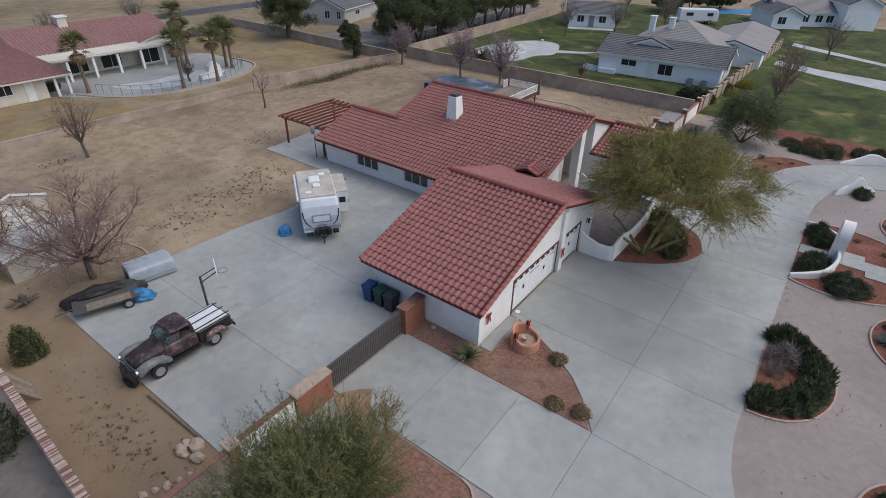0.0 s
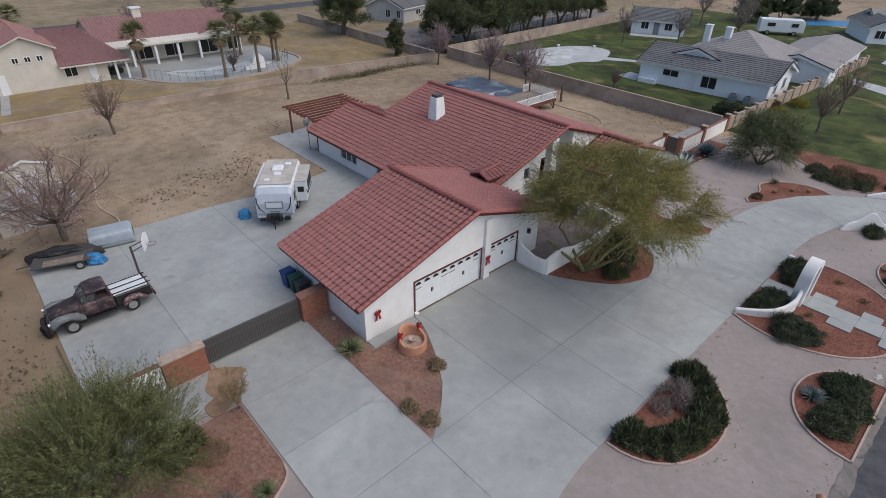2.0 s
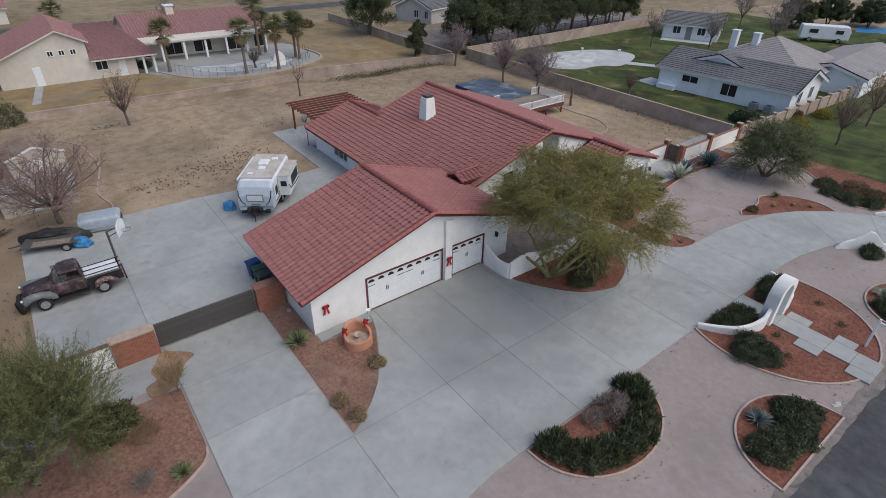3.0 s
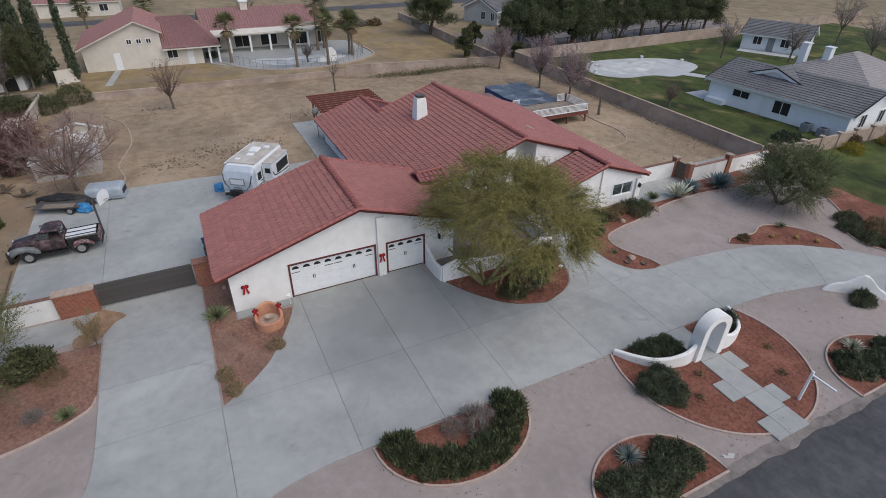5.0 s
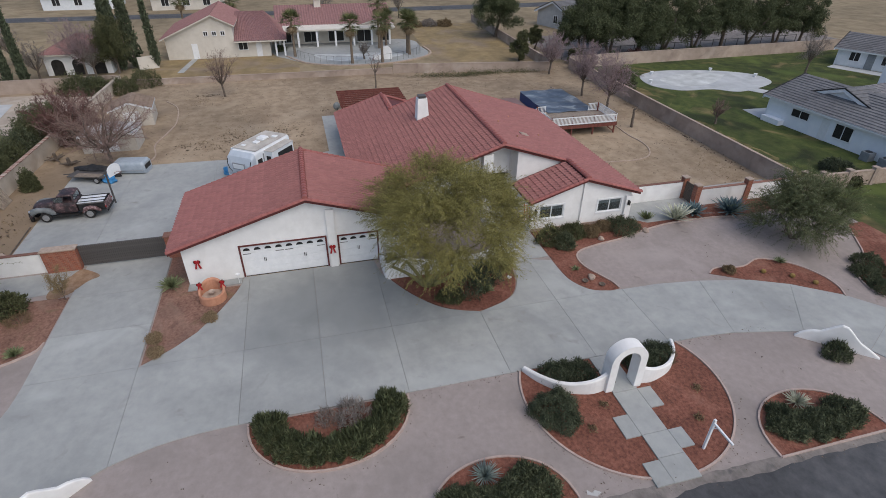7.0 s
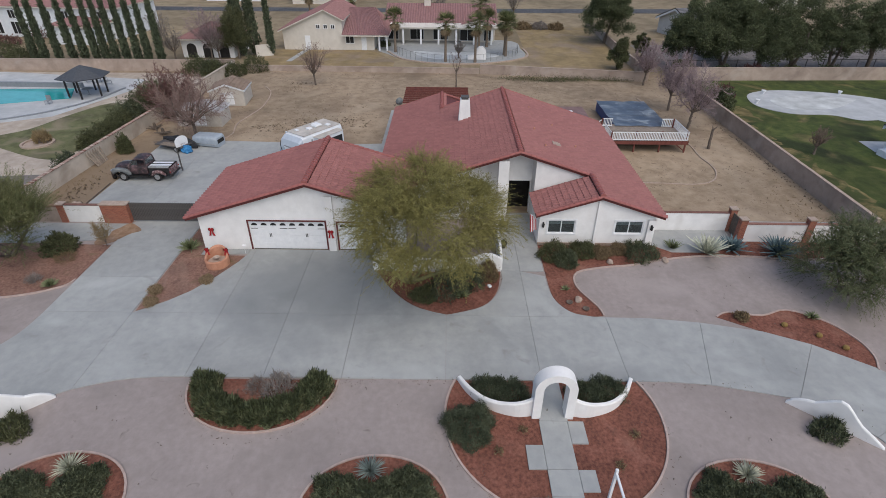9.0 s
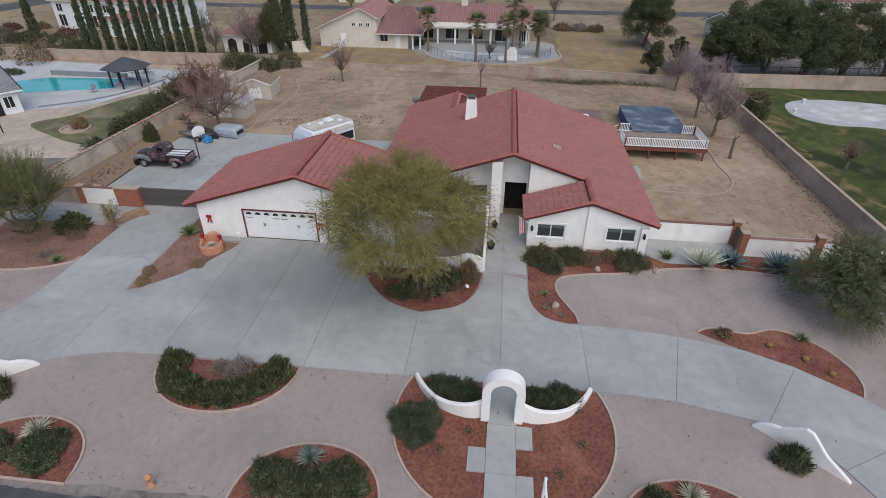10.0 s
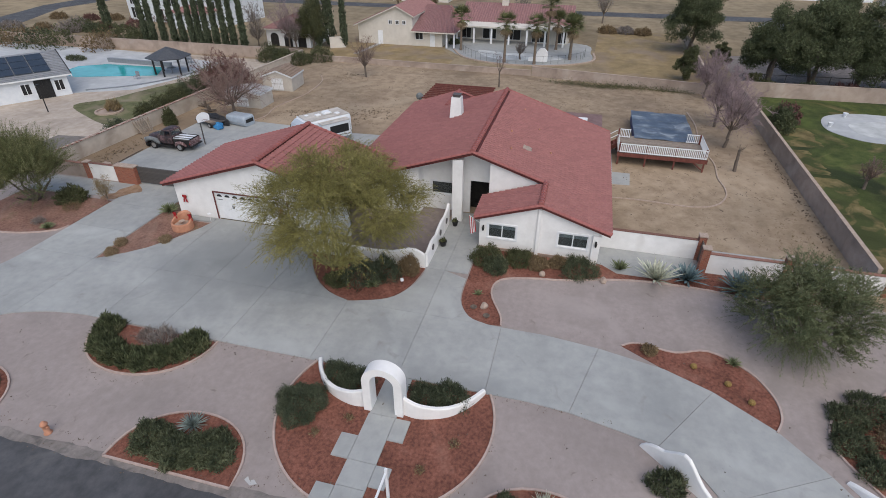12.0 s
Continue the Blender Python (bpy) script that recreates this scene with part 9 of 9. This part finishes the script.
# white mansion behind a row of cypresses, hip-roofed house
mn = thing("white_mansion", (-80.0, -34.0, 0), -5, "large white two-storey house with red tile roof behind cypresses", "house")
hip_block(mn, -8.0, 4.0, -12.0, 11.0, 4.8, 0.35, "coldwhite", "pinktile")
hip_block(mn, 4.0, 9.0, 3.0, 10.0, 2.8, 0.35, "coldwhite", "pinktile")
for i in range(7):
    y = -10.5 + i * 3.2
    facade_window(mn, 4.0, y, 3.0, 1.1, 1.2, "+x")
    if y < 3:
        facade_window(mn, 4.0, y, 0.5, 1.4, 1.9, "+x")
hh = thing("hip_roof_house", (-65.5, -3.6, 0), 0, "white arched pavilion with a reddish hip roof", "house")
hip_block(hh, -4.0, 3.0, -3.8, 3.8, 2.6, 0.45, "stucco", "pinktile")
# no real openings: dark arch-shaped plates paint the shade inside
for y in (-2.4, 0, 2.4):
    pts = [(y - 0.7, 0.0), (y + 0.7, 0.0), (y + 0.7, 1.4)] + [(y + 0.7 * math.cos(math.pi * k / 8), 1.4 + 0.6 * math.sin(math.pi * k / 8)) for k in range(1, 8)] + [(y - 0.7, 1.4)]
    part("archway", extrude_profile(pts, 3.0, 3.03, "x"), "dark", hh)


def cypress(loc, h, r, seed, label, group=""):
    t = thing("cypress_tree", loc, 0, label, "tree", group)
    part("trunk", rods(((0, 0, 0), (0, 0, h * 0.5), 0.14, 0.06)), "bark", t)
    rng = np.random.default_rng(seed)
    n = int(90 * h)
    u = rng.uniform(0.0, 1.0, n)
    a = rng.uniform(0, 2 * np.pi, n)
    prof = r * np.minimum(1.0, u * 6 + 0.25) * (1 - u) ** 0.55 * (1 + 0.18 * np.sin(5 * a + 9 * u + seed))
    k = rng.uniform(0.6, 1.0, n)
    P = np.stack([prof * k * np.cos(a), prof * k * np.sin(a), 0.2 + u * (h - 0.3)], axis=1)
    V, F = scatter(P, 5, 0.38, 0.06, seed, 3.0, 2.2)
    leafmesh("crown", V, F, "cypress", t)


for i, y in enumerate((-25.1, -23.6, -21.8, -19.8, -18.1, -16.6, -15.2, -13.8, -12.4, -10.8, -9.3, -7.7)):
    cypress((-56.5 + 0.12 * math.sin(i * 2.1), y, 0), 10.2 + 0.5 * math.sin(i * 1.7), 0.5, 300 + i, "tall narrow dark cypress in a row", "cypress row")
for i, (x, y, h, r) in enumerate(((-63.6, 1.2, 11.0, 0.95), (-64.6, 2.6, 12.0, 1.0), (-65.4, 0.2, 11.0, 1.0), (-64.4, 5.2, 9.5, 0.55), (-67.9, -43.3, 9.5, 0.8))):
    cypress((x, y, 0), h, r, 330 + i, "tall dark cypress beside the cream house")


lot_wall("wall_side_garden", (-63.2, 3.2), (-64.4, 5.4), 1.6, "cream", "cream stucco garden wall before the cypresses", cap="cream")
flat("side_door_path", [(-60.6, 8.2), (-60.6, 9.0), (-68.4, 9.9), (-68.4, 9.1)], 0.03, "concrete", "narrow pale path to the side door", "path")


def palm(loc, h, seed, label, r=0.2):
    t = thing("palm_tree", loc, seed * 31, label, "palm", "palms round the far pool")
    bm = bmesh.new()
    for i in range(6):
        rod(bm, (0, 0, h * i / 6), (0, 0, h * (i + 1) / 6), r * (1.25 if i == 0 else 1 - 0.05 * i), r * (0.95 - 0.05 * i), 9, False)
    part("trunk", bm, "palmbark", t)
    rng = random.Random(seed)
    for name, mt, n, lo, hi, ln in (("crown", "palm", 54, -25, 75, 1.75), ("skirt", "deadfrond", 30, -80, -40, 1.3)):
        bm = bmesh.new()
        for i in range(n):
            a, el = rng.uniform(0, 2 * math.pi), radians(rng.uniform(lo, hi))
            d = Vector((math.cos(a) * math.cos(el), math.sin(a) * math.cos(el), math.sin(el)))
            s = Vector((-math.sin(a), math.cos(a), 0))
            o = Vector((0, 0, h - (0.0 if name == "crown" else 0.25)))
            p = o + d * ln * 0.6
            rod(bm, o, p, 0.02, 0.012, 3, False)
            up = s.cross(d)
            for k in range(9):
                f = radians(-75 + 150 * k / 8)
                e = (d * math.cos(f) + s * math.sin(f)).normalized()
                w = up.cross(e) * 0.055
                q = p + e * ln * 0.62 + Vector((0, 0, -0.12))
                bm.faces.new([bm.verts.new(v) for v in (p - w, p + w, q)])
        part(name, bm, mt, t)


for i, (x, y, h) in enumerate(((-67.2, 23.6, 4.9), (-61.1, 31.4, 5.2), (-70.3, 36.7, 6.6), (-71.4, 38.0, 4.2), (-60.9, 35.7, 5.2), (-66.1, 40.4, 4.8), (-65.0, 40.5, 4.5), (-86.0, 14.0, 5.5), (-92.0, 5.0, 5.0))):
    palm((x, y, 0), h, 400 + i, "fan palm with a shaggy skirt of dead fronds")


def pine(loc, h, r, seed, label, leaf="pine", group="dark pines", clumps=170, low=0.2):
    """A broad evergreen: forked limbs with rounded masses of needles and gaps between them."""
    rng = random.Random(seed)
    blobs = [(0, 0, h * (0.62 + low * 0.2), r * 0.8, r * 0.8, h * 0.32)]
    for k in range(5):
        a = k * 1.2566 + rng.uniform(-0.4, 0.4)
        blobs.append((r * 0.5 * math.cos(a), r * 0.5 * math.sin(a), h * (low + rng.uniform(0.14, 0.4)), r * 0.55, r * 0.55, h * 0.2))
    return leafy_tree("pine_tree", loc, seed, label, leaf, "bark", blobs, 0.02 * h + 0.06, 2, clumps, 230, 0.22, 0.08 * h, 2.4, h * 0.55, lean=0.25, group=group)


for i, (x, y, h, r) in enumerate(((-57.0, 65.0, 9.8, 4.2), (-57.2, 70.0, 11.0, 4.6), (-57.0, 74.6, 10.4, 4.2), (-57.6, 79.5, 10.4, 4.2), (-57.6, 85.0, 9.8, 3.9), (-58.0, 90.5, 10.2, 4.2), (-58.5, 96.0, 10.0, 4.0), (-58.8, 101.5, 9.6, 3.8), (-59.0, 107.0, 9.0, 3.6), (-75.4, 58.0, 10.5, 4.7), (-64.5, 72.5, 10.5, 3.6), (-37.5, 133.0, 5.5, 4.0), (-34.0, 140.0, 5.5, 4.2), (-29.0, 147.0, 5.5, 4.2))):
    pine((x, y, 0), h, r, 500 + i, "large dark pine with a dense uneven crown", clumps=230 if i < 3 or i > 8 else 140, low=0.16)
lf = thing("lot_fence", (-57.0, 62.0, 0), 93.5, "dark iron rail fence behind the pines", "fence")
for i in range(19):
    part("post", boxes((i * 2.5 - 0.04, i * 2.5 + 0.04, -0.04, 0.04, 0, 1.5)), "iron", lf)
for z in (0.3, 1.35):
    part("rail", boxes((0, 45, -0.025, 0.025, z, z + 0.07)), "iron", lf)
for i, (x, y) in enumerate(((-54.6, 64.0), (-54.4, 69.0), (-54.8, 73.0), (-54.6, 78.0), (-55.0, 83.5))):
    shrub((x, y, 0), 1.6, 1.9, 1.3, 533 + i, "dark low bush under the pines", ("olive", "shrub", "autumn")[i % 3], 0.2, 500, "bush", "bushes under the pines", 0, 2.5, 0.5)
shrub((-39.6, 62.1, 0), 1.3, 1.3, 2.3, 530, "dense dark green bush against the block wall", "pine", 0.2, 900, "bush")
shrub((-13.7, 66.6, 0), 1.5, 0.9, 1.1, 534, "dense dark green bush against the lawn wall", "darkshrub", 0.16, 1200, "bush", "", 10)
shrub((-42.6, 63.4, 0), 1.1, 1.3, 1.9, 531, "reddish brown bush beside the block wall", "autumn", 0.2, 700, "bush")
for i, (x, y, h, r) in enumerate(((-57.6, 55.4, 4.6, 1.5), (-64.0, 60.5, 4.0, 1.6), (-54.4, 62.6, 2.2, 1.2))):
    pine((x, y, 0), h, r, 520 + i, "ragged olive evergreen at the wall", "olive", "", 40, 0.1)
for i, (x, y, h, r) in enumerate(((-64.7, -43.2, 1.6, 2.2), (-52.8, -51.0, 3.0, 2.4), (-52.8, -46.5, 3.3, 2.5), (-52.8, -42.6, 3.3, 2.5), (-52.6, -38.6, 3.3, 2.5), (-53.0, -30.8, 3.4, 1.9), (-88.0, 46.0, 1.4, 1.6), (-88.0, 49.0, 1.4, 1.6), (-87.6, 52.0, 1.4, 1.5), (-71.5, 21.5, 0.8, 0.8), (-12.0, 66.0, 1.0, 1.0), (-11.2, 72.2, 0.8, 0.8))):
    m = ("shrub", "olive", "drybush")[i % 3] if 6 > i or i > 8 else "greybush" if i % 2 else "drybush"
    shrub((x, y, 0), h if h > 1.3 else r, r, min(h, 1.6) if i > 9 else h * 0.8, 540 + i, "rounded bush beside a far wall" if i < 10 else "rounded bush beside the lawn", m, 0.24, 460, "bush", "", 0, 2.4, 0.5)
for i, (x, y) in enumerate(((-9.9, 70.2), (-9.6, 75.6))):
    shrub((x, y, 0), 1.0, 0.8, 0.8, 570 + i, "bright yellow bush beside the lawn wall", "yellowbush", 0.11, 700, "yellow_bush", "yellow bushes", 0, 3.0, 0.5)
for i, (x, y, r, h, m) in enumerate(((-2.1, 56.6, 0.9, 0.55, "shrub"), (-1.2, 55.4, 0.8, 0.5, "shrub"), (0.1, 55.1, 0.8, 0.5, "shrub"), (1.4, 55.6, 0.7, 0.5, "shrub"), (-0.3, 57.1, 1.0, 0.8, "drybush"), (1.2, 57.2, 0.8, 0.6, "drybush"), (3.3, 57.4, 0.8, 0.6, "shrub"), (4.6, 58.4, 0.7, 0.6, "shrub"))):
    shrub((x, y, 0.03), r, r, h, 580 + i, "low dark spreading shrub in the corner bed" if m == "shrub" else "dry brown brush in the corner bed", m, 0.11, 800, "shrub", "shrubs in the corner bed", 0, 3.5, 0.8)
for i, (x, y, h) in enumerate(((-5.35, 67.5, 5.4), (-5.7, 76.1, 5.6), (-3.2, 100.0, 5.5), (-26.9, 65.1, 2.4))):
    bare_tree((x, y, 0), 600 + i, h, 0.12, "bare reddish tree on the lawn", "twig", radius=h * 0.36, group="bare trees on the lawn")
for i, (x, y, h) in enumerate(((-41.7, 91.2, 5.6), (-35.5, 98.0, 5.6), (-41.4, 119.0, 8.0), (-36.2, 127.0, 8.0), (-30.0, 108.0, 7.0), (-60.0, -7.5, 4.5), (-61.0, -1.5, 4.0), (-92.0, 30.0, 5.5), (-98.0, 45.0, 6.0), (-70.0, -14.0, 5.0), (-63.2, 33.4, 2.4))):
    bare_tree((x, y, 0), 620 + i, h, 0.14, "pale bare tree among the far lots", "greybush", radius=h * 0.36, fine=0.01, group="bare trees of the far lots")
rng = random.Random(77)
for i in range(16):
    x, y, r = rng.uniform(-78, -60), rng.uniform(-64, -32), rng.uniform(1.2, 2.4)
    shrub((x, y, 0), r, r * 1.2, r * 0.75, 660 + i, "dry brown brush on the open ground", ("drybush", "greybush", "autumn", "olive")[i % 4], 0.3, 320, "bush", "dry brush beyond the pool lot", 0, 4.0, 0.6)
# far roads, walls and houses on the skyline
flat("road_2", [(-112.0, 30.0), (-106.5, 30.0), (-108.0, 90.0), (-114.5, 90.0)], 0.03, "asphalt", "far asphalt road", "road")
flat("road_3", [(-58.0, -90.0), (-66.0, -72.0), (-88.0, -80.0), (-112.0, -80.0), (-114.0, -70.0), (-86.0, -73.0), (-64.0, -62.0), (-52.0, -80.0)], 0.03, "asphalt", "far curving asphalt road", "road")
flat("road_4", [(-112.0, -70.0), (-112.0, 30.0), (-106.5, 30.0), (-106.5, -70.0)], 0.028, "asphalt", "far asphalt road", "road")
hs = thing("grey_roof_house", (-84.0, 71.0, 0), 17, "pale house with a grey gable roof beyond the pines", "house")
gable_block(hs, -2.0, 6.8, 0.0, 14.0, 2.7, 0.42, "y", "palestone", "shingle", mode="courses")
facade_window(hs, 3.2, 0.0, 0.9, 1.0, 1.3, "-y")
facade_window(hs, 5.6, 0.0, 0.9, 0.8, 1.3, "-y")
facade_window(hs, 6.8, 5.0, 1.2, 1.6, 0.8, "+x")
for i, (x, y, w, d, rz) in enumerate(((-122.0, 2.0, 14, 9, 0), (-150.0, 100.0, 18, 9, 0), (-120.0, 110.0, 16, 10, 8), (-126.0, -20.0, 14, 9, 0))):
    hs = thing("distant_house", (x, y, 0), rz, "distant pale house with a low roof", "house", "distant houses")
    gable_block(hs, -d / 2, d / 2, -w / 2, w / 2, 2.7, 0.4, "y", "coldwhite" if i % 2 else "cream", "paleshingle" if i % 2 else "pinktile")
    for k in (-0.3, 0.0, 0.3):
        facade_window(hs, d / 2, w * k, 0.9, 1.4, 1.2, "+x")
